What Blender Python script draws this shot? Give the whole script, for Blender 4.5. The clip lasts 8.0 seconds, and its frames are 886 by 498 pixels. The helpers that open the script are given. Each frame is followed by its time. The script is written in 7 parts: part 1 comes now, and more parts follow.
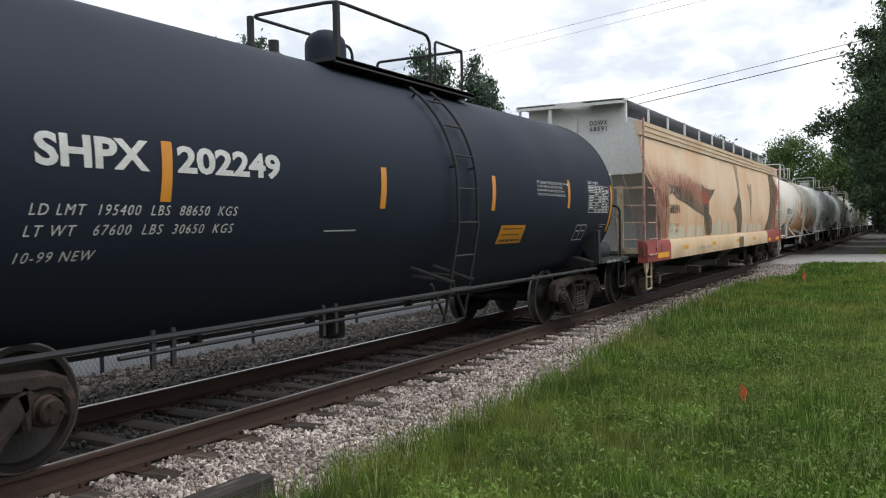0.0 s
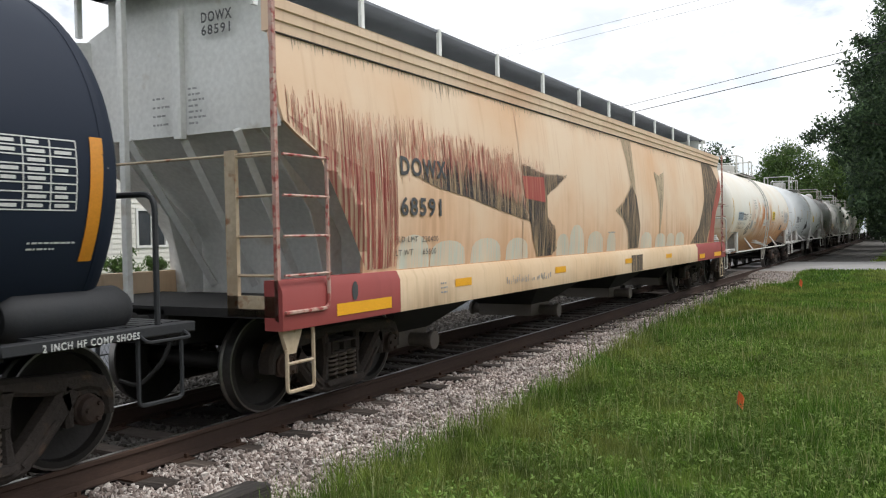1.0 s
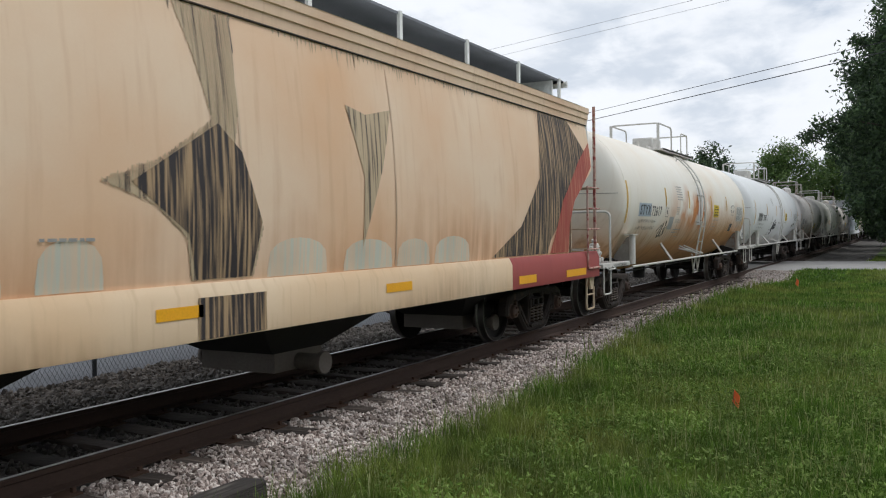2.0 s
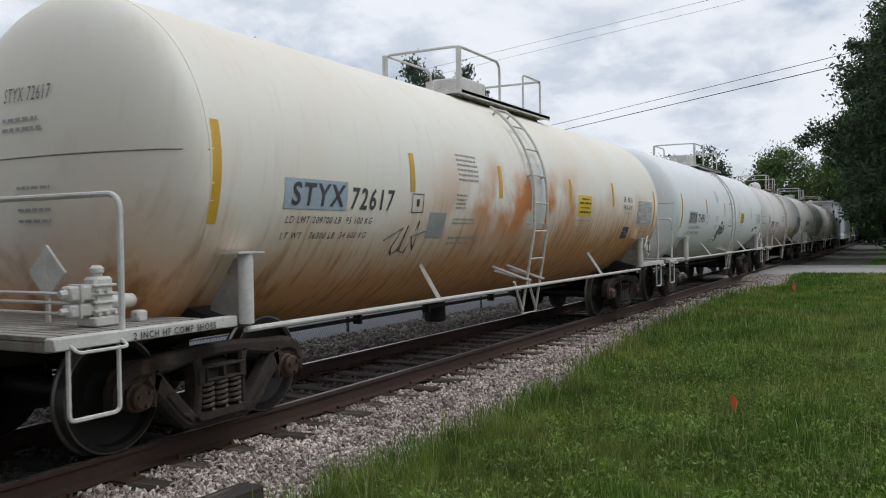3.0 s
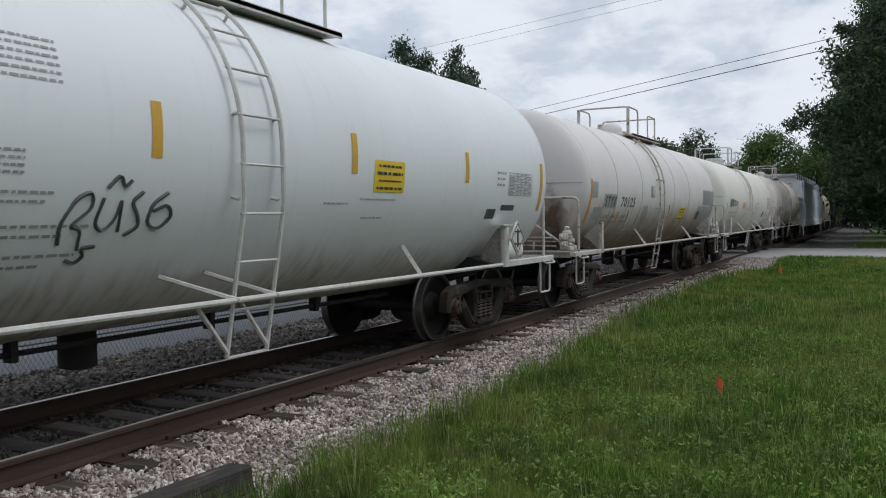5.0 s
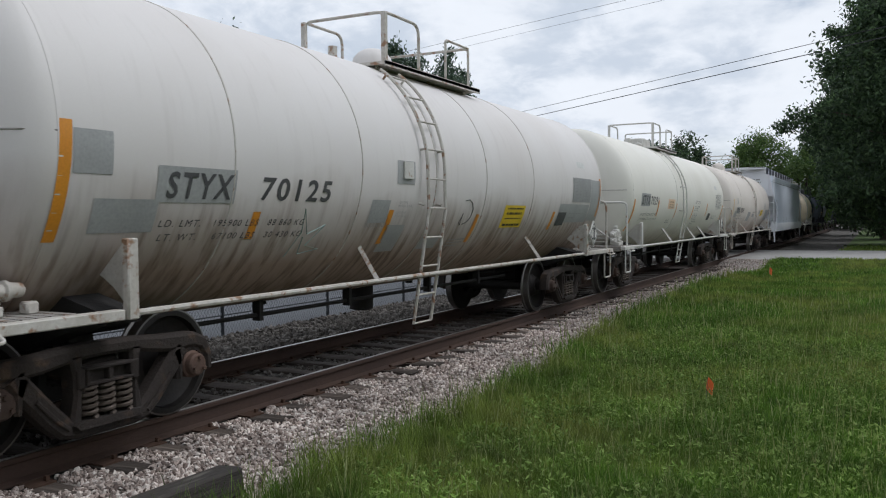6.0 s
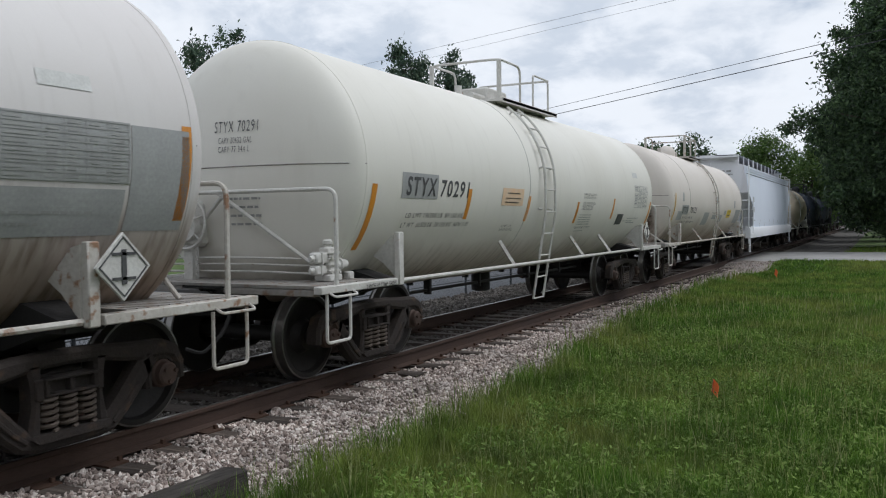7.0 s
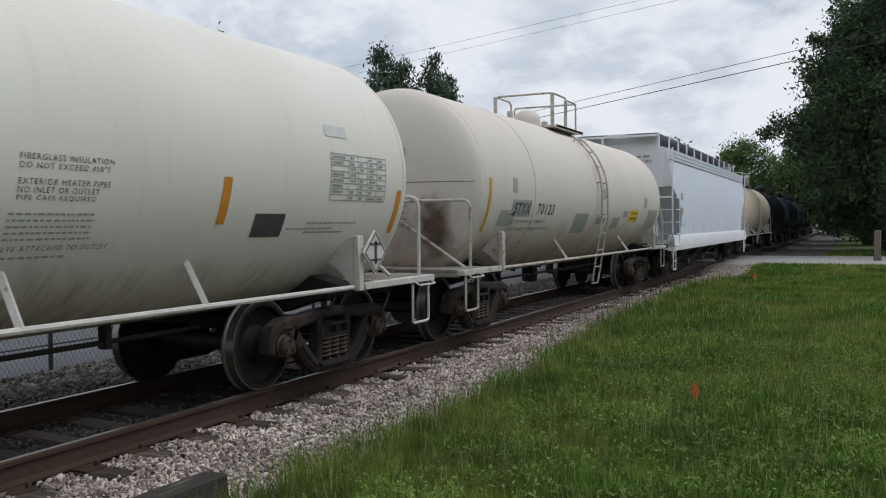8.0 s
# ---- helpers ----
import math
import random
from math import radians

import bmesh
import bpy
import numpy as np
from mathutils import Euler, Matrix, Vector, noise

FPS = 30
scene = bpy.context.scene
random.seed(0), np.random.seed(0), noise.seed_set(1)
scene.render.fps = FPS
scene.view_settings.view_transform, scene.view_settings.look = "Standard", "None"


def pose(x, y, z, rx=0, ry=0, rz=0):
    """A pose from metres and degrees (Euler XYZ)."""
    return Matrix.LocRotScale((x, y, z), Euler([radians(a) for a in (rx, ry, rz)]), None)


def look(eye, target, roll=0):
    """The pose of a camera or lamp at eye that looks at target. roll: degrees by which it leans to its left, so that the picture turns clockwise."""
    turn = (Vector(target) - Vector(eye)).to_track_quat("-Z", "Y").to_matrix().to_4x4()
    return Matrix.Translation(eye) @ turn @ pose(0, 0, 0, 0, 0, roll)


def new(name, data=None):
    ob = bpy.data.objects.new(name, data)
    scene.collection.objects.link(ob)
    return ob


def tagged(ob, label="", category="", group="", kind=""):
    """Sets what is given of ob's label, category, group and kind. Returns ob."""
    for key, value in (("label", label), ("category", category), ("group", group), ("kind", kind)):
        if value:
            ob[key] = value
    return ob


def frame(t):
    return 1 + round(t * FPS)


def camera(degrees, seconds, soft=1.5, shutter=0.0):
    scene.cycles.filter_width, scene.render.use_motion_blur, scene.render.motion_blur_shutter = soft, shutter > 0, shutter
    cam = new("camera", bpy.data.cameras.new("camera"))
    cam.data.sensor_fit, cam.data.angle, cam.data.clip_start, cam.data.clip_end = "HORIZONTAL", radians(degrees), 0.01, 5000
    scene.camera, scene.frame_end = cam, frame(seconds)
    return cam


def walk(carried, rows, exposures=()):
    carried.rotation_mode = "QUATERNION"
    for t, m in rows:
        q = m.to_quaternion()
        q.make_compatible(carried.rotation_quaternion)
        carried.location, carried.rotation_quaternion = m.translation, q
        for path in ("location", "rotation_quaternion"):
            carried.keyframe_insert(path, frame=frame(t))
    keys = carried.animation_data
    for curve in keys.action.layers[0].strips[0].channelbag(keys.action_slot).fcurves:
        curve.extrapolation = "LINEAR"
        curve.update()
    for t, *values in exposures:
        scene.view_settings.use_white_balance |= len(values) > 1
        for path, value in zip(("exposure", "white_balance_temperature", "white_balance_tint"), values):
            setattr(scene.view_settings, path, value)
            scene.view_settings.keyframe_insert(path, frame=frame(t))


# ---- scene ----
SHUTTER = 0.03
cam = camera(55.29, 8.0, 1.1, SHUTTER)
walk(cam, [
    (0, pose(6.174, 0.0, 1.647, 88.527, 1.119, 29.007)),
    (0.5, pose(6.174, 0.0, 1.647, 88.449, 0.823, 28.851)),
    (1, pose(6.174, 0.0, 1.647, 89.025, 1.131, 28.821)),
    (1.5, pose(6.174, 0.0, 1.647, 88.867, 0.951, 28.711)),
    (1.7, pose(6.174, 0.0, 1.647, 88.767, 0.901, 28.681)),
    (2.8, pose(6.174, 0.0, 1.647, 89.297, 0.698, 28.529)),
    (3, pose(6.174, 0.0, 1.647, 89.148, 0.917, 28.433)),
    (3.5, pose(6.174, 0.0, 1.647, 88.711, 1.163, 28.583)),
    (4, pose(6.174, 0.0, 1.647, 87.699, 1.551, 28.457)),
    (4.5, pose(6.174, 0.0, 1.647, 88.152, 0.998, 28.372)),
    (4.7, pose(6.174, 0.0, 1.647, 87.994, 0.778, 27.954)),
    (5.8, pose(6.174, 0.0, 1.647, 87.882, 0.563, 27.402)),
    (6, pose(6.174, 0.0, 1.647, 88.013, 0.583, 27.102)),
    (6.5, pose(6.174, 0.0, 1.647, 87.636, 0.483, 27.802)),
    (7, pose(6.174, 0.0, 1.647, 88.141, 0.617, 27.422)),
    (7.5, pose(6.174, 0.0, 1.647, 88.121, 0.523, 26.913)),
    (8, pose(6.174, 0.0, 1.647, 88.351, 0.509, 26.164)),
], [(0.0, 0.28, 6380, 10), (0.5, 0.5, 6380, 10), (1.0, 0.46, 6450, 10), (1.5, 0.07, 6400, 10), (1.7, 0.05, 6350, 10), (2.8, -0.05, 6180, 10), (3.5, -0.17, 6220, 10), (4.0, -0.13, 6120, 10), (4.5, -0.18, 6100, 10), (5.8, -0.09, 6130, 10), (6.5, 0.0, 6120, 10), (7.0, -0.05, 6130, 10), (7.5, -0.13, 6200, 10), (8.0, -0.17, 6230, 10)])

# ---- daylight under broken cloud ----
SUN_ELEV, SUN_TURN = 58.0, 62.0
world = bpy.data.worlds.new("sky")
scene.world = world
world.use_nodes = True
wn, wl = world.node_tree.nodes, world.node_tree.links
wn.clear()
w_out = wn.new("ShaderNodeOutputWorld")
w_bg = wn.new("ShaderNodeBackground")
w_sky = wn.new("ShaderNodeTexSky")
w_sky.sky_type = "NISHITA"
w_sky.sun_disc = False
w_sky.sun_elevation, w_sky.sun_rotation = radians(SUN_ELEV), radians(SUN_TURN)
w_tc = wn.new("ShaderNodeTexCoord")
w_sep = wn.new("ShaderNodeSeparateXYZ")
w_abs = wn.new("ShaderNodeMath"); w_abs.operation = "ABSOLUTE"
w_add = wn.new("ShaderNodeMath"); w_add.operation = "ADD"; w_add.inputs[1].default_value = 0.42
w_div = wn.new("ShaderNodeVectorMath"); w_div.operation = "DIVIDE"
w_cmb = wn.new("ShaderNodeCombineXYZ")
wl.new(w_tc.outputs["Generated"], w_sep.inputs[0])
wl.new(w_sep.outputs[2], w_abs.inputs[0])
wl.new(w_abs.outputs[0], w_add.inputs[0])
for k in range(3):
    wl.new(w_add.outputs[0], w_cmb.inputs[k])
wl.new(w_tc.outputs["Generated"], w_div.inputs[0])
wl.new(w_cmb.outputs[0], w_div.inputs[1])


def cloud_noise(scale, detail, offset, lo, hi):
    mp = wn.new("ShaderNodeMapping")
    mp.inputs["Location"].default_value = offset
    nz = wn.new("ShaderNodeTexNoise")
    nz.inputs["Scale"].default_value, nz.inputs["Detail"].default_value = scale, detail
    nz.inputs["Roughness"].default_value = 0.55
    nz.inputs["Distortion"].default_value = 0.25
    mr = wn.new("ShaderNodeMapRange")
    mr.inputs[1].default_value, mr.inputs[2].default_value = lo, hi
    mr.interpolation_type = "SMOOTHSTEP"
    wl.new(w_div.outputs[0], mp.inputs[0])
    wl.new(mp.outputs[0], nz.inputs[0])
    wl.new(nz.outputs[0], mr.inputs[0])
    return mr.outputs[0]


def w_mix(fac, a, b):
    mx = wn.new("ShaderNodeMix")
    mx.data_type = "RGBA"
    if isinstance(fac, float):
        mx.inputs[0].default_value = fac
    else:
        wl.new(fac, mx.inputs[0])
    for slot, val in ((6, a), (7, b)):
        if isinstance(val, tuple):
            mx.inputs[slot].default_value = (*val, 1)
        else:
            wl.new(val, mx.inputs[slot])
    return mx.outputs[2]


w_cover = cloud_noise(2.3, 8.0, (3.1, 0.4, 0.0), 0.24, 0.42)
w_body = cloud_noise(3.4, 9.0, (7.3, 2.1, 0.6), 0.40, 0.58)
w_fine = cloud_noise(8.0, 7.0, (1.7, 5.2, 0.3), 0.42, 0.70)
w_cloud = w_mix(w_body, (7.7, 8.3, 9.1), (10.7, 10.9, 11.2))
w_cloud = w_mix(w_fine, w_cloud, (11.0, 11.2, 11.5))
wl.new(w_mix(w_cover, w_sky.outputs[0], w_cloud), w_bg.inputs[0])
w_bg.inputs[1].default_value = 0.085
wl.new(w_bg.outputs[0], w_out.inputs[0])

sun = new("sun", bpy.data.lights.new("sun", "SUN"))
sun.data.energy, sun.data.angle, sun.data.color = 1.4, radians(25), (1.0, 0.98, 0.95)
a, e = radians(SUN_TURN), radians(SUN_ELEV)
sun.matrix_world = look((math.sin(a) * math.cos(e) * 80, math.cos(a) * math.cos(e) * 80, math.sin(e) * 80), (0, 0, 0))
scene.view_settings.exposure = 0.0

# ---- materials ----
def mat(name, color, color2=None, rough=0.7, metal=0.0, grain=40.0, stain=1.5, bump=0.15, stretch=(1, 1, 1), vary=0.0, contrast=0.5, third=None, third_at=(0.58, 0.72)):
    """Two scales of colour variation, bump, and an optional third colour in patches."""
    m = bpy.data.materials.new(name)
    m.use_nodes = True
    n, l = m.node_tree.nodes, m.node_tree.links
    b = n["Principled BSDF"]
    b.inputs["Roughness"].default_value, b.inputs["Metallic"].default_value = rough, metal
    tc = n.new("ShaderNodeTexCoord")
    mp = n.new("ShaderNodeMapping")
    mp.inputs["Scale"].default_value = stretch
    l.new(tc.outputs["Object"], mp.inputs[0])
    color2 = color2 or tuple(c * 0.7 for c in color)

    def tex(scale, lo, hi, detail=5.0):
        t = n.new("ShaderNodeTexNoise")
        t.inputs["Scale"].default_value, t.inputs["Detail"].default_value = scale, detail
        l.new(mp.outputs[0], t.inputs[0])
        r = n.new("ShaderNodeMapRange")
        r.inputs[1].default_value, r.inputs[2].default_value = lo, hi
        l.new(t.outputs[0], r.inputs[0])
        return r.outputs[0]

    def mix(fac, x, y):
        mx = n.new("ShaderNodeMix")
        mx.data_type = "RGBA"
        if isinstance(fac, float):
            mx.inputs[0].default_value = fac
        else:
            l.new(fac, mx.inputs[0])
        for slot, val in ((6, x), (7, y)):
            if isinstance(val, tuple):
                mx.inputs[slot].default_value = (*val[:3], 1)
            else:
                l.new(val, mx.inputs[slot])
        return mx.outputs[2]

    big, fine = tex(stain, 0.5 - contrast / 2, 0.5 + contrast / 2), tex(grain, 0.3, 0.7)
    c = mix(big, color, color2)
    mul = n.new("ShaderNodeMath"); mul.operation = "MULTIPLY"; mul.inputs[1].default_value = 0.35
    l.new(fine, mul.inputs[0])
    c = mix(mul.outputs[0], c, tuple(x * 0.6 for x in color2))
    if third:
        c = mix(tex(stain * 2.3, *third_at), c, third)
    if vary:
        oi = n.new("ShaderNodeObjectInfo")
        hs = n.new("ShaderNodeHueSaturation")
        mr = n.new("ShaderNodeMapRange")
        mr.inputs[3].default_value, mr.inputs[4].default_value = 1 - vary, 1 + vary
        l.new(oi.outputs["Random"], mr.inputs[0])
        l.new(mr.outputs[0], hs.inputs["Value"])
        l.new(c, hs.inputs["Color"])
        c = hs.outputs[0]
    l.new(c, b.inputs["Base Color"])
    if bump:
        bp = n.new("ShaderNodeBump")
        bp.inputs["Strength"].default_value, bp.inputs["Distance"].default_value = bump, 0.01
        l.new(fine, bp.inputs["Height"])
        l.new(bp.outputs[0], b.inputs["Normal"])
    return m


def island_mat(name, ramp, rough=0.8, translucent=0.0, dry=None, clump=5.0, uneven=0.15):
    """A colour for each loose piece of a joined mesh, from a ramp of (position, colour)."""
    m = bpy.data.materials.new(name)
    m.use_nodes = True
    n, l = m.node_tree.nodes, m.node_tree.links
    b = n["Principled BSDF"]
    b.inputs["Roughness"].default_value = rough
    g = n.new("ShaderNodeNewGeometry")
    r = n.new("ShaderNodeValToRGB")
    while len(r.color_ramp.elements) < len(ramp):
        r.color_ramp.elements.new(0.5)
    for el, (pos, c) in zip(r.color_ramp.elements, ramp):
        el.position, el.color = pos, (*c, 1)
    l.new(g.outputs["Random Per Island"], r.inputs[0])
    tc = n.new("ShaderNodeTexCoord")
    t = n.new("ShaderNodeTexNoise")
    t.inputs["Scale"].default_value = 0.9
    l.new(tc.outputs["Object"], t.inputs[0])
    mr = n.new("ShaderNodeMapRange")
    mr.inputs[1].default_value, mr.inputs[2].default_value = 0.3, 0.7
    mr.inputs[3].default_value, mr.inputs[4].default_value = 0.72, 1.2
    l.new(t.outputs[0], mr.inputs[0])
    tf = n.new("ShaderNodeTexNoise")
    tf.inputs["Scale"].default_value, tf.inputs["Detail"].default_value = clump, 3.0
    l.new(tc.outputs["Object"], tf.inputs[0])
    mf = n.new("ShaderNodeMapRange")
    mf.inputs[1].default_value, mf.inputs[2].default_value = 0.34, 0.66
    mf.inputs[3].default_value, mf.inputs[4].default_value = 1 - uneven, 1 + uneven
    l.new(tf.outputs[0], mf.inputs[0])
    both = n.new("ShaderNodeMath"); both.operation = "MULTIPLY"
    l.new(mr.outputs[0], both.inputs[0])
    l.new(mf.outputs[0], both.inputs[1])
    hs = n.new("ShaderNodeHueSaturation")
    l.new(r.outputs[0], hs.inputs["Color"])
    l.new(both.outputs[0], hs.inputs["Value"])
    if dry:
        t2 = n.new("ShaderNodeTexNoise")
        t2.inputs["Scale"].default_value, t2.inputs["Detail"].default_value = 0.42, 4.0
        l.new(tc.outputs["Object"], t2.inputs[0])
        m2 = n.new("ShaderNodeMapRange")
        m2.inputs[1].default_value, m2.inputs[2].default_value, m2.inputs[4].default_value = 0.44, 0.64, 0.8
        l.new(t2.outputs[0], m2.inputs[0])
        mx = n.new("ShaderNodeMix"); mx.data_type = "RGBA"
        mx.inputs[7].default_value = (*dry, 1)
        l.new(m2.outputs[0], mx.inputs[0])
        l.new(r.outputs[0], mx.inputs[6])
        l.new(mx.outputs[2], hs.inputs["Color"])
    l.new(hs.outputs[0], b.inputs["Base Color"])
    if translucent:
        b.inputs["Transmission Weight"].default_value = 0.0
        tr = n.new("ShaderNodeBsdfTranslucent")
        l.new(hs.outputs[0], tr.inputs[0])
        ms = n.new("ShaderNodeMixShader")
        ms.inputs[0].default_value = translucent
        l.new(b.outputs[0], ms.inputs[1])
        l.new(tr.outputs[0], ms.inputs[2])
        l.new(ms.outputs[0], n["Material Output"].inputs[0])
    return m


# ---- mesh tools ----
class Form:
    """Collects simple solids into one mesh."""

    def __init__(self):
        self.v, self.f, self.s = [], [], []

    def add(self, verts, faces, smooth=False):
        k = len(self.v)
        self.v += [tuple(q) for q in verts]
        self.f += [tuple(i + k for i in q) for q in faces]
        self.s += [smooth] * len(faces)
        return self

    def box(self, lo, hi, m=None, bevel=0.0):
        (x0, y0, z0), (x1, y1, z1) = lo, hi
        if bevel:
            c = min(bevel, (x1 - x0) / 3, (y1 - y0) / 3, (z1 - z0) / 3)
            vs, idx = [], {}
            for sx in (0, 1):
                for sy in (0, 1):
                    for sz in (0, 1):
                        px, py, pz = (x0, x1)[sx], (y0, y1)[sy], (z0, z1)[sz]
                        ix, iy, iz = (c, -c)[sx], (c, -c)[sy], (c, -c)[sz]
                        idx[sx, sy, sz] = len(vs)
                        vs += [(px, py + iy, pz + iz), (px + ix, py, pz + iz), (px + ix, py + iy, pz)]
            fs = [tuple(idx[q] + k for k in range(3)) for q in idx]
            for ax in range(3):
                o1, o2 = [i for i in range(3) if i != ax]
                for s in (0, 1):
                    ring = []
                    for a1, a2 in ((0, 0), (1, 0), (1, 1), (0, 1)):
                        q = [0, 0, 0]
                        q[ax], q[o1], q[o2] = s, a1, a2
                        ring.append(idx[tuple(q)] + ax)
                    fs.append(tuple(ring))
                for a1 in (0, 1):
                    for a2 in (0, 1):
                        q0, q1 = [0, 0, 0], [0, 0, 0]
                        q0[o1] = q1[o1] = a1
                        q0[o2] = q1[o2] = a2
                        q1[ax] = 1
                        fs.append((idx[tuple(q0)] + o1, idx[tuple(q1)] + o1, idx[tuple(q1)] + o2, idx[tuple(q0)] + o2))
        else:
            vs = [(x, y, z) for x in (x0, x1) for y in (y0, y1) for z in (z0, z1)]
            fs = [(0, 1, 3, 2), (4, 6, 7, 5), (0, 4, 5, 1), (2, 3, 7, 6), (0, 2, 6, 4), (1, 5, 7, 3)]
        if m:
            vs = [m @ Vector(q) for q in vs]
        return self.add(vs, fs)

    def tube(self, pts, r, sides=8, closed=False):
        pts = [Vector(q) for q in pts]
        n, vs, fs = len(pts), [], []
        up = None
        for i, q in enumerate(pts):
            if closed:
                t = pts[(i + 1) % n] - pts[i - 1]
            else:
                t = pts[min(i + 1, n - 1)] - pts[max(i - 1, 0)]
            t.normalize()
            if up is None:
                up = Vector((0, 0, 1)) if abs(t.z) < 0.9 else Vector((1, 0, 0))
            a = t.cross(up).normalized()
            up = a.cross(t).normalized()
            vs += [q + (a * math.cos(w) + up * math.sin(w)) * r for w in (2 * math.pi * j / sides for j in range(sides))]
        for i in range(n if closed else n - 1):
            for j in range(sides):
                k, j2 = (i + 1) % n, (j + 1) % sides
                fs.append((i * sides + j, i * sides + j2, k * sides + j2, k * sides + j))
        if not closed:
            fs += [tuple(range(sides))[::-1], tuple((n - 1) * sides + j for j in range(sides))]
        return self.add(vs, fs, True)

    def lathe(self, profile, axis="y", seg=32, centre=(0, 0, 0), cap=True):
        """profile: (along, radius) pairs, turned round an axis."""
        vs, fs = [], []
        for s, r in profile:
            for j in range(seg):
                w = 2 * math.pi * j / seg
                c0, s0 = r * math.cos(w), r * math.sin(w)
                q = {"y": (c0, s, s0), "x": (s, c0, s0), "z": (c0, s0, s)}[axis]
                vs.append(tuple(q[i] + centre[i] for i in range(3)))
        for i in range(len(profile) - 1):
            for j in range(seg):
                j2 = (j + 1) % seg
                fs.append((i * seg + j, i * seg + j2, (i + 1) * seg + j2, (i + 1) * seg + j))
        if cap:
            fs += [tuple(range(seg)), tuple((len(profile) - 1) * seg + j for j in range(seg))]
        return self.add(vs, fs, True)

    def prism(self, poly, axis, lo, hi):
        """A polygon of (a, b) pairs pushed along an axis: x -> (y, z), y -> (x, z), z -> (x, y)."""
        k = len(poly)
        put = {"x": lambda p, s: (s, p[0], p[1]), "y": lambda p, s: (p[0], s, p[1]), "z": lambda p, s: (p[0], p[1], s)}[axis]
        vs = [put(q, lo) for q in poly] + [put(q, hi) for q in poly]
        fs = [tuple(range(k))[::-1], tuple(range(k, 2 * k))] + [(i, (i + 1) % k, (i + 1) % k + k, i + k) for i in range(k)]
        return self.add(vs, fs)

    def mesh(self, name, material):
        me = bpy.data.meshes.new(name)
        me.from_pydata(self.v, [], self.f)
        me.polygons.foreach_set("use_smooth", self.s)
        bm = bmesh.new()
        bm.from_mesh(me)
        bmesh.ops.recalc_face_normals(bm, faces=bm.faces)
        bm.to_mesh(me)
        bm.free()
        me.set_sharp_from_angle(angle=radians(38))
        me.materials.append(material)
        return me


def rounded(pts, r, n=4):
    """A polyline with its inner corners rounded."""
    pts = [Vector(q) for q in pts]
    out = [pts[0]]
    for a, b, c in zip(pts, pts[1:], pts[2:]):
        u, w = (a - b), (c - b)
        k = min(r, u.length * 0.45, w.length * 0.45)
        p0, p1 = b + u.normalized() * k, b + w.normalized() * k
        for i in range(n + 1):
            t = i / n
            out.append(p0.lerp(b, t).lerp(b.lerp(p1, t), t))
    return out + [pts[-1]]


def part(name, form, material, parent, label="", at=None):
    """One mesh object under a thing or part. form: a Form, or a mesh to share."""
    me = form.mesh(name, material) if isinstance(form, Form) else form
    ob = new(name, me)
    ob.parent = parent
    if at is not None:
        ob.matrix_basis = at
    return tagged(ob, label)


def thing(name, label, category, group="", at=None, kind=""):
    ob = new(name)
    if at is not None:
        ob.matrix_basis = at
    return tagged(ob, label, category, group, kind)


def solid(name, form, material, label, category, group="", kind="", at=None):
    ob = new(name, form.mesh(name, material) if isinstance(form, Form) else form)
    if at is not None:
        ob.matrix_basis = at
    return tagged(ob, label, category, group, kind)


def mesh_from_arrays(name, verts, faces, material, smooth=False):
    """verts (n, 3) and triangles or quads (m, k) as arrays."""
    me = bpy.data.meshes.new(name)
    k = faces.shape[1]
    me.vertices.add(len(verts))
    me.vertices.foreach_set("co", np.asarray(verts, dtype=np.float32).ravel())
    me.loops.add(faces.size)
    me.loops.foreach_set("vertex_index", faces.astype(np.int32).ravel())
    me.polygons.add(len(faces))
    me.polygons.foreach_set("loop_start", np.arange(0, faces.size, k, dtype=np.int32))
    me.polygons.foreach_set("loop_total", np.full(len(faces), k, dtype=np.int32))
    me.update(calc_edges=True)
    me.polygons.foreach_set("use_smooth", np.full(len(faces), smooth))
    me.validate()
    me.materials.append(material)
    return me

# ---- ground ----
M_EARTH = mat("lawn_soil", (0.07, 0.115, 0.02), (0.05, 0.085, 0.015), 0.95, grain=30, stain=0.6, third=(0.13, 0.14, 0.05))
M_GRAVEL = mat("pale_gravel", (0.36, 0.33, 0.30), (0.24, 0.21, 0.19), 0.95, grain=55, stain=5, bump=0.8)
M_GRAVEL_DARK = mat("dark_gravel", (0.11, 0.10, 0.09), (0.065, 0.058, 0.05), 0.95, grain=50, stain=4, bump=0.8)
M_ASPHALT = mat("old_asphalt", (0.10, 0.105, 0.118), (0.075, 0.078, 0.086), 0.9, grain=60, stain=0.7)
M_ROAD = mat("pale_concrete_road", (0.36, 0.35, 0.33), (0.27, 0.26, 0.25), 0.9, grain=40, stain=0.8)


def smooth(a, b, x):
    t = min(max((x - a) / (b - a), 0), 1)
    return t * t * (3 - 2 * t)


def lie(x, y):
    """The height of the ground; the rail tops are at 0."""
    bed = -0.225
    if x > 0:
        z = bed + (-0.32 - bed) * smooth(1.35, 2.3, x)
        z += 0.05 * smooth(3.0, 9.0, x)
    else:
        z = bed + (-0.34 - bed) * smooth(-1.6, -3.3, x)
        z += 0.75 * smooth(-10.0, -19.0, x)
    road = smooth(31.5, 36.5, y) * (1 - smooth(46.5, 50.0, y))
    z = z + (-0.09 - z) * road * (1 - smooth(12, 25, abs(x)))
    return z + 0.02 * noise.noise(Vector((x * 0.7, y * 0.7, 0)))


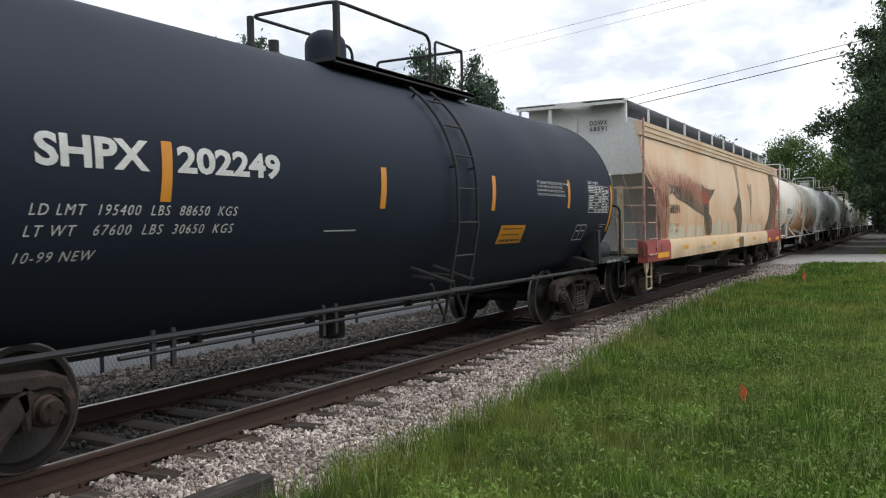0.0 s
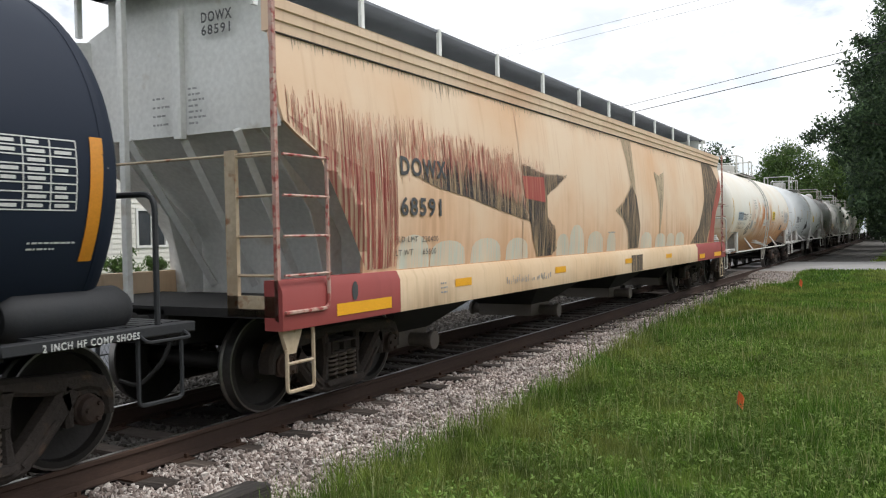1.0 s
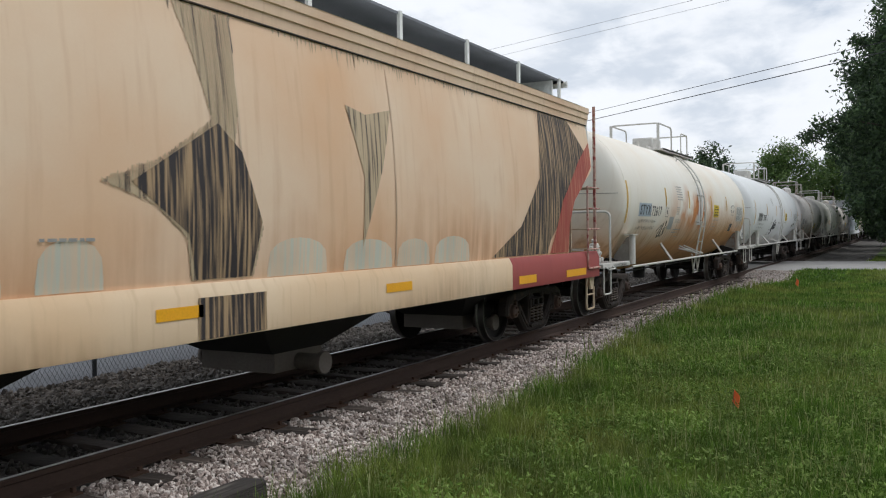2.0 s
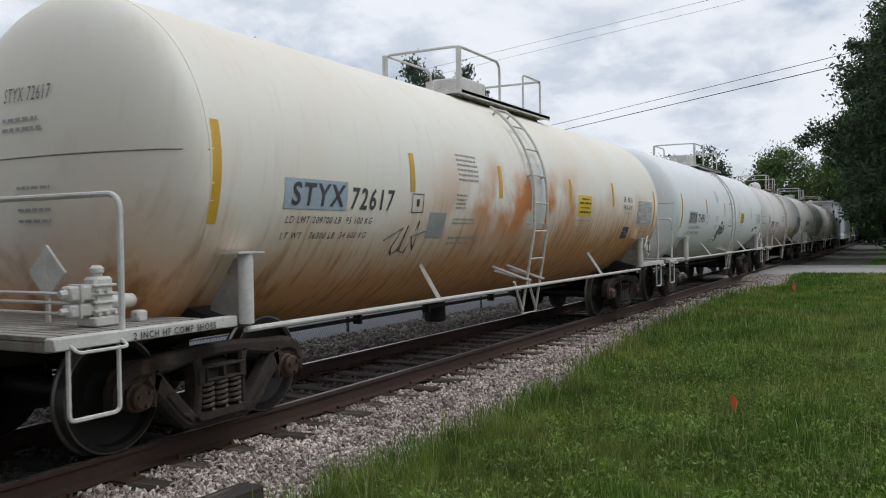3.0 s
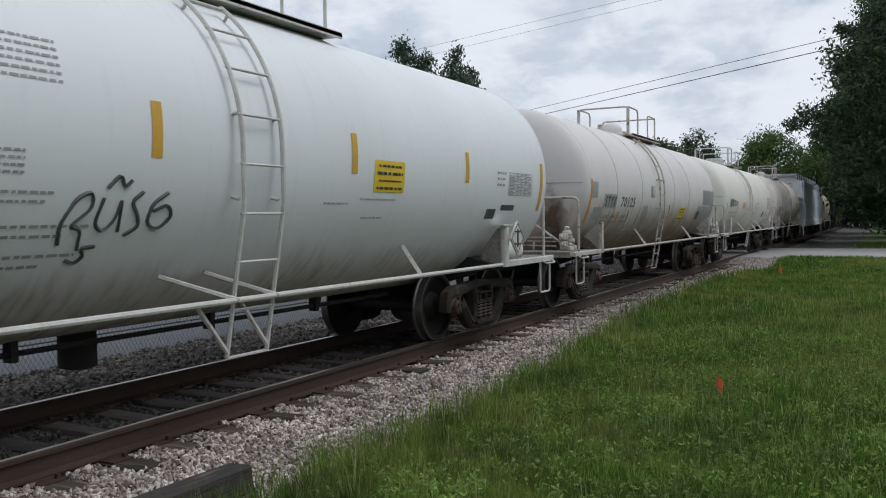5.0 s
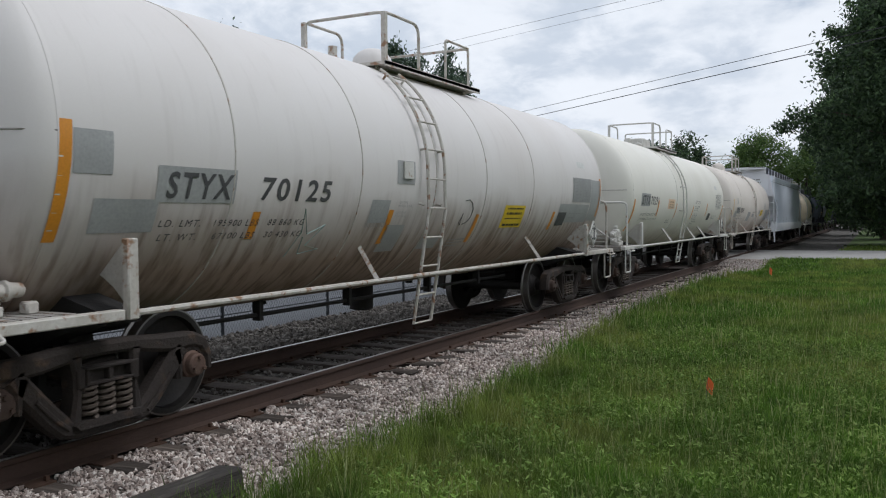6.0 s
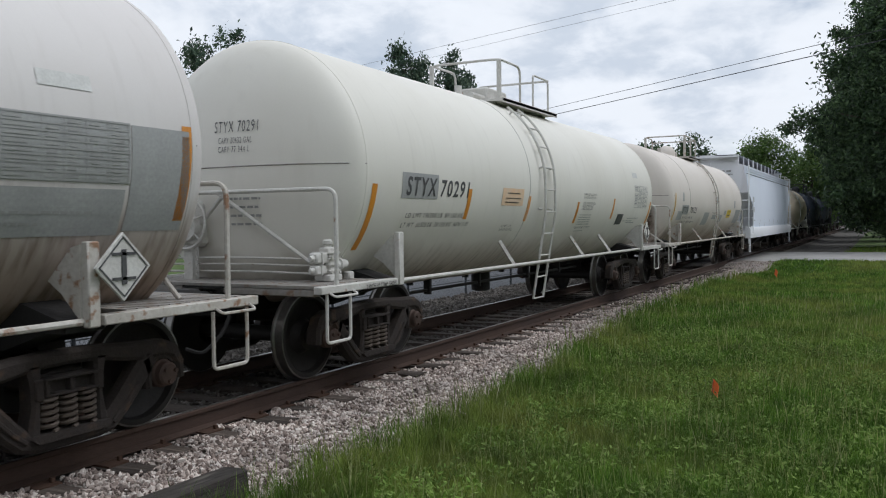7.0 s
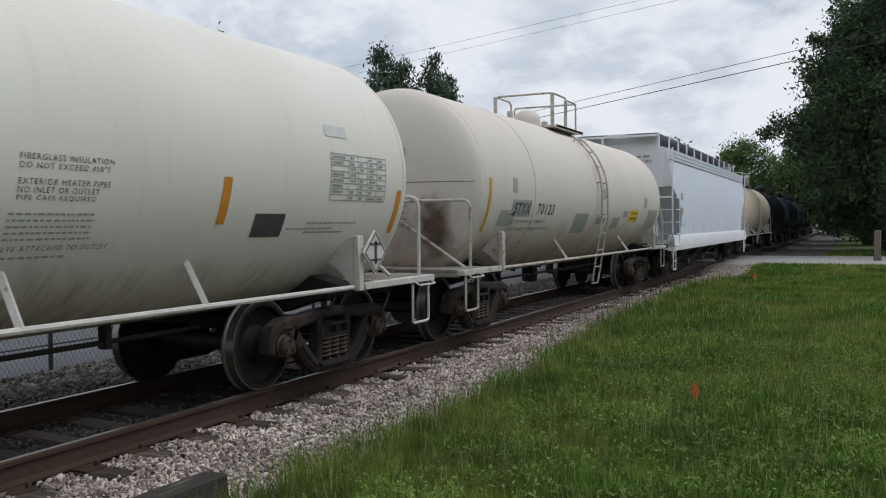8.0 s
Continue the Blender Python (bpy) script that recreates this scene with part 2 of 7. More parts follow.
def ground_sheet():
    xs = sorted({*np.round(np.arange(-26, 22.1, 0.5), 3), *np.round(np.arange(-3.6, 3.61, 0.15), 3), -3.9, -60, -120, -300, -900, -2500, 40, 80, 160, 400, 1000, 2500})
    ys = sorted({*np.round(np.arange(-6, 60.1, 0.5), 3), *range(62, 130, 4), -12, -30, -80, -300, -1000, -2500, 150, 200, 300, 500, 1000, 2500})
    vs = [(x, y, lie(x, y)) for y in ys for x in xs]
    w = len(xs)
    fs, slot = [], []
    for j in range(len(ys) - 1):
        for i in range(w - 1):
            fs.append((j * w + i, j * w + i + 1, (j + 1) * w + i + 1, (j + 1) * w + i))
            x, y = (xs[i] + xs[i + 1]) / 2, (ys[j] + ys[j + 1]) / 2
            edge = 2.58 + 0.2 * noise.noise(Vector((y * 0.45, 3.0, 0))) - 0.62 * smooth(8, 19, y) + 0.62 * smooth(26, 34, y)
            if 36.3 < y < 46.7 and -30 < x < 60:
                slot.append(4)
            elif 0.85 < x < edge or (y > 46 and 0 < x < 4.5) or (30 < y < 36.5 and 0 < x < 2.5):
                slot.append(1 if y < 46 else 2)
            elif -3.9 < x <= 0.85:
                slot.append(2)
            elif -14 < x <= -3.9:
                slot.append(3)
            else:
                slot.append(0)
    me = bpy.data.meshes.new("ground")
    me.from_pydata(vs, [], fs)
    for m in (M_EARTH, M_GRAVEL, M_GRAVEL_DARK, M_ASPHALT, M_ROAD):
        me.materials.append(m)
    me.polygons.foreach_set("material_index", slot)
    me.polygons.foreach_set("use_smooth", [True] * len(fs))
    return tagged(new("ground", me), "flat ground with lawn, gravel trackbed and a pale road crossing", "ground", kind="structure")


ground_sheet()

# ---- track ----
M_RAIL = mat("rusty_rail", (0.085, 0.05, 0.035), (0.05, 0.03, 0.024), 0.8, 0.3, grain=60, stain=3, stretch=(1, 0.25, 1))
M_RAILHEAD = mat("worn_rail_head", (0.42, 0.41, 0.40), (0.25, 0.23, 0.21), 0.35, 0.9, grain=20, stain=1.5, bump=0.03, stretch=(1, 0.1, 1))
M_TIE = mat("weathered_tie", (0.082, 0.062, 0.049), (0.04, 0.03, 0.025), 0.95, grain=18, stain=2.5, bump=0.7, stretch=(0.25, 1.6, 1.6), vary=0.35, third=(0.115, 0.092, 0.075))
RAIL_Y0, RAIL_Y1 = -8.0, 230.0


def rail(x):
    r = thing("rail", "rust-brown steel rail with a bright worn top", "rail", "rails of the track", kind="structure")
    s = 1 if x > 0 else -1
    web = [(-0.075, -0.185), (0.075, -0.185), (0.075, -0.172), (0.014, -0.152), (0.010, -0.05), (0.036, -0.037), (0.037, -0.008), (0.030, -0.0015), (-0.030, -0.0015), (-0.037, -0.008), (-0.036, -0.037), (-0.010, -0.05), (-0.014, -0.152), (-0.075, -0.172)]
    part("rail_web", Form().prism([(x + a, b) for a, b in web], "y", RAIL_Y0, RAIL_Y1), M_RAIL, r)
    part("rail_head", Form().prism([(x - s * 0.034, -0.012), (x - s * 0.030, 0.0), (x + s * 0.014, 0.0015), (x + s * 0.014, -0.003), (x - s * 0.028, -0.006)], "y", RAIL_Y0, RAIL_Y1), M_RAILHEAD, r, "polished steel running surface")
    return r


rail(0.755)
rail(-0.755)
tie_rng = random.Random(5)
M_PLATE = mat("rusty_plate", (0.10, 0.055, 0.035), (0.06, 0.035, 0.025), 0.85, 0.4, grain=40)
tie_forms = []
for k in range(5):
    f = Form()
    r5 = random.Random(k)
    w, l = 0.115, 1.28
    n = 9
    vs = []
    for i in range(n + 1):
        x = -l + 2 * l * i / n
        for a, b in ((-w, -0.17), (-w, 0), (-w + 0.02, 0.012), (w - 0.02, 0.012), (w, 0), (w, -0.17)):
            vs.append((x + (r5.uniform(-0.02, 0.02) if i in (0, n) else 0), a + r5.uniform(-0.012, 0.012), b + r5.uniform(-0.012, 0.006)))
    fs = [(i * 6 + j, i * 6 + (j + 1) % 6, (i + 1) * 6 + (j + 1) % 6, (i + 1) * 6 + j) for i in range(n) for j in range(6)] + [tuple(range(6)), tuple(n * 6 + j for j in range(6))]
    f.add(vs, fs)
    tie_forms.append(f.mesh("tie", M_TIE))
plate_mesh = Form().box((-0.17, -0.1, 0), (0.17, 0.1, 0.016)).box((-0.12, -0.08, 0.016), (-0.09, -0.05, 0.05)).box((0.09, 0.05, 0.016), (0.12, 0.08, 0.05)).mesh("tie_plate", M_PLATE)
tie_rows = []
track = thing("track_bed", "row of dark weathered wooden railway ties", "railway ties", kind="structure")
y = -7.0
while y < 120:
    tie_rows.append(y)
    t = part("tie", tie_forms[tie_rng.randrange(5)], None, track, at=pose(tie_rng.uniform(-0.06, 0.06), y, -0.192 + tie_rng.uniform(-0.012, 0.008), 0, 0, tie_rng.uniform(-1.6, 1.6)))
    if -2 < y < 16:
        for x in (-0.755, 0.755):
            part("tie_plate", plate_mesh, None, t, at=Matrix.Translation((x, 0, 0.002)))
    y += 0.545 + tie_rng.uniform(-0.035, 0.035)

# ---- train materials ----
def streak_paint(name, base, dirt, rust, rust_shade_line, rust_shade_gain, rough=0.42, streak=7.0, grime=0.5, lean=0.0, along=0.0, ragged=2.4, blotch=0.0, run_from=0.33, run_gain=4.5, wash_gain=0.55):
    """Old tank paint: cloudy grime, fine drips, and rust that starts in patches and runs down in streaks below a ragged
    line; the same wash can stand in for shade low on a tank.
    """
    m = bpy.data.materials.new(name)
    m.use_nodes = True
    n, l = m.node_tree.nodes, m.node_tree.links
    b = n["Principled BSDF"]
    tc = n.new("ShaderNodeTexCoord")
    sep = n.new("ShaderNodeSeparateXYZ")
    l.new(tc.outputs["Object"], sep.inputs[0])

    def noise_at(scale, stretch, detail=6.0, lean_by=0.0):
        mp = n.new("ShaderNodeMapping")
        mp.inputs["Scale"].default_value = stretch
        mp.inputs["Rotation"].default_value = (radians(lean_by), 0, 0)
        mp.vector_type = "TEXTURE" if lean_by else "POINT"
        if lean_by:
            mp.inputs["Scale"].default_value = tuple(1 / s for s in stretch)
        t = n.new("ShaderNodeTexNoise")
        t.inputs["Scale"].default_value, t.inputs["Detail"].default_value = scale, detail
        l.new(tc.outputs["Object"], mp.inputs[0])
        l.new(mp.outputs[0], t.inputs[0])
        return t.outputs[0]

    def calc(op, x, y=0.0, clamp=False):
        q = n.new("ShaderNodeMath")
        q.operation, q.use_clamp = op, clamp
        for slot, val in ((0, x), (1, y)):
            if isinstance(val, (int, float)):
                q.inputs[slot].default_value = val
            else:
                l.new(val, q.inputs[slot])
        return q.outputs[0]

    def mix(fac, x, y):
        mx = n.new("ShaderNodeMix")
        mx.data_type = "RGBA"
        l.new(fac, mx.inputs[0])
        for slot, val in ((6, x), (7, y)):
            if isinstance(val, tuple):
                mx.inputs[slot].default_value = (*val, 1)
            else:
                l.new(val, mx.inputs[slot])
        return mx.outputs[2]

    cloud = noise_at(0.55, (1, 1, 1))
    drip = noise_at(streak, (0.3, 1, 0.09), 4.0, lean)
    fine = noise_at(60, (1, 1, 1), 3.0)
    c = mix(calc("MULTIPLY", calc("SUBTRACT", cloud, 0.38, True), 3.0 * grime, True), base, dirt)
    c = mix(calc("MULTIPLY", calc("SUBTRACT", drip, 0.55, True), 2.2 * grime, True), c, tuple(q * 0.8 for q in dirt))
    c = mix(calc("MULTIPLY", fine, 0.10), c, tuple(q * 0.6 for q in dirt))
    if rust_shade_gain:
        level = calc("ADD", calc("SUBTRACT", rust_shade_line, sep.outputs[2]), calc("MULTIPLY", calc("SUBTRACT", noise_at(0.8, (1, 1, 1)), 0.5), ragged))
        if along:
            level = calc("ADD", level, calc("MULTIPLY", calc("MULTIPLY", calc("ADD", sep.outputs[1], 4.0), 0.16, True), along))
        level = calc("MULTIPLY", level, 1.1, True)
        runs = calc("MULTIPLY", calc("SUBTRACT", drip, run_from, True), run_gain, True)
        wash = calc("MULTIPLY", level, wash_gain * rust_shade_gain, True)
        c = mix(wash, c, rust)
        if blotch:
            # rust breaking out in patches round the middle of the side
            belt = calc("SUBTRACT", 1.0, calc("ABSOLUTE", calc("MULTIPLY", calc("SUBTRACT", sep.outputs[2], 2.05), 1.35)), True)
            reach = calc("SUBTRACT", 1.0, calc("ABSOLUTE", calc("MULTIPLY", calc("SUBTRACT", sep.outputs[1], 0.2), 0.3)), True)
            spots = calc("MULTIPLY", calc("SUBTRACT", noise_at(1.25, (1, 1, 0.9), 8.0), 0.43, True), 7.0, True)
            c = mix(calc("MULTIPLY", calc("MULTIPLY", spots, calc("MULTIPLY", belt, reach)), 2.2 * blotch, True), c, (rust[0] * 0.95, rust[1] * 0.78, rust[2] * 0.7))
        c = mix(calc("MULTIPLY", calc("MULTIPLY", level, runs), 0.9 * rust_shade_gain, True), c, tuple(q * 0.55 for q in rust))
    l.new(c, b.inputs["Base Color"])
    rr = n.new("ShaderNodeMapRange")
    rr.inputs[3].default_value, rr.inputs[4].default_value = rough, min(1.0, rough + 0.3)
    l.new(cloud, rr.inputs[0])
    l.new(rr.outputs[0], b.inputs["Roughness"])
    bp = n.new("ShaderNodeBump")
    bp.inputs["Strength"].default_value, bp.inputs["Distance"].default_value = 0.05, 0.02
    l.new(noise_at(2.2, (1, 1, 1), 2.0), bp.inputs["Height"])
    l.new(bp.outputs[0], b.inputs["Normal"])
    return m


M_TANK_BLACK = streak_paint("black_tank_paint", (0.010, 0.016, 0.031), (0.016, 0.022, 0.037), (0.1, 0.06, 0.04), 0, 0, 0.5, grime=0.5)
M_TANK_BLACK.node_tree.nodes["Principled BSDF"].inputs["Specular IOR Level"].default_value = 0.24
M_TANK_RUST = streak_paint("rusty_white_paint", (0.74, 0.72, 0.66), (0.70, 0.60, 0.47), (0.53, 0.245, 0.075), 1.98, 1.1, 0.5, streak=13.0, lean=-10, along=0.40, grime=0.6, ragged=1.2, blotch=0.8, run_from=0.50, run_gain=5.0, wash_gain=0.85)
M_TANK_PINK = streak_paint("pinkish_white_paint", (0.66, 0.61, 0.56), (0.56, 0.50, 0.44), (0.27, 0.17, 0.11), 1.75, 0.8, 0.48, streak=11.0, grime=0.4, ragged=1.2, run_from=0.45, wash_gain=0.75)
M_PRINT = mat("worn_small_print", (0.25, 0.25, 0.245), (0.38, 0.38, 0.365), 0.6, grain=50, stain=8, bump=0.02)
M_REFLECT = mat("gold_reflector", (0.93, 0.46, 0.012), (0.86, 0.40, 0.012), 0.45, grain=60, stain=3, bump=0.02)
# brown wash below 1.42 m: grime plus shade painted into the lower side
M_TANK_WHITE = streak_paint("clean_white_paint", (0.72, 0.74, 0.75), (0.62, 0.63, 0.61), (0.24, 0.19, 0.13), 1.42, 0.9, 0.38, streak=11.0, grime=0.4, ragged=1.2, run_from=0.45, wash_gain=0.75)
M_TANK_DULL = streak_paint("dull_white_paint", (0.655, 0.628, 0.612), (0.56, 0.515, 0.485), (0.26, 0.175, 0.118), 2.05, 1.15, 0.45, streak=11.0, grime=0.45, ragged=1.1, run_from=0.45, wash_gain=0.75)
# low wash again mixes grime with painted-in shade under the tank
M_TANK_CREAM = streak_paint("cream_white_paint", (0.73, 0.71, 0.65), (0.62, 0.59, 0.52), (0.24, 0.18, 0.12), 1.42, 0.9, 0.42, streak=11.0, grime=0.45, ragged=1.2, run_from=0.45, wash_gain=0.75)
M_TANK_BEIGE = streak_paint("beige_tank_paint", (0.66, 0.57, 0.44), (0.55, 0.45, 0.33), (0.35, 0.2, 0.1), 1.5, 0.6, 0.5)
M_FIT_WHITE = mat("white_fittings", (0.66, 0.65, 0.62), (0.50, 0.48, 0.44), 0.55, grain=30, stain=4, bump=0.1, third=(0.30, 0.20, 0.13), third_at=(0.66, 0.74))
M_DECK = mat("dirty_deck_shaded_web_grey", (0.36, 0.345, 0.32), (0.22, 0.20, 0.18), 0.7, grain=25, stain=5, bump=0.15, third=(0.20, 0.13, 0.09), third_at=(0.56, 0.68))
M_FIT_GRIMY = mat("grimy_white_fittings", (0.60, 0.58, 0.54), (0.42, 0.38, 0.33), 0.6, grain=30, stain=5, bump=0.12, third=(0.26, 0.15, 0.09), third_at=(0.56, 0.66))
M_FIT_BLACK = mat("black_fittings", (0.014, 0.016, 0.020), (0.022, 0.022, 0.024), 0.7, grain=30, stain=4, bump=0.1)
M_FIT_CREAM = mat("cream_fittings", (0.60, 0.50, 0.36), (0.42, 0.31, 0.20), 0.6, grain=20, stain=4, third=(0.30, 0.15, 0.08), third_at=(0.60, 0.70))
M_TRUCK = mat("grimy_cast_steel", (0.040, 0.029, 0.023), (0.022, 0.017, 0.015), 0.88, 0.1, grain=35, stain=3, bump=0.4, vary=0.3, third=(0.068, 0.042, 0.028))
M_WHEEL = mat("dark_wheel_steel", (0.030, 0.025, 0.023), (0.018, 0.016, 0.015), 0.65, 0.4, grain=25, stain=4, bump=0.2, vary=0.2)
M_TREAD = mat("bright_wheel_tread", (0.26, 0.25, 0.24), (0.16, 0.15, 0.14), 0.35, 0.9, grain=30, stain=4, bump=0.05)
M_SPRING = mat("spring_steel", (0.16, 0.13, 0.11), (0.09, 0.07, 0.055), 0.6, 0.5, grain=30, stain=6, bump=0.1)
M_CAP = mat("bearing_cap", (0.12, 0.07, 0.05), (0.07, 0.045, 0.036), 0.7, 0.3, grain=30, stain=5, vary=0.6)
M_UNDER = mat("under_frame_black", (0.020, 0.018, 0.017), (0.012, 0.011, 0.011), 0.85, grain=25, stain=3, bump=0.2)
M_ORANGE = mat("orange_reflector", (0.72, 0.30, 0.03), (0.60, 0.23, 0.02), 0.4, grain=60, stain=3, bump=0.02)
M_AMBER = mat("amber_reflector", (0.66, 0.39, 0.035), (0.54, 0.31, 0.025), 0.45, grain=60, stain=3, bump=0.02)
M_YELLOW = mat("yellow_sticker", (0.80, 0.58, 0.03), (0.70, 0.48, 0.02), 0.5, grain=50, stain=3, bump=0.02)
M_SIGN_ORANGE = mat("peeling_orange_sticker", (0.80, 0.50, 0.28), (0.74, 0.60, 0.45), 0.6, grain=50, stain=9, bump=0.05)
M_INK = mat("black_stencil", (0.04, 0.04, 0.045), (0.09, 0.09, 0.09), 0.6, grain=50, stain=8, bump=0.02)
M_STICKER_INK = mat("black_sticker_print", (0.03, 0.028, 0.025), (0.05, 0.045, 0.04), 0.5, grain=50, stain=8, bump=0.02)
M_PALE_INK = mat("white_stencil", (0.72, 0.72, 0.70), (0.55, 0.55, 0.53), 0.6, grain=50, stain=8, bump=0.02)
M_GREY_PATCH = mat("grey_touch_up_paint", (0.39, 0.395, 0.39), (0.31, 0.315, 0.31), 0.5, grain=40, stain=3, bump=0.02)
M_BLUE_PATCH = mat("blue_grey_panel_paint", (0.42, 0.50, 0.58), (0.34, 0.41, 0.48), 0.5, grain=40, stain=3, bump=0.02)
M_PLACARD = mat("white_placard_holder", (0.70, 0.69, 0.66), (0.5, 0.48, 0.45), 0.5, grain=40, stain=6)


# ---- shared running gear ----
WHEEL_R, BASE = 0.457, 0.889


def wheelset_mesh():
    f = Form()
    f.lathe([(-1.02, 0.075), (-0.80, 0.085), (-0.6, 0.085), (0.6, 0.085), (0.80, 0.085), (1.02, 0.075)], "x", 14)
    for s in (1, -1):
        prof = [(0.60, 0.15), (0.62, 0.17), (0.66, 0.30), (0.665, 0.36), (0.665, 0.40), (0.672, 0.476), (0.685, 0.486), (0.70, 0.482), (0.712, 0.462), (0.80, 0.455), (0.803, 0.44), (0.803, 0.395), (0.745, 0.38), (0.715, 0.32), (0.70, 0.20), (0.74, 0.165), (0.80, 0.15), (0.80, 0.09)]
        f.lathe([(s * a, r) for a, r in prof], "x", 40, cap=False)
    me = f.mesh("wheelset", M_WHEEL)
    me.materials.append(M_TREAD)
    slot = []
    for p in me.polygons:
        c = p.center
        r = math.hypot(c.y, c.z)
        slot.append(1 if r > 0.445 and abs(c.x) > 0.6 else 0)
    me.polygons.foreach_set("material_index", slot)
    return me


def cap_mesh(s):
    f = Form().lathe([(s * 1.00, 0.115), (s * 1.06, 0.115), (s * 1.075, 0.10), (s * 1.12, 0.095), (s * 1.135, 0.08), (s * 1.14, 0.03)], "x", 20)
    for k in range(3):
        w = 2 * math.pi * k / 3
        f.lathe([(s * 1.12, 0.018), (s * 1.16, 0.018)], "x", 6, (0, 0.06 * math.cos(w), 0.06 * math.sin(w)))
    return f.mesh("bearing_cap", M_CAP)


def cast_bar(f, pts, width, x0, x1, edge=0.022):
    """A cast bar with softened edges along a line of (y, z) points."""
    n, vs, fs = len(pts), [], []
    for i, (y, z) in enumerate(pts):
        (ya, za), (yb, zb) = pts[max(i - 1, 0)], pts[min(i + 1, n - 1)]
        d = math.hypot(yb - ya, zb - za)
        ny, nz = -(zb - za) / d, (yb - ya) / d
        h = (width[i] if isinstance(width, (list, tuple)) else width) / 2
        for x, k in ((x0, -h + edge), (x0 + edge, -h), (x1 - edge, -h), (x1, -h + edge), (x1, h - edge), (x1 - edge, h), (x0 + edge, h), (x0, h - edge)):
            vs.append((x, y + ny * k, z + nz * k))
    for i in range(n - 1):
        fs += [(i * 8 + j, i * 8 + (j + 1) % 8, (i + 1) * 8 + (j + 1) % 8, (i + 1) * 8 + j) for j in range(8)]
    fs += [tuple(range(8))[::-1], tuple((n - 1) * 8 + j for j in range(8))]
    return f.add(vs, fs, True)


def side_frame_mesh(s):
    """A cast side frame: arched top chord, curved lower chord, columns, spring seat and pedestal jaws."""
    f = Form()
    x0, x1 = sorted((s * 0.92, s * 1.085))
    top = [(-1.075, 0.40), (-1.07, 0.52), (-1.01, 0.625), (-0.90, 0.665), (-0.72, 0.665), (-0.55, 0.675), (-0.36, 0.70), (-0.18, 0.715), (0, 0.718)]
    cast_bar(f, top + [(-y, z) for y, z in top[-2::-1]], [0.09, 0.10, 0.12, 0.13, 0.14, 0.135, 0.12, 0.11, 0.105, 0.11, 0.12, 0.135, 0.14, 0.13, 0.12, 0.10, 0.09], x0, x1, 0.028)
    low = [(-0.76, 0.62), (-0.69, 0.52), (-0.58, 0.40), (-0.47, 0.28), (-0.37, 0.19), (-0.26, 0.155), (0, 0.15)]
    cast_bar(f, low + [(-y, z) for y, z in low[-2::-1]], [0.18, 0.17, 0.165, 0.165, 0.16, 0.13, 0.12, 0.13, 0.16, 0.165, 0.165, 0.17, 0.18], x0, x1, 0.032)
    for q in (1, -1):
        cast_bar(f, [(q * 0.275, 0.69), (q * 0.262, 0.55), (q * 0.262, 0.40), (q * 0.285, 0.20)], [0.12, 0.075, 0.07, 0.10], x0, x1)
        cast_bar(f, [(q * 0.70, 0.60), (q * 0.735, 0.48), (q * 0.74, 0.36)], [0.11, 0.08, 0.06], x0, x1)
        # bearing adapter and its retaining lip
        f.prism([(q * 0.775, 0.60), (q * 1.0, 0.60), (q * 1.0, 0.53), (q * 0.95, 0.565), (q * 0.83, 0.565), (q * 0.775, 0.53)], "x", *sorted((s * 0.90, s * 1.06)))
        # wear lugs on the columns and a cast rib along the lower chord
        cast_bar(f, [(q * 0.62, 0.43), (q * 0.47, 0.275), (q * 0.36, 0.185)], 0.035, *sorted((s * 1.07, s * 1.105)), 0.008)
        f.box((min(s * 1.07, s * 1.10), q * 0.25 - 0.035, 0.45), (max(s * 1.07, s * 1.10), q * 0.25 + 0.035, 0.60), bevel=0.01)
    f.prism([(-0.33, 0.20), (-0.29, 0.165), (0.29, 0.165), (0.33, 0.20), (0.30, 0.222), (-0.30, 0.222)], "x", *sorted((s * 0.87, s * 1.13)))
    # bolster end with its two pockets
    f.box((min(s * 0.88, s * 1.06), -0.215, 0.47), (max(s * 0.88, s * 1.06), 0.215, 0.60), bevel=0.015)
    for y0, y1 in ((-0.215, -0.185), (-0.02, 0.02), (0.185, 0.215)):
        f.box((min(s * 1.05, s * 1.115), y0, 0.48), (max(s * 1.05, s * 1.115), y1, 0.59), bevel=0.006)
    for z in (0.47, 0.578):
        f.box((min(s * 1.05, s * 1.12), -0.22, z), (max(s * 1.05, s * 1.12), 0.22, z + 0.022), bevel=0.006)
    return f.mesh("side_frame", M_TRUCK)


def spring_mesh():
    pts = [(0.060 * math.cos(2 * math.pi * k / 12), 0.060 * math.sin(2 * math.pi * k / 12), 0.25 * k / 66) for k in range(67)]
    return Form().tube(pts, 0.0165, 6).mesh("spring", M_SPRING)


WHEELSET, CAPS, FRAMES, SPRING = wheelset_mesh(), {s: cap_mesh(s) for s in (1, -1)}, {s: side_frame_mesh(s) for s in (1, -1)}, spring_mesh()
BOLSTER = Form().box((-0.98, -0.20, 0.48), (0.98, 0.20, 0.64), bevel=0.03).lathe([(0.6, 0.22), (0.74, 0.22)], "z", 16).box((-0.6, -0.75, 0.36), (0.6, -0.66, 0.45)).box((-0.6, 0.66, 0.36), (0.6, 0.75, 0.45)).mesh("truck", M_TRUCK)
BRAKE_SHOE = Form().prism([(0.0, -0.13), (0.06, -0.12), (0.05, 0.0), (0.06, 0.12), (0.0, 0.13), (-0.02, 0.0)], "x", -0.05, 0.05).mesh("brake_shoe", M_UNDER)
BEAM = Form()
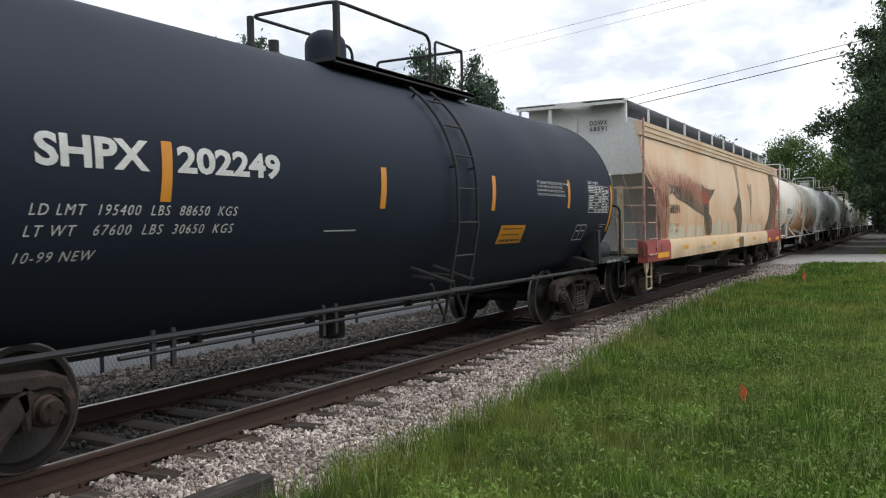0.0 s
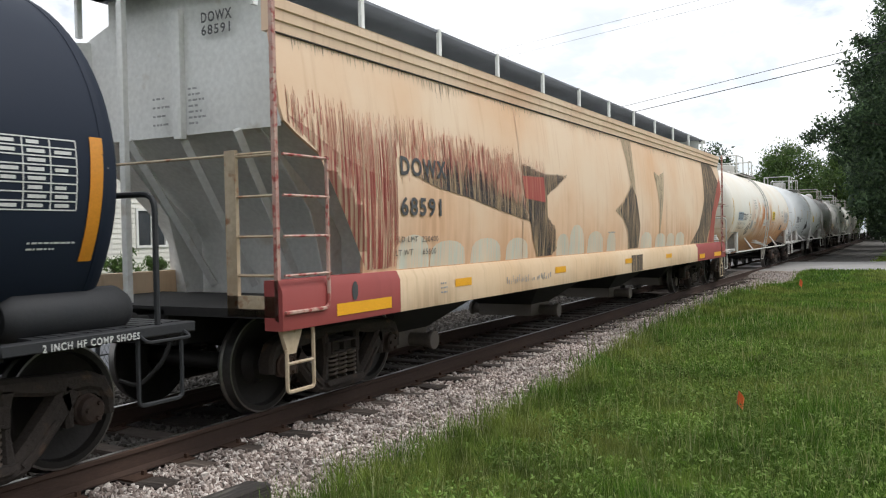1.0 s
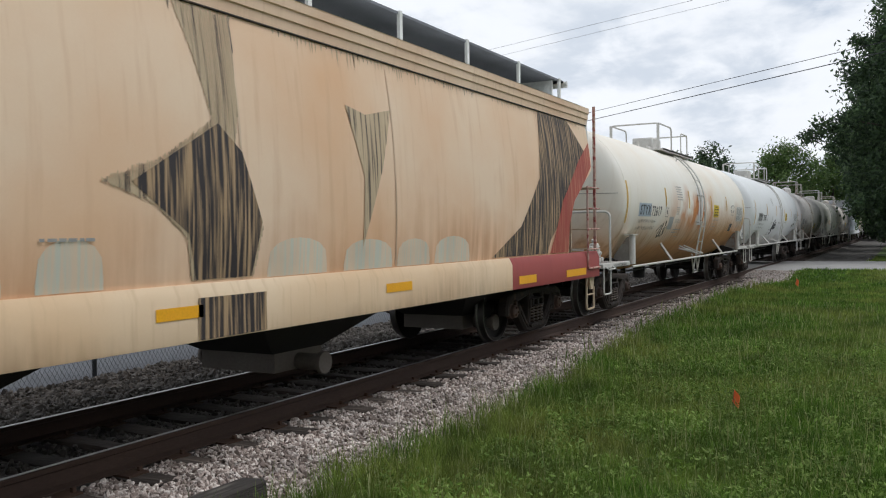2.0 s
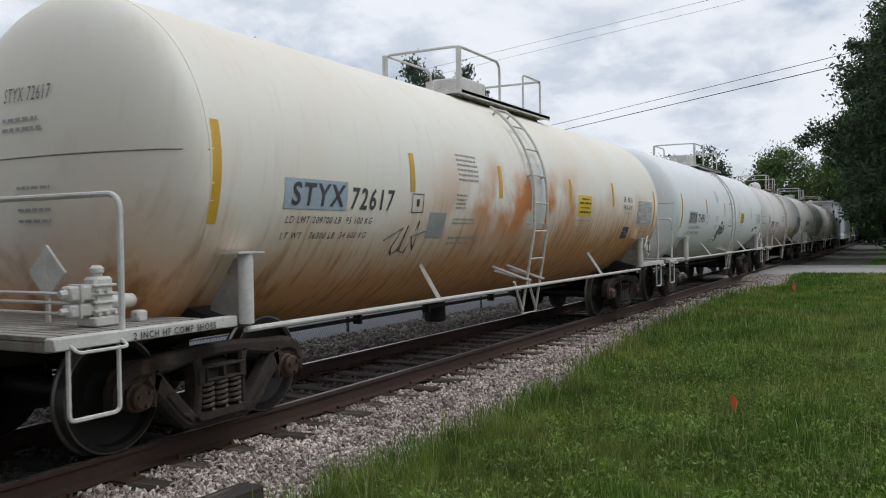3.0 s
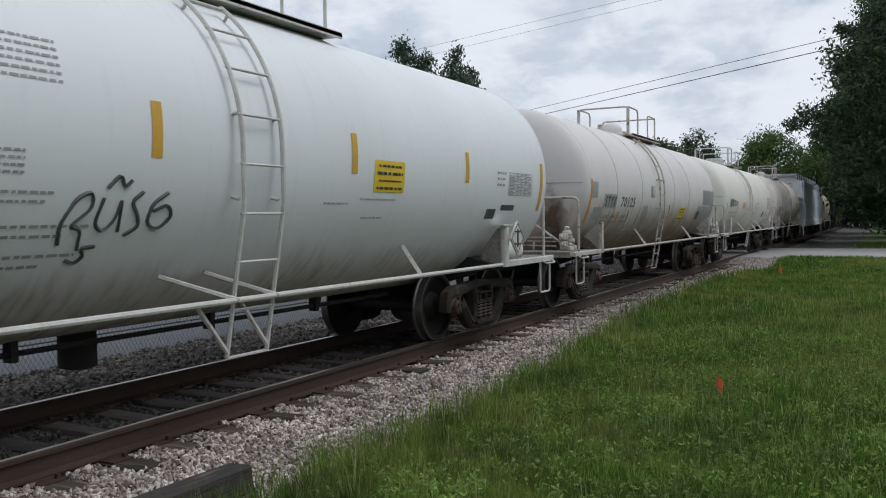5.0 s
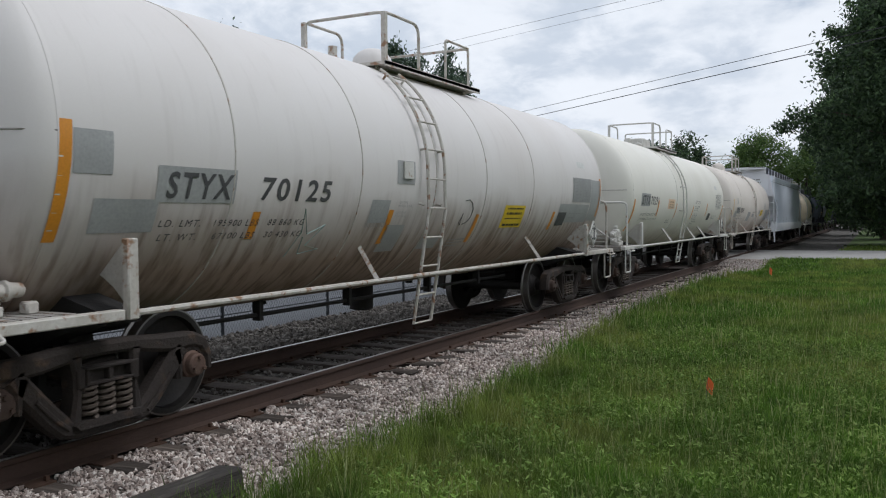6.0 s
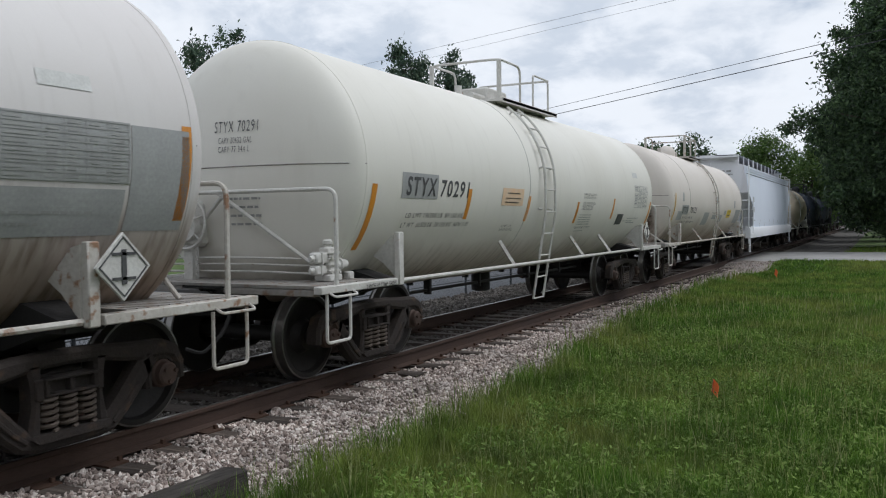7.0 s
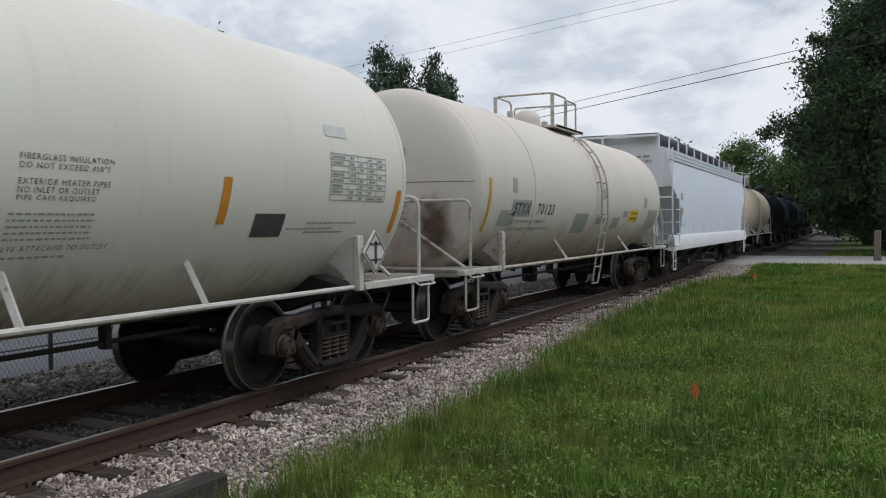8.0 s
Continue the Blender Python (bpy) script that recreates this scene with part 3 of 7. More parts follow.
for q in (-0.42, 0.42):
    BEAM.tube([(-0.74, q, 0.36), (0, q * 0.75, 0.36), (0.74, q, 0.36)], 0.028, 6).tube([(-0.74, q, 0.36), (0.74, q, 0.36)], 0.026, 6)
BEAM = BEAM.tube([(0.12, -0.35, 0.5), (0.12, 0.35, 0.3)], 0.02, 6).box((0.10, -0.34, 0.34), (0.13, -0.27, 0.86)).box((0.10, 0.27, 0.30), (0.13, 0.34, 0.72)).mesh("brake_beam", M_UNDER)
rolling = []


def truck(car, y):
    """One four-wheeled truck; rigging rods and levers run between its axles."""
    t = part("truck", BOLSTER, None, car, "grimy brown cast steel truck", at=pose(0, y, 0))
    part("brake_beam", BEAM, None, t)
    for s in (1, -1):
        part("side_frame", FRAMES[s], None, t)
        for x in (0.955, 1.045):
            for q in (-0.16, 0, 0.16):
                if x > 1 or q == 0:
                    part("spring", SPRING, None, t, at=pose(s * x, q, 0.225))
    for q in (-BASE, BASE):
        w = part("wheelset", WHEELSET, None, t, "dark steel wheels with bright worn treads", at=pose(0, q, WHEEL_R))
        rolling.append((w, q))
        for s in (1, -1):
            part("brake_shoe", BRAKE_SHOE, None, t, at=pose(s * 0.75, q - math.copysign(0.52, q), 0.43, 0, 0, 0 if q < 0 else 180))
    for s in (1, -1):
        for q in (-BASE, BASE):
            cp = part("bearing_cap", CAPS[s], None, t, "rust-brown bearing end cap", at=pose(0, q, WHEEL_R))
            rolling.append((cp, q))
    return t


def coupler(car, y, s, m):
    f = Form().box((-0.09, min(y - s * 0.5, y + s * 0.12), 0.80), (0.09, max(y - s * 0.5, y + s * 0.12), 0.96), bevel=0.02)
    f.box((-0.16, min(y + s * 0.1, y + s * 0.36), 0.74), (0.13, max(y + s * 0.1, y + s * 0.36), 1.0), bevel=0.05)
    f.box((-0.30, min(y - s * 0.12, y), 0.72), (0.30, max(y - s * 0.12, y), 1.04), bevel=0.02)
    part("coupler", f, M_UNDER, car, "black knuckle coupler")
    hose = rounded([(0.35, y, 0.72), (0.36, y + s * 0.12, 0.55), (0.25, y + s * 0.28, 0.36), (0.10, y + s * 0.36, 0.42)], 0.12)
    part("air_hose", Form().tube(hose, 0.022, 7), M_UNDER, car, "black rubber brake hose")


# ---- lettering and patches laid on curved sides ----
def wrapped(polys, surface, step=0.05):
    """2D outlines (u, v) cut in strips and laid on a surface(u, v)."""
    bm = bmesh.new()
    for poly in polys:
        bm.faces.new([bm.verts.new((u, w, 0)) for u, w in poly])
    return wrap_bm(bm, surface, step)


def wrap_bm(bm, surface, step):
    bmesh.ops.triangulate(bm, faces=[f for f in bm.faces if len(f.verts) > 4])
    vs = [q.co.y for q in bm.verts]
    lo, hi = min(vs), max(vs)
    k = math.ceil(lo / step + 1e-6)
    while k * step < hi - 1e-5:
        bmesh.ops.bisect_plane(bm, geom=bm.verts[:] + bm.edges[:] + bm.faces[:], plane_co=(0, k * step, 0), plane_no=(0, 1, 0))
        k += 1
    for q in bm.verts:
        q.co = surface(q.co.x, q.co.y)
    return bm


def bm_mesh(name, bm, material):
    me = bpy.data.meshes.new(name)
    bmesh.ops.recalc_face_normals(bm, faces=bm.faces)
    bm.to_mesh(me)
    bm.free()
    me.materials.append(material)
    return me


letter_cache = {}


def letters(text, bold=0.0):
    """The outlines of a text one unit high, as vertices and faces, with its width."""
    key = (text, bold)
    if key not in letter_cache:
        cu = bpy.data.curves.new("lettering", "FONT")
        cu.body, cu.size, cu.resolution_u, cu.offset = text, 1.0, 3, bold
        cu.space_character = 1.0 if bold > 0.03 else 1.22
        ob = new("lettering", cu)
        me = bpy.data.meshes.new_from_object(ob.evaluated_get(bpy.context.evaluated_depsgraph_get()))
        vs, fs = [tuple(q.co) for q in me.vertices], [tuple(p.vertices) for p in me.polygons]
        bpy.data.objects.remove(ob)
        bpy.data.meshes.remove(me)
        bpy.data.curves.remove(cu)
        x0, x1 = min(q[0] for q in vs), max(q[0] for q in vs)
        y0, y1 = min(q[1] for q in vs), max(q[1] for q in vs)
        letter_cache[key] = ([((q[0] - x0) / (x1 - x0), (q[1] - y0) / (y1 - y0)) for q in vs], fs)
    return letter_cache[key]


def lettering(car, text, box, surface, material, bold=0.02, slant=0.0, label="", step=0.06, name="lettering"):
    """Text fitted into box (u0, v0, u1, v1) on a surface."""
    u0, v0, u1, v1 = box
    vs, fs = letters(text, bold)

    def laid(faces, title):
        bm = bmesh.new()
        made = {}
        for f in faces:
            for i in f:
                if i not in made:
                    x, z = vs[i]
                    made[i] = bm.verts.new((u0 + (u1 - u0) * x + slant * (v1 - v0) * z, v0 + (v1 - v0) * z, 0))
            if len(set(f)) > 2:
                try:
                    bm.faces.new([made[i] for i in f])
                except ValueError:
                    pass
        return part(title, bm_mesh(title, wrap_bm(bm, surface, step), material), None, car, label)

    if v1 - v0 < 0.15:
        return tagged(laid(fs, name), kind="stuff")
    # large marks: a part for each character, told apart by the gaps between them
    spans = []
    for f in sorted(fs, key=lambda f: min(vs[i][0] for i in f)):
        lo, hi = min(vs[i][0] for i in f), max(vs[i][0] for i in f)
        if spans and lo < spans[-1][0] + 0.002:
            spans[-1][0] = max(spans[-1][0], hi)
            spans[-1][1].append(f)
        else:
            spans.append([hi, [f]])
    for hi, faces in spans:
        laid(faces, "letter")


def rect(u0, v0, u1, v1, slant=0.0):
    return [(u0, v0), (u1, v0), (u1 + slant, v1), (u0 + slant, v1)]


def patch(car, name, polys, surface, material, label="", step=0.05):
    return part(name, bm_mesh(name, wrapped(polys, surface, step), material), None, car, label)


def bars(car, name, rows, surface, material, label="", seed=1):
    """Lines of small unreadable print: rows of (u0, u1, v, height)."""
    rng = random.Random(seed)
    polys = []
    for u0, u1, w, hgt in rows:
        u = u0
        while u < u1:
            e = min(u + hgt * rng.uniform(0.8, 2.2), u1)
            if e - u > hgt * 0.4:
                polys.append(rect(u, w, e, w + hgt * 0.62))
            u = e + hgt * rng.uniform(0.3, 0.7)
    return tagged(patch(car, name, polys, surface, M_PRINT if material is M_INK else material, label), kind="stuff")


def table_grid(car, box, surface, ink, back=None, cols=(0.0, 0.3, 0.47, 0.64, 0.82, 1.0), rows=8, seed=2, label="stencilled test-date table"):
    u0, v0, u1, v1 = box
    polys, t = [], 0.009
    for k in range(rows + 1):
        w = v0 + (v1 - v0) * k / rows
        polys.append(rect(u0, w - t / 2, u1, w + t / 2))
    for c in cols:
        u = u0 + (u1 - u0) * c
        for k in range(rows):
            a, b = v0 + (v1 - v0) * k / rows + t / 2, v0 + (v1 - v0) * (k + 1) / rows - t / 2
            polys.append(rect(u - t / 2, a, u + t / 2, b))
    rng = random.Random(seed)
    for k in range(rows):
        w = v0 + (v1 - v0) * (k + 0.3) / rows
        for a, b in zip(cols, cols[1:]):
            x0, x1 = u0 + (u1 - u0) * a + 0.03, u0 + (u1 - u0) * b - 0.03
            e = x0 + (x1 - x0) * rng.uniform(0.5, 1.0)
            if rng.random() < 0.85:
                polys.append(rect(x0, w, e, w + (v1 - v0) / rows * 0.4))
    return tagged(patch(car, "data_table", polys, surface, ink, label), kind="stuff")

# ---- tank cars ----
def tank_side(zc, R, off=0.004):
    return lambda u, w: Vector(((R + off) * math.cos(w / R), u, zc + (R + off) * math.sin(w / R)))


def tank_head(zc, R, y0, e, off=0.016):
    """The front head, for lettering: u across, w = height."""
    def put(u, w):
        q = max(0.0, 1 - (u * u + (w - zc) ** 2) / (R * R))
        return Vector((u, y0 - e * math.sqrt(q) - off, w))
    return put


def ladder(car, R, zc, y, width, top_deg, low, fit, rung_gap=0.31):
    """One bent rail down, across and up again, with its rungs and stand-offs; the foot leans in under the tank."""
    path = [(R - 0.14, low)]
    knee = zc - 0.45
    path += [(R + 0.08, knee)]
    for k in range(19):
        w = radians(top_deg * k / 18)
        path.append(((R + 0.075) * math.cos(w), (R + 0.075) * math.sin(w) + zc))
    rail_pts = [(x, y, z) for x, z in path[::-1]] + [(x, y + width, z) for x, z in path]
    lad = part("ladder", Form().tube(rail_pts, 0.020, 6), fit, car)
    rung = Form().tube([(0, -0.03, 0), (0, width + 0.03, 0)], 0.013, 6).mesh("rung", fit)
    run, last = 0.0, 0.0
    for (x0, z0), (x1, z1) in zip(path, path[1:]):
        d = math.hypot(x1 - x0, z1 - z0)
        while last + rung_gap <= run + d:
            last += rung_gap
            t = (last - run) / d
            part("rung", rung, None, lad, at=pose(x0 + (x1 - x0) * t, y, z0 + (z1 - z0) * t))
        run += d
    for w in (50, 10, -15):
        for s in (0, width):
            q = radians(w)
            part("standoff", Form().tube([(R * 0.99 * math.cos(q), y + s, zc + R * 0.99 * math.sin(q)), ((R + 0.08) * math.cos(q), y + s, zc + (R + 0.08) * math.sin(q))], 0.016, 5), fit, lad)
    return lad


def tank_car(c, a, front, rear, y0, y1, zc, R, paint, fit, label, ladder_y, hoop=(-0.2, 1.5, 2.2), dome=(0.3, 0.30, 0.5), dome_box=False, seams=(), brake=True, near=True, braces=(-3.6, -1.4, 2.0, 3.9), placard=True, rear_tank=False, deck=None, valve=True, rail_in=0.30, pipe_z=1.0, rung_gap=0.40, ladder_stays=True, dish=0.44, shift=(0.12, 0.12), round_post=False, double_pipe=False, ladder_top=54):
    car = thing("tank_car", label, "tank car", "cars of the train", at=pose(0, c, 0))
    e = dish
    n = 12
    half = [(e * math.cos(math.pi / 2 * k / n), R * math.sin(math.pi / 2 * max(k, 0.12) / n)) for k in range(n + 1)]
    prof = [(y0 - s, r) for s, r in half] + [(y0 + (y1 - y0) * k / 8, R) for k in range(1, 8)] + [(y1 + s, r) for s, r in half[::-1]]
    part("tank", Form().lathe(prof, "y", 72, (0, 0, zc)), paint, car)
    for y in (y0 + 0.02, y1 - 0.02):
        part("head_seam", Form().lathe([(y - 0.02, R - 0.01), (y - 0.02, R + 0.004), (y + 0.02, R + 0.004), (y + 0.02, R - 0.01)], "y", 72, (0, 0, zc), cap=False), paint, car)
    # weld across both heads
    for s, y in ((-1, y0), (1, y1)):
        up = 0.12 if round_post else 0.04
        z = zc + up
        rim = math.sqrt(R * R - up * up)
        pts = []
        for k in range(25):
            x = -rim + 2 * rim * k / 24
            pts.append((x, y + s * (e * math.sqrt(max(0.0, 1 - (x * x + up * up) / (R * R))) + 0.001), z))
        part("head_weld", Form().tube(pts, 0.007, 5), M_DECK if near else fit, car)
    for y in seams:
        part("jacket_seam", Form().lathe([(y - 0.012, R - 0.01), (y - 0.006, R + 0.006), (y + 0.006, R + 0.006), (y + 0.012, R - 0.01)], "y", 72, (0, 0, zc), cap=False), fit, car)
    # under frame
    deck = deck or (M_DECK if fit is not M_FIT_BLACK else fit)
    pipe_x = R - 0.02
    for s, end in ((-1, front), (1, rear)):
        b = s * a
        lo, hi = sorted((end, b - s * 1.3))
        part("stub_sill", Form().box((-0.2, lo, 0.70), (0.2, hi, 1.0), bevel=0.02), M_UNDER, car)
        part("body_bolster", Form().prism([(-1.40, 0.93), (1.40, 0.93), (1.40, 1.0), (0.95, 1.12), (-0.95, 1.12), (-1.40, 1.0)], "y", b - 0.16, b + 0.16).prism([(-0.5, 0.70), (0.5, 0.70), (1.2, 0.93), (-1.2, 0.93)], "y", b - 0.14, b + 0.14), M_UNDER, car)
        truck(car, b + shift[0 if s < 0 else 1])
        coupler(car, end, s, M_UNDER)
        for q in (1, -1):
            # saddle post with its web
            f = Form().box((q * (R - 0.02) if q > 0 else -R - 0.05, b - 0.05, 0.96), (q * R + 0.05 if q > 0 else -R + 0.02, b + 0.05, 1.54), bevel=0.01)
            if round_post:
                f = Form().lathe([(0.97, 0.062), (1.50, 0.062), (1.54, 0.055)], "z", 16, (q * (R - 0.01), b, 0))
                f.box((q * (R - 0.03) - 0.09, b - 0.16, 1.535), (q * (R - 0.03) + 0.09, b + 0.16, 1.55))
            part("saddle_post", f, fit, car)
            if round_post:
                w = [(q * (R - 0.05), 1.52), (q * (R - 0.05), 0.98), (q * (R - 0.42), 0.98), (q * (R - 0.36), 1.16), (q * (R - 0.13), 1.48)]
                # deck grey instead of white puts the web's shade and dirt into its colour
                part("saddle_web", Form().prism(w, "y", b - 0.012, b + 0.012), M_DECK, car)
            else:
                w = [(q * (R - 0.02), 1.52), (q * (R - 0.02), 1.00), (q * (R - 0.20), 1.18), (q * (R - 0.34), 1.27), (q * (R - 0.10), 1.50)]
                part("saddle_web", Form().prism(w, "y", b - s * 0.05 - 0.012, b - s * 0.05 + 0.012), fit, car)
            lo, hi = sorted((end + 0.02 * s, b + s * 0.08))
            part("side_sill", Form().box((q * 1.40 if q > 0 else -1.50, lo, 0.955 if round_post else 0.965), (1.50 if q > 0 else q * 1.40, hi, 1.04), bevel=0.008), fit, car)
        # end platform of boards
        lo, hi = sorted((end, b + s * 0.35))
        f = Form()
        k = 0
        w = lo
        while w < hi - 0.05:
            f.box((-1.40, w, 1.015), (1.40, min(w + 0.085, hi), 1.045))
            w += 0.105
        part("platform_grating", f, deck, car)
        part("end_sill", Form().box((-1.40, min(end, end + s * -0.1), 0.94), (1.40, max(end, end + s * -0.1), 1.01), bevel=0.01), deck, car)
        # end handrail across the car
        y = end - s * (rail_in if s < 0 else 0.30)
        f = Form().tube(rounded([(1.45, y, 1.04), (1.45, y, 1.98), (-1.45, y, 1.98), (-1.45, y, 1.04)], 0.12), 0.022, 8)
        part("end_handrail", f, fit, car)
        if near and not round_post:
            for q in (1, -1):
                part("rail_brace", Form().tube([(q * -0.05, y, 1.97), (q * 1.22, y - s * 0.30, 1.05)], 0.022, 7), fit, car)
        for q in (1, -1):
            x = q * 1.47
            u0, u1 = end - s * 0.1, end - s * 0.5
            f = Form().tube(rounded([(x, u0, 1.0), (x, u0, 0.49), (x, u1, 0.49), (x, u1, 0.95)], 0.05), 0.016, 6)
            part("sill_step", f, fit, car)
            part("grab_iron", Form().tube(rounded([(q * 1.50, u0, 0.98), (q * 1.57, u0, 0.94), (q * 1.57, u1, 0.94), (q * 1.50, u1, 0.98)], 0.04), 0.012, 6), fit, car)
    # side pipe and its braces
    for q in (1, -1):
        part("side_pipe", Form().tube([(q * pipe_x, -a, pipe_z), (q * pipe_x, a, pipe_z)], 0.025, 8), fit, car)
        if double_pipe:
            part("lower_pipe", Form().tube([(q * pipe_x, -a + 1.3, pipe_z - 0.10), (q * pipe_x, ladder_y - 0.2, pipe_z - 0.10)], 0.018, 6), fit, car)
            for y in (-4.05, -3.86, -2.05, -1.86):
                part("pipe_hanger", Form().box((q * pipe_x - 0.012, y - 0.02, pipe_z - 0.22), (q * pipe_x + 0.012, y + 0.02, pipe_z + 0.06)), fit, car)
        for y in braces:
            w = radians(-37)
            part("pipe_brace", Form().tube([(q * pipe_x, y, pipe_z), (q * R * math.cos(w), y + 0.06, zc + R * math.sin(w) + 0.02)], 0.032, 4), fit, car)
    # top works
    top = zc + R
    h0, h1, h2 = hoop
    ht = top + 0.62
    f = Form().box((0.34, h0 - 0.3, top - 0.10), (0.82, h2 + 0.15, top - 0.06)).box((-0.82, h0 - 0.3, top - 0.10), (-0.34, h2 + 0.15, top - 0.06))
    f.box((0.80, h0 - 0.3, top - 0.12), (0.82, h2 + 0.15, top - 0.05)).box((-0.82, h0 - 0.3, top - 0.12), (-0.80, h2 + 0.15, top - 0.05))
    for y in (h0 - 0.2, (h0 + h2) / 2, h2):
        f.box((0.55, y, top - 0.32), (0.62, y + 0.06, top - 0.1)).box((-0.62, y, top - 0.32), (-0.55, y + 0.06, top - 0.1))
    part("top_walkway", f, fit, car)
    f = Form().tube(rounded([(0.62, h1, top - 0.1), (0.62, h1, ht), (0.62, h0, ht), (-0.62, h0, ht), (-0.62, h1, ht), (-0.62, h1, top - 0.1)], 0.16), 0.021, 8)
    for q in (1, -1):
        f.box((q * 0.62 - 0.03, h0 - 0.03, top - 0.12), (q * 0.62 + 0.03, h0 + 0.03, ht))
    part("safety_hoop", f, fit, car)
    f = Form().tube(rounded([(0.70, h2, top - 0.1), (0.70, h2, ht - 0.08), (-0.70, h2, ht - 0.08), (-0.70, h2, top - 0.1)], 0.06), 0.02, 8)
    f.tube(rounded([(0.70, h2 - 0.75, top - 0.1), (0.70, h2 - 0.75, ht - 0.08), (0.70, h2, ht - 0.08)], 0.06), 0.018, 8)
    part("ladder_handrail", f, fit, car)
    yd, rd, hd = dome
    if dome_box:
        part("valve_box", Form().box((-0.28, yd - 0.42, top - 0.08), (0.28, yd + 0.42, top + hd * 0.7), bevel=0.03).tube([(0.2, yd - 0.9, top + 0.05), (0.2, yd + 0.9, top + 0.05)], 0.05), fit, car)
    else:
        prof = [(top - 0.1, rd), (top + hd - rd * 0.8, rd)] + [(top + hd - rd * 0.8 + rd * 0.8 * math.sin(w), rd * math.cos(w)) for w in (0.4, 0.8, 1.15, 1.5)]
        part("manway_dome", Form().lathe(prof, "z", 24, (0, yd, 0)), paint if near else fit, car)
    part("relief_valve", Form().lathe([(top - 0.05, 0.13), (top + 0.03, 0.12), (top + 0.07, 0.06), (top + 0.2, 0.06)], "z", 14, (0, yd - 0.95, 0)), fit, car)
    part("vacuum_valve", Form().lathe([(top - 0.05, 0.07), (top + 0.16, 0.07), (top + 0.18, 0.03)], "z", 10, (0.12, yd + 0.75, 0)), fit, car)
    ladder(car, R, zc, ladder_y, 0.5 if ladder_stays else 0.43, ladder_top, 0.52 if ladder_stays else 0.42, fit, rung_gap)
    for s in (0, 0.5) if ladder_stays else ():
        for p0, p1 in (((pipe_x + 0.03, 0, 1.0), (R * 0.72, -0.3, zc - R * 0.7)), ((R - 0.13, 0, 0.56), (pipe_x - 0.05, -0.42, 1.0)), ((pipe_x, 0, 1.0), (pipe_x - 0.35, -0.5, 1.22))):
            part("ladder_brace", Form().tube([(p0[0], ladder_y + s + p0[1], p0[2]), (p1[0], ladder_y + s + p1[1], p1[2])], 0.02, 5), fit, car)
    # gear under the tank
    f = Form().lathe([(zc - R - 0.32, 0.10), (zc - R - 0.3, 0.16), (zc - R + 0.03, 0.16)], "z", 14)
    part("bottom_outlet", f, M_UNDER, car)
    f = Form().tube([(0.35, -a + 1.2, 0.66), (0.35, a - 1.2, 0.66)], 0.025, 6).tube([(-0.75, -a + 1, 0.74), (-0.75, a - 1, 0.74)], 0.03, 6)
    for y in (-2.9, -1.2, 0.9, 2.6):
        f.box((-0.80, y, 0.60), (-0.70, y + 0.07, 1.1)).box((0.30, y + 0.3, 0.6), (0.40, y + 0.36, 1.0))
    part("brake_rigging", f, M_UNDER, car)
    if near and valve:
        x, y = 1.12, front + 0.62
        f = Form().box((x - 0.10, y - 0.10, 1.05), (x + 0.10, y + 0.12, 1.12), bevel=0.01).box((x - 0.07, y - 0.07, 1.11), (x + 0.07, y + 0.09, 1.40), bevel=0.02)
        for z in (1.15, 1.21, 1.27, 1.33):
            f.box((x - 0.085, y - 0.085, z), (x + 0.085, y + 0.105, z + 0.018), bevel=0.004)
        valve = part("brake_valve", f, fit, car, "painted brake control valve")
        for z, r in ((1.17, 0.042), (1.29, 0.048)):
            part("valve_lobe", Form().box((x - r * 1.2, y - 0.26, z - r * 1.1), (x + r * 1.2, y - 0.05, z + r * 1.1), bevel=0.014), fit, valve)
            part("valve_flange", Form().box((x - r * 1.5, y - 0.19, z - r * 1.35), (x + r * 1.5, y - 0.165, z + r * 1.35), bevel=0.006), fit, valve)
            part("valve_plug", Form().lathe([(y - 0.31, r * 0.5), (y - 0.25, r * 0.8)], "y", 8, (x, 0, z)), fit, valve)
        part("valve_chamber", Form().lathe([(y + 0.08, 0.05), (y + 0.17, 0.05), (y + 0.18, 0.07), (y + 0.21, 0.07), (y + 0.22, 0.055), (y + 0.31, 0.05), (y + 0.33, 0.03)], "y", 12, (x, 0, 1.21)), fit, valve)
        part("valve_cap", Form().lathe([(1.39, 0.04), (1.42, 0.04), (1.43, 0.052), (1.46, 0.052), (1.48, 0.03)], "z", 10, (x, y, 0)), fit, valve)
        part("valve_bracket", Form().box((x - 0.04, y + 0.32, 1.04), (x + 0.05, y + 0.42, 1.13), bevel=0.015), fit, valve)
        for k in range(5):
            part("bolt", Form().lathe([(x + 0.07, 0.014), (x + 0.105, 0.014)], "x", 6, (0, y - 0.06 + 0.07 * (k % 3), 1.14 + 0.16 * (k // 3))), fit, valve)
        f = Form()
        for k, z in enumerate((1.12, 1.2, 1.27)):
            f.tube(rounded([(x - 0.2, y, z), (0.2, y - 0.12 - 0.04 * k, z + 0.02), (-1.2, y - 0.1, z)], 0.2), 0.014, 6)
        part("brake_pipes", f, fit, car)
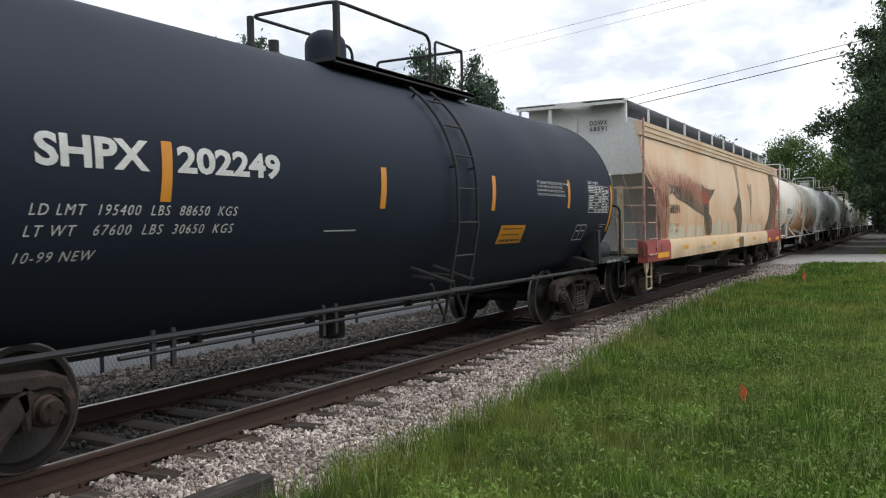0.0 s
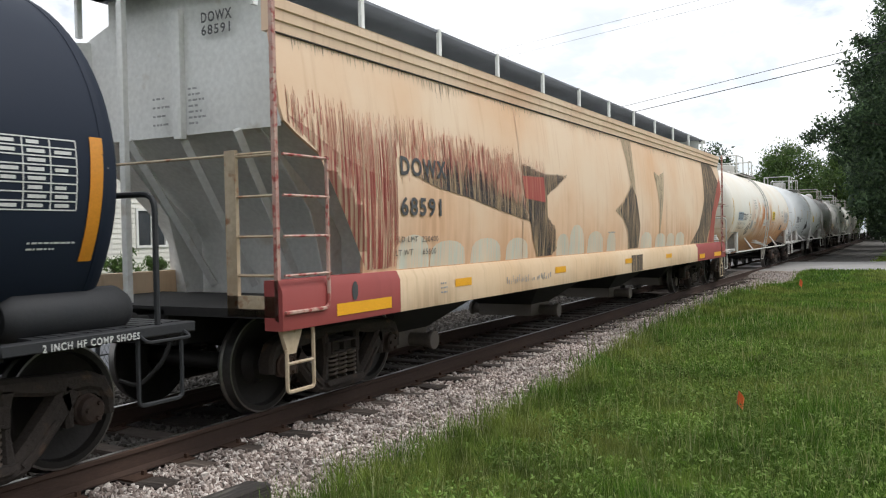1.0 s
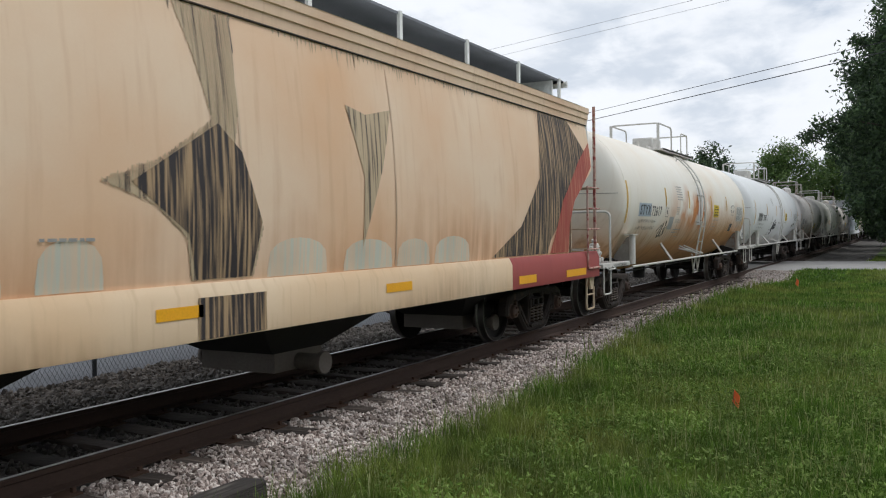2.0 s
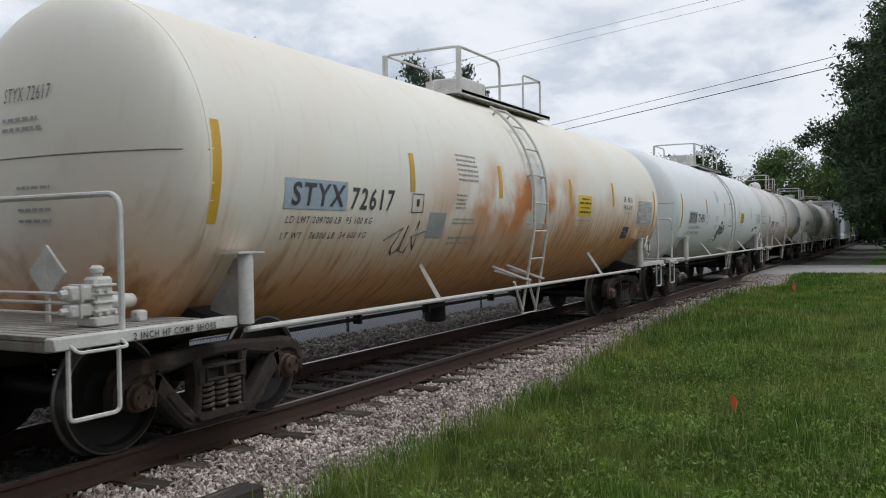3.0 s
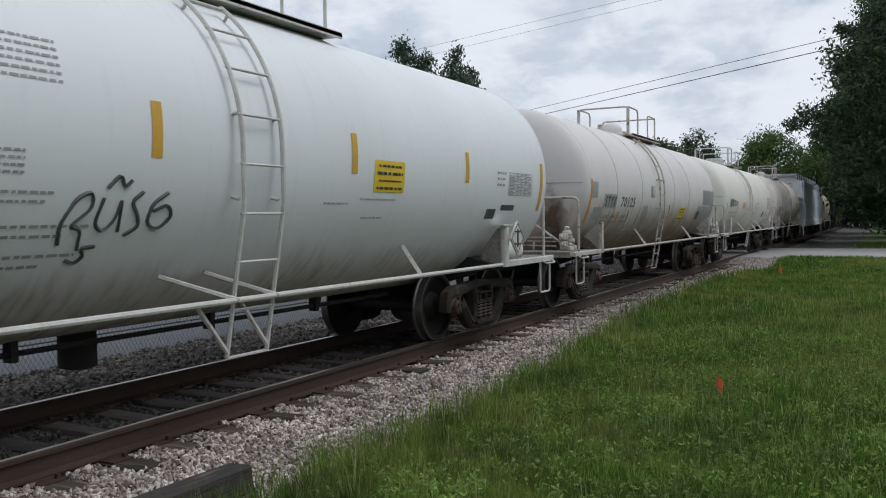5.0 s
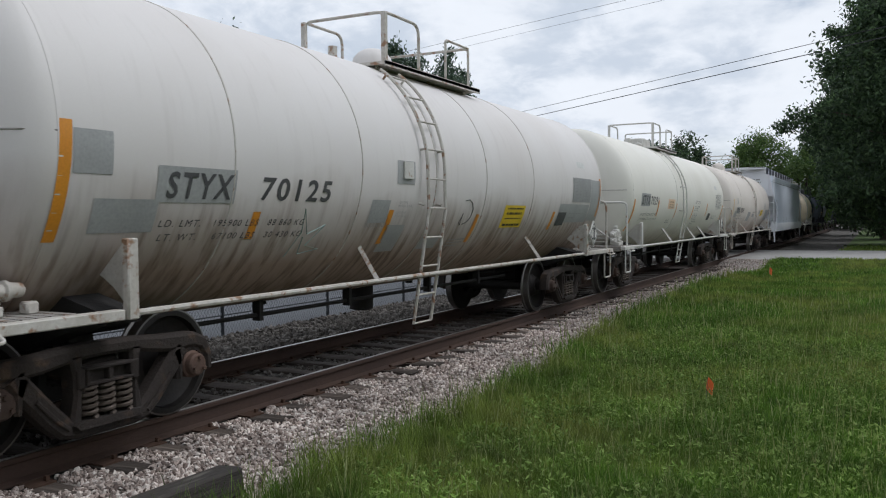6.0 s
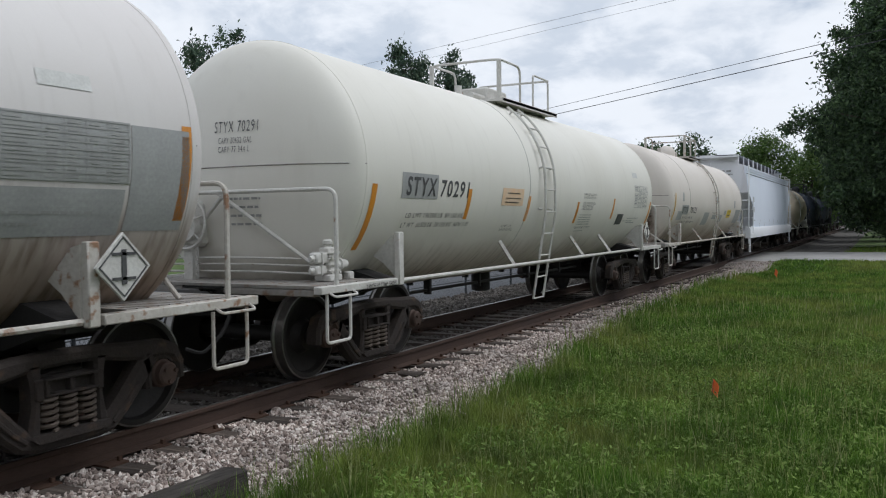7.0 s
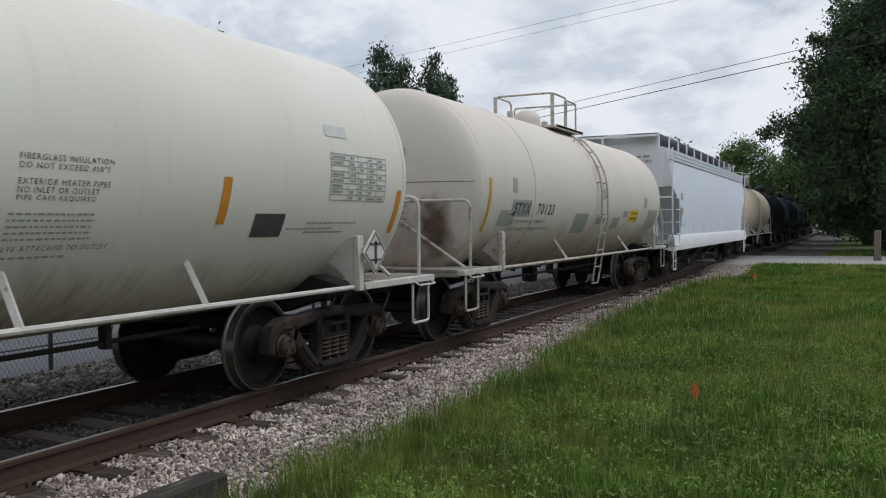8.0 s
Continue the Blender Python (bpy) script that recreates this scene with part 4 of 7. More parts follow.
    if near:
        if brake:
            yb = front + 0.34
            ring = [(-0.55 + 0.28 * math.cos(2 * math.pi * k / 28), yb, 1.66 + 0.28 * math.sin(2 * math.pi * k / 28)) for k in range(28)]
            f = Form().tube(ring, 0.017, 6, closed=True)
            for k in range(6):
                w = 2 * math.pi * k / 6 + 0.3
                f.tube([(-0.55, yb - 0.02, 1.66), (-0.55 + 0.28 * math.cos(w), yb, 1.66 + 0.28 * math.sin(w))], 0.012, 5)
            f.lathe([(yb - 0.04, 0.05), (yb + 0.02, 0.05)], "y", 12, (-0.55, 0, 1.66))
            part("brake_wheel", f, fit, car, "round spoked hand brake wheel")
            part("brake_gear", Form().box((-0.75, yb + 0.03, 1.40), (-0.38, yb + 0.2, 1.9), bevel=0.04).lathe([(yb - 0.02, 0.15), (yb + 0.05, 0.17)], "y", 18, (-0.55, 0, 1.62)).box((-0.62, yb + 0.04, 1.04), (-0.5, yb + 0.14, 1.42)), fit, car)
            chain = [(-0.4, yb, 1.4 - 0.05 * k) for k in range(7)]
            f = Form()
            for k, q in enumerate(chain):
                f.tube([(q[0] + (0.02 if k % 2 else 0) * math.cos(w), q[1] + (0 if k % 2 else 0.02) * math.cos(w), q[2] + 0.035 * math.sin(w)) for w in (0.0, 1.57, 3.14, 4.71)], 0.006, 4, closed=True)
            part("brake_chain", f, fit, car)
        # diamond placard holders
        for x, y, turn in (((R + 0.09, a + 0.20, 0),) if placard else ()):
            put = pose(x, y, 1.36, 45, 0, 0)
            pl = part("placard_holder", Form().box((-0.012, -0.17, -0.17), (0.012, 0.17, 0.17), m=put, bevel=0.004), M_PLACARD if paint is not M_TANK_BLACK else M_FIT_GREY, car, "white diamond placard holder")
            f = Form()
            m2 = pose(x + 0.013, y, 1.36, 45, 0, 0)
            for lo, hi in (((-0.15, -0.15), (0.15, -0.14)), ((-0.15, 0.14), (0.15, 0.15)), ((-0.15, -0.14), (-0.14, 0.14)), ((0.14, -0.14), (0.15, 0.14))):
                f.box((0, lo[0], lo[1]), (0.004, hi[0], hi[1]), m=m2)
            m3 = pose(x + 0.013, y, 1.36)
            for z in (0.08, -0.09):
                f.box((0, -0.1, z), (0.008, 0.1, z + 0.02), m=m3)
            f.box((0, -0.02, -0.12), (0.008, 0.02, 0.12), m=m3)
            part("placard_clip", f, M_INK if paint is not M_TANK_BLACK else M_FIT_BLACK, pl)
        pl = part("head_placard", Form().box((-0.15, -0.012, -0.15), (0.15, 0.012, 0.15), m=pose(0.45, front + 0.72, 1.42, 0, 45, 0), bevel=0.004).box((0.43, front + 0.71, 1.02), (0.47, front + 0.73, 1.25)), M_PLACARD, car, "white diamond placard holder")
    if paint is M_TANK_BLACK and near:
        yb = rear - 0.16
        ring = [(-0.42 + 0.28 * math.cos(2 * math.pi * k / 28), yb, 1.76 + 0.28 * math.sin(2 * math.pi * k / 28)) for k in range(28)]
        f = Form().tube(ring, 0.018, 6, closed=True)
        for k in range(6):
            w = 2 * math.pi * k / 6 + 0.3
            f.tube([(-0.42, yb - 0.02, 1.76), (-0.42 + 0.28 * math.cos(w), yb, 1.76 + 0.28 * math.sin(w))], 0.013, 5)
        f.tube([(-0.42, yb + 0.02, 1.76), (-0.42, yb - 0.2, 1.76)], 0.05, 10).box((-0.55, yb - 0.24, 1.05), (-0.29, yb - 0.1, 1.95), bevel=0.03)
        part("brake_wheel", f, fit, car, "round spoked hand brake wheel")
    if rear_tank:
        f = Form().lathe([(a + 0.24, 0.02), (a + 0.27, 0.12), (a + 0.35, 0.17), (a + 1.18, 0.17), (a + 1.26, 0.12), (a + 1.29, 0.02)], "y", 20, (1.14, 0, 1.16))
        part("air_reservoir", f, fit, car, "horizontal cylindrical air reservoir")
    return car


cars = []
CA, CB, CC, CD, CE, CF, CG, CH = 8.3, 26.05, 43.97, 59.75, 75.4, 90.05, 104.4, 119.6


def stripes(car, side, material, tall, places):
    for u, w0, w1 in places:
        lean = 0.04 * (w1 - w0) if tall else 0.0
        patch(car, "reflector_stripe", [rect(u - 0.05, w0, u + 0.05, w1, lean)], side, material, "retro-reflective strip on the tank side")


# black tank car
S = tank_side(2.1, 1.45)
M_FIT_GREY = mat("grimy_placard", (0.024, 0.028, 0.036), (0.018, 0.020, 0.026), 0.75, grain=30, stain=5)
car = tank_car(CA, 5.65, -7.3, 7.26, -5.9, 6.56, 2.1, 1.45, M_TANK_BLACK, M_FIT_BLACK, "matt black tank car with bold white lettering and orange strips", 0.46, hoop=(-0.62, 1.45, 2.2), dome=(0.0, 0.25, 0.50), braces=(), pipe_z=0.89, double_pipe=True, rear_tank=True, brake=False, placard=False)
cars.append((car, CA))
lettering(car, "SHPX", (-4.95, -0.02, -4.05, 0.20), S, M_PALE_INK, 0.035, label="bold white reporting mark")
lettering(car, "202249", (-3.79, -0.02, -2.63, 0.19), S, M_PALE_INK, 0.035, label="bold white car number")
for txt, u0, u1, w in (("LD LMT  195400  LBS  88650  KGS", -4.98, -3.15, -0.33), ("LT WT   67600  LBS  30650  KGS", -5.0, -3.17, -0.47), ("10-99 NEW", -5.03, -4.45, -0.65)):
    lettering(car, txt, (u0, w, u1, w + 0.075), S, M_PALE_INK, 0.0, 0.2)
stripes(car, S, M_ORANGE, True, ((-3.9, -0.23, 0.21), (-1.02, -0.25, 0.17), (1.59, -0.25, 0.20), (4.33, -0.19, 0.25), (6.45, -0.60, 0.24)))
for txt, u1, w in (("INT. LINING PLASITE 9573 APPLIED 4-14 ARIB", 4.36, 0.155), ("CAUTION: LINED CAR. DO NOT USE STEAM,", 4.05, 0.095), ("BOILING WATER OR SHARP OBJECTS TO CLEAN.", 4.12, 0.035), ("ENTER CAR WITH CLEAN, SOFT SOLED SHOES ONLY", 4.18, -0.025)):
    lettering(car, txt, (3.05, w, u1, w + 0.042), S, M_PALE_INK, 0.01)
table_grid(car, (5.26, -0.25, 6.32, 0.20), S, M_PALE_INK)
lettering(car, "DOT 111A100W1", (5.29, 0.225, 5.80, 0.275), S, M_PALE_INK, 0.02)
p = patch(car, "warning_sticker", [rect(1.95, -0.72, 2.76, -0.45)], S, M_ORANGE, "orange emergency sticker")
bars(p, "small_print", [(2.02, 2.68, -0.51, 0.03), (2.04, 2.62, -0.595, 0.035), (2.0, 2.7, -0.69, 0.06)], tank_side(2.1, 1.45, 0.008), M_STICKER_INK)
bars(car, "small_print", [(-1.94, -1.43, -0.48, 0.022)], S, M_PALE_INK)
f2 = [rect(4.86, -0.74, 5.34, -0.725), rect(4.86, -0.475, 5.34, -0.46), rect(4.86, -0.725, 4.875, -0.475), rect(5.325, -0.725, 5.34, -0.475), rect(5.09, -0.725, 5.105, -0.475), rect(5.15, -0.58, 5.29, -0.56), rect(4.91, -0.58, 5.05, -0.56)]
patch(car, "stencil_box", f2, S, M_PALE_INK)
bars(car, "small_print", [(6.0, 6.35, -0.47, 0.02), (6.0, 6.2, -0.51, 0.02)], S, M_PALE_INK)
lettering(car, "2 INCH HF COMP SHOES", (6.0, 0.965, 6.75, 1.015), lambda u, w: Vector((1.506, u, w)), M_PALE_INK, 0.02)


def common_prints(car, side, head, number, mark_box, num_box, mark="STYX"):
    u0, w0, u1, w1 = mark_box
    patch(car, "touch_up_patch", [rect(u0 - 0.09, w0 - 0.03, u1 + 0.06, w1 + 0.04)], side, M_GREY_PATCH, "grey repainted block behind the mark")
    lettering(car, mark, mark_box, lambda u, w: side(u, w) + Vector((0.004, 0, 0)), M_INK, 0.02, 0.12, "black stencilled reporting mark")
    lettering(car, number, num_box, side, M_INK, 0.02, 0.12, "black stencilled car number")


def head_prints(car, head, mark, x=-0.1, z=2.62, lines=()):
    lettering(car, mark, (x - 0.1, z, x + 0.48, z + 0.12), head, M_INK, 0.0, step=0.1)
    for k, txt in enumerate(lines):
        lettering(car, txt, (x - 0.04, z - 0.12 - 0.095 * k, x + 0.04 + 0.026 * len(txt), z - 0.055 - 0.095 * k), head, M_INK, 0.0, step=0.1)
    if not lines:
        bars(car, "small_print", [(x - 0.1, x + 0.35, z - 0.16, 0.045), (x - 0.1, x + 0.4, z - 0.24, 0.045)], head, M_INK)
    bars(car, "small_print", [(x + 0.1, x + 0.5, z - 0.72 - 0.09 * k, 0.04) for k in range(4)], head, M_INK, seed=4)


# rust-streaked white tank car
M_PLATE_WHITE = mat("white_table_paint", (0.70, 0.70, 0.69), (0.60, 0.58, 0.55), 0.5, grain=40, stain=4)
S = tank_side(2.22, 1.53)
car = tank_car(CC, 5.87, -7.6, 7.85, -6.25, 7.28, 2.22, 1.53, M_TANK_RUST, M_FIT_WHITE, "white tank car with heavy orange rust streaks along its lower side", 0.06, hoop=(-0.3, 1.1, 2.6), dome=(0.9, 0.3, 0.5), dome_box=True, braces=(-2.6, 3.4), rail_in=0.55, pipe_z=0.92, round_post=True, shift=(0.18, 0.35))
cars.append((car, CC))
patch(car, "touch_up_patch", [rect(-5.36, -0.31, -4.42, -0.04)], S, M_BLUE_PATCH, "blue-grey repainted block behind the mark")
lettering(car, "STYX", (-5.27, -0.28, -4.48, -0.07), tank_side(2.22, 1.53, 0.008), M_INK, 0.02, 0.12)
lettering(car, "72617", (-4.36, -0.30, -3.59, -0.08), S, M_INK, 0.02, 0.12)
lettering(car, "LD LMT 209700 LB  95 100 KG", (-5.30, -0.44, -3.95, -0.375), S, M_INK, 0.0, 0.2)
lettering(car, "LT WT   76300 LB  34 600 KG", (-5.33, -0.59, -4.0, -0.525), S, M_INK, 0.0, 0.2)
stripes(car, S, M_AMBER, True, ((-6.2, -0.45, 0.37), (-3.2, -0.08, 0.34), (-0.9, -0.08, 0.35), (1.8, -0.11, 0.31), (4.07, -0.07, 0.36), (6.98, -0.49, 0.32)))
p = patch(car, "warning_sticker", [rect(2.16, -0.27, 2.84, 0.07)], S, M_YELLOW, "yellow emergency sticker")
bars(p, "small_print", [(2.3, 2.7, 0.0, 0.04), (2.22, 2.78, -0.07, 0.05), (2.25, 2.75, -0.14, 0.03), (2.22, 2.78, -0.22, 0.05)], tank_side(2.22, 1.53, 0.008), M_STICKER_INK)
bars(car, "small_print", [(-2.1, -1.56, 0.40 - 0.06 * k, 0.035) for k in range(6)], S, M_INK, seed=3)
bars(car, "small_print", [(-2.17, -1.9, -0.09 - 0.05 * k, 0.03) for k in range(4)], S, M_INK, seed=6)
bars(car, "small_print", [(-2.18, -1.62, -0.38, 0.03), (-2.2, -1.62, -0.43, 0.03), (-2.2, -1.42, -0.62, 0.045), (-2.2, -1.6, -0.69, 0.045), (-1.75, -1.5, -0.8, 0.03)], S, M_INK, seed=7)
bars(car, "small_print", [(2.1, 2.9, -0.36, 0.035), (2.1, 2.6, -0.47, 0.03), (2.1, 2.7, -0.54, 0.03), (2.1, 2.5, -0.62, 0.03)], S, M_INK, seed=8)
patch(car, "stencil_box", [rect(-3.2, -0.31, -2.95, -0.30), rect(-3.2, -0.11, -2.95, -0.10), rect(-3.2, -0.30, -3.19, -0.11), rect(-2.96, -0.30, -2.95, -0.11), rect(-3.1, -0.24, -3.04, -0.16)], S, M_INK)
p = patch(car, "test_plate", [rect(5.72, -0.37, 6.80, 0.08)], S, M_PLATE_WHITE, "white painted inspection table")
table_grid(p, (5.74, -0.36, 6.78, 0.07), tank_side(2.22, 1.53, 0.008), M_PRINT, seed=5)
lettering(car, "SR  9316", (4.75, 0.03, 5.31, 0.125), S, M_INK, 0.0)
lettering(car, "FRA-AIP", (4.74, -0.12, 5.31, -0.03), S, M_INK, 0.0)
lettering(car, "DOT 211A100 W1", (4.76, -0.205, 5.27, -0.165), S, M_PRINT, 0.0)
lettering(car, "LINING - PLASITE 7122TPF", (5.92, -0.44, 6.66, -0.395), S, M_PRINT, 0.0)
bars(car, "small_print", [(6.1, 6.5, -0.50, 0.03), (6.0, 6.55, -0.56, 0.03)], S, M_PRINT, seed=9)
patch(car, "stencil_block", [rect(4.88, -0.69, 5.28, -0.45)], S, M_INK, "dark stencilled panel")
bars(car, "small_print", [(4.9, 5.06, -0.55, 0.03), (5.1, 5.24, -0.6, 0.05)], tank_side(2.22, 1.53, 0.009), M_PRINT, seed=2)
patch(car, "wear_plate", [rect(0.16, -0.49, 0.72, 0.48)], S, M_PLATE_WHITE, "pale plate behind the ladder")
scribble = [(-3.62, -0.62), (-3.30, -0.48), (-3.42, -0.70), (-3.38, -0.80), (-3.28, -0.74), (-3.20, -0.46), (-3.24, -0.74), (-3.12, -0.78), (-2.98, -0.40), (-2.96, -0.74), (-3.08, -0.58), (-2.80, -0.52)]
patch(car, "touch_up_patch", [rect(-2.78, -0.60, -2.38, -0.30)], S, M_GREY_PATCH, "grey-green repainted block")
part("scrawl", Form().tube([S(u, w) for u, w in scribble], 0.008, 4), M_INK, car, "thin black spray scrawl")
head_prints(car, tank_head(2.22, 1.53, -6.25, 0.44), "STYX 72617", -0.25, 2.80)
lettering(car, "2 INCH HF COMP SHOES", (-7.0, 0.965, -6.2, 1.015), lambda u, w: Vector((1.506, u, w)), M_INK, 0.02)

# clean white tank car with a spray tag
S = tank_side(2.235, 1.525)
car = tank_car(CD, 5.74, -7.3, 7.7, -6.3, 7.3, 2.235, 1.525, M_TANK_WHITE, M_FIT_WHITE, "clean white tank car with a small black spray tag", 0.33, hoop=(-0.35, 0.95, 2.75), dome=(0.7, 0.3, 0.5), dome_box=True, braces=(-2.6, 3.4), rear_tank=True, valve=False, rail_in=0.38, round_post=True, shift=(0.15, 0.25))
cars.append((car, CD))
common_prints(car, S, None, "72483", (-5.19, -0.33, -4.42, -0.10), (-4.25, -0.33, -3.38, -0.10))
lettering(car, "LD LMT 210200 LB  95 300 KG", (-5.22, -0.50, -3.80, -0.43), S, M_INK, 0.0, 0.2)
lettering(car, "LT WT   75800 LB  34 400 KG", (-5.25, -0.64, -3.80, -0.57), S, M_INK, 0.0, 0.2)
stripes(car, S, M_AMBER, True, ((-6.1, -0.49, 0.37), (-3.15, -0.10, 0.31), (-0.5, -0.13, 0.28), (2.05, -0.14, 0.26), (4.58, -0.15, 0.23), (7.12, -0.5, 0.22)))
p = patch(car, "warning_sticker", [rect(2.42, -0.31, 3.03, 0.02)], S, M_YELLOW, "yellow emergency sticker")
bars(p, "small_print", [(2.5, 2.95, -0.05, 0.04), (2.47, 2.98, -0.13, 0.05), (2.5, 2.95, -0.2, 0.03), (2.47, 2.98, -0.28, 0.04)], tank_side(2.235, 1.525, 0.008), M_STICKER_INK)
for rows, sd in (([(-1.68, -1.25, 0.58 - 0.055 * k, 0.03) for k in range(6)], 3), ([(-1.81, -1.55, -0.15 - 0.045 * k, 0.025) for k in range(4)], 4), ([(-1.84, -1.3, -0.41, 0.03), (-1.84, -1.35, -0.47, 0.03)], 5), ([(-1.86, -0.98, -0.64, 0.035), (-1.86, -1.2, -0.71, 0.035)], 6), ([(-1.96, -1.05, -0.86, 0.04), (-1.96, -1.3, -0.94, 0.04)], 7), ([(2.2, 2.9, -0.4, 0.03), (1.6, 2.0, -0.45, 0.03), (2.3, 2.7, -0.6, 0.03)], 8)):
    bars(car, "small_print", rows, S, M_INK, seed=sd)
tag = [[(0.05, 0.2), (0.02, 0.45), (0.12, 0.78), (0.24, 0.86), (0.26, 0.66), (0.1, 0.42), (0.2, 0.40), (0.22, 0.12)], [(0.34, 0.78), (0.30, 0.45), (0.38, 0.34), (0.47, 0.5), (0.50, 0.82), (0.52, 0.35)], [(0.68, 0.86), (0.58, 0.74), (0.66, 0.58), (0.70, 0.42), (0.58, 0.30)], [(0.92, 0.86), (0.78, 0.72), (0.76, 0.45), (0.88, 0.36), (1.0, 0.55), (0.94, 0.72), (0.80, 0.62)], [(0.36, 0.9), (0.46, 1.08), (0.50, 0.9), (0.56, 1.0)], [(0.36, 0.16), (0.24, 0.14), (0.30, 0.04), (0.24, -0.08), (0.16, -0.02)]]
tag = [[(-1.26 + 0.98 * a, -0.88 + 0.58 * b) for a, b in run] for run in tag]
for run in tag:
    part("spray_tag", Form().tube(rounded([S(u, w) for u, w in run], 0.08, 3), 0.015, 4), M_INK, car, "loose black spray line")
lettering(car, "C", (-2.98, -0.29, -2.91, -0.21), S, M_INK, 0.0)
patch(car, "stencil_box", [rect(-3.08, -0.34, -2.82, -0.33), rect(-3.08, -0.14, -2.82, -0.13), rect(-3.08, -0.33, -3.07, -0.14), rect(-2.83, -0.33, -2.82, -0.14)], S, M_INK)
table_grid(car, (5.9, -0.28, 6.75, 0.03), S, M_PRINT, seed=6)
bars(car, "small_print", [(5.5, 5.8, 0.0, 0.05), (5.5, 5.8, -0.08, 0.05), (5.5, 5.75, -0.16, 0.05)], S, M_INK, seed=9)
patch(car, "stencil_block", [rect(5.3, -0.62, 5.6, -0.48), rect(5.75, -0.5, 6.2, -0.42)], S, M_INK, "dark stencilled panel")
head_prints(car, tank_head(2.235, 1.525, -6.3, 0.44), "STYX 72483", -0.2, 2.80)
lettering(car, "2 INCH HF COMP SHOES", (-6.7, 0.965, -6.0, 1.015), lambda u, w: Vector((1.506, u, w)), M_INK, 0.02)

# dull white tank car with grey repairs
M_SCRAWL = mat("grey_green_marker", (0.22, 0.32, 0.29), (0.3, 0.36, 0.33), 0.6, grain=40)
S = tank_side(2.214, 1.45)
car = tank_car(CE, 5.3, -6.85, 6.95, -5.86, 6.32, 2.214, 1.45, M_TANK_DULL, M_FIT_GRIMY, "dull white tank car with grey touch-up patches", -0.91, rung_gap=0.345, ladder_stays=False, hoop=(-0.35, 0.55, 1.95), dome=(0.35, 0.28, 0.34), seams=(-4.15, -2.2, -0.55, 0.94, 2.72), braces=(-1.9, 3.0))
cars.append((car, CE))
common_prints(car, S, None, "70125", (-4.90, -0.39, -4.18, -0.18), (-3.80, -0.39, -2.75, -0.18))
lettering(car, "LD. LMT.   195900 LBS   88 860 KG", (-4.9, -0.62, -3.08, -0.56), S, M_INK, 0.0, 0.2)
lettering(car, "LT. WT.    67100 LBS   30 430 KG", (-4.87, -0.74, -3.06, -0.68), S, M_INK, 0.0, 0.2)
stripes(car, S, M_ORANGE, True, ((-5.83, -0.72, 0.12), (-3.80, -0.75, -0.49), (-1.52, -0.88, -0.46), (0.80, -0.94, -0.51), (3.82, -0.79, -0.46), (6.20, -0.55, 0.18)))
for q in (rect(-5.74, -0.23, -5.41, 0.07), rect(-5.54, -0.66, -4.95, -0.40), rect(-1.48, -0.16, -1.08, 0.10), rect(-1.95, -0.61, -1.57, -0.35), rect(-1.50, -1.0, -1.1, -0.64), rect(5.69, -0.63, 6.25, 0.14), rect(4.05, -0.66, 5.65, -0.32), rect(-0.53, -1.0, -0.06, -0.81)):
    patch(car, "touch_up_patch", [q], S, M_GREY_PATCH, "grey repainted block")
S2 = tank_side(2.214, 1.45, 0.008)
patch(car, "touch_up_patch", [rect(4.64, -0.28, 5.68, 0.15)], S, M_GREY_PATCH, "grey repainted block")
table_grid(car, (4.66, -0.27, 5.66, 0.14), S2, M_PRINT, seed=7)
p = patch(car, "warning_sticker", [rect(1.70, -0.72, 2.49, -0.37)], S, M_YELLOW, "yellow emergency sticker")
bars(p, "small_print", [(1.8, 2.4, -0.43, 0.04), (1.8, 2.4, -0.51, 0.055), (1.78, 2.42, -0.58, 0.03), (1.78, 2.42, -0.69, 0.055)], S2, M_STICKER_INK)
patch(car, "stencil_block", [rect(4.06, -0.71, 4.46, -0.47)], S2, M_INK, "dark stencilled panel")
patch(car, "fresh_patch", [rect(4.97, 0.34, 5.39, 0.45)], S, M_PALE_INK, "bright white repainted patch")
part("hatch_plate", Form().add([S2(u, w) + Vector((k, 0, 0)) for k in (0, 0.02) for u, w in ((-1.36, -0.10), (-1.15, -0.10), (-1.15, 0.09), (-1.36, 0.09))], [(0, 1, 5, 4), (1, 2, 6, 5), (2, 3, 7, 6), (3, 0, 4, 7), (4, 5, 6, 7), (3, 2, 1, 0)]), M_FIT_WHITE, car, "small square cover plate")
for txt, u0, u1, w in (("VENT TANK", -1.38, -1.18, -0.385), ("WHEN UNLOADING", -1.38, -1.05, -0.425), ("NO VACUUM", -1.40, -1.18, -0.505), ("RELIEF VALVE", -1.40, -1.15, -0.545)):
    lettering(car, txt, (u0, w, u1, w + 0.03), S, M_PRINT, 0.0, 0.1)
lettering(car, "INSULATION", (-1.98, -0.66, -1.53, -0.605), S2, M_PRINT, 0.0, 0.2)
bars(car, "small_print", [(0.25, 0.74, -0.89, 0.03), (0.25, 0.7, -0.94, 0.03), (0.25, 0.6, -0.99, 0.03)], S, M_INK, seed=3)
bars(car, "small_print", [(4.6, 5.4, -0.5, 0.035), (4.6, 5.0, -0.58, 0.035)], S2, M_INK, seed=5)
part("scrawl", Form().tube([S(u, w) for u, w in ((-3.14, -0.98), (-3.05, -0.7), (-3.1, -0.46), (-2.95, -0.72), (-2.7, -0.62), (-2.9, -0.85), (-2.65, -0.9), (-2.95, -0.95), (-3.0, -0.75))], 0.006, 4), M_SCRAWL, car, "thin grey-green scrawl")
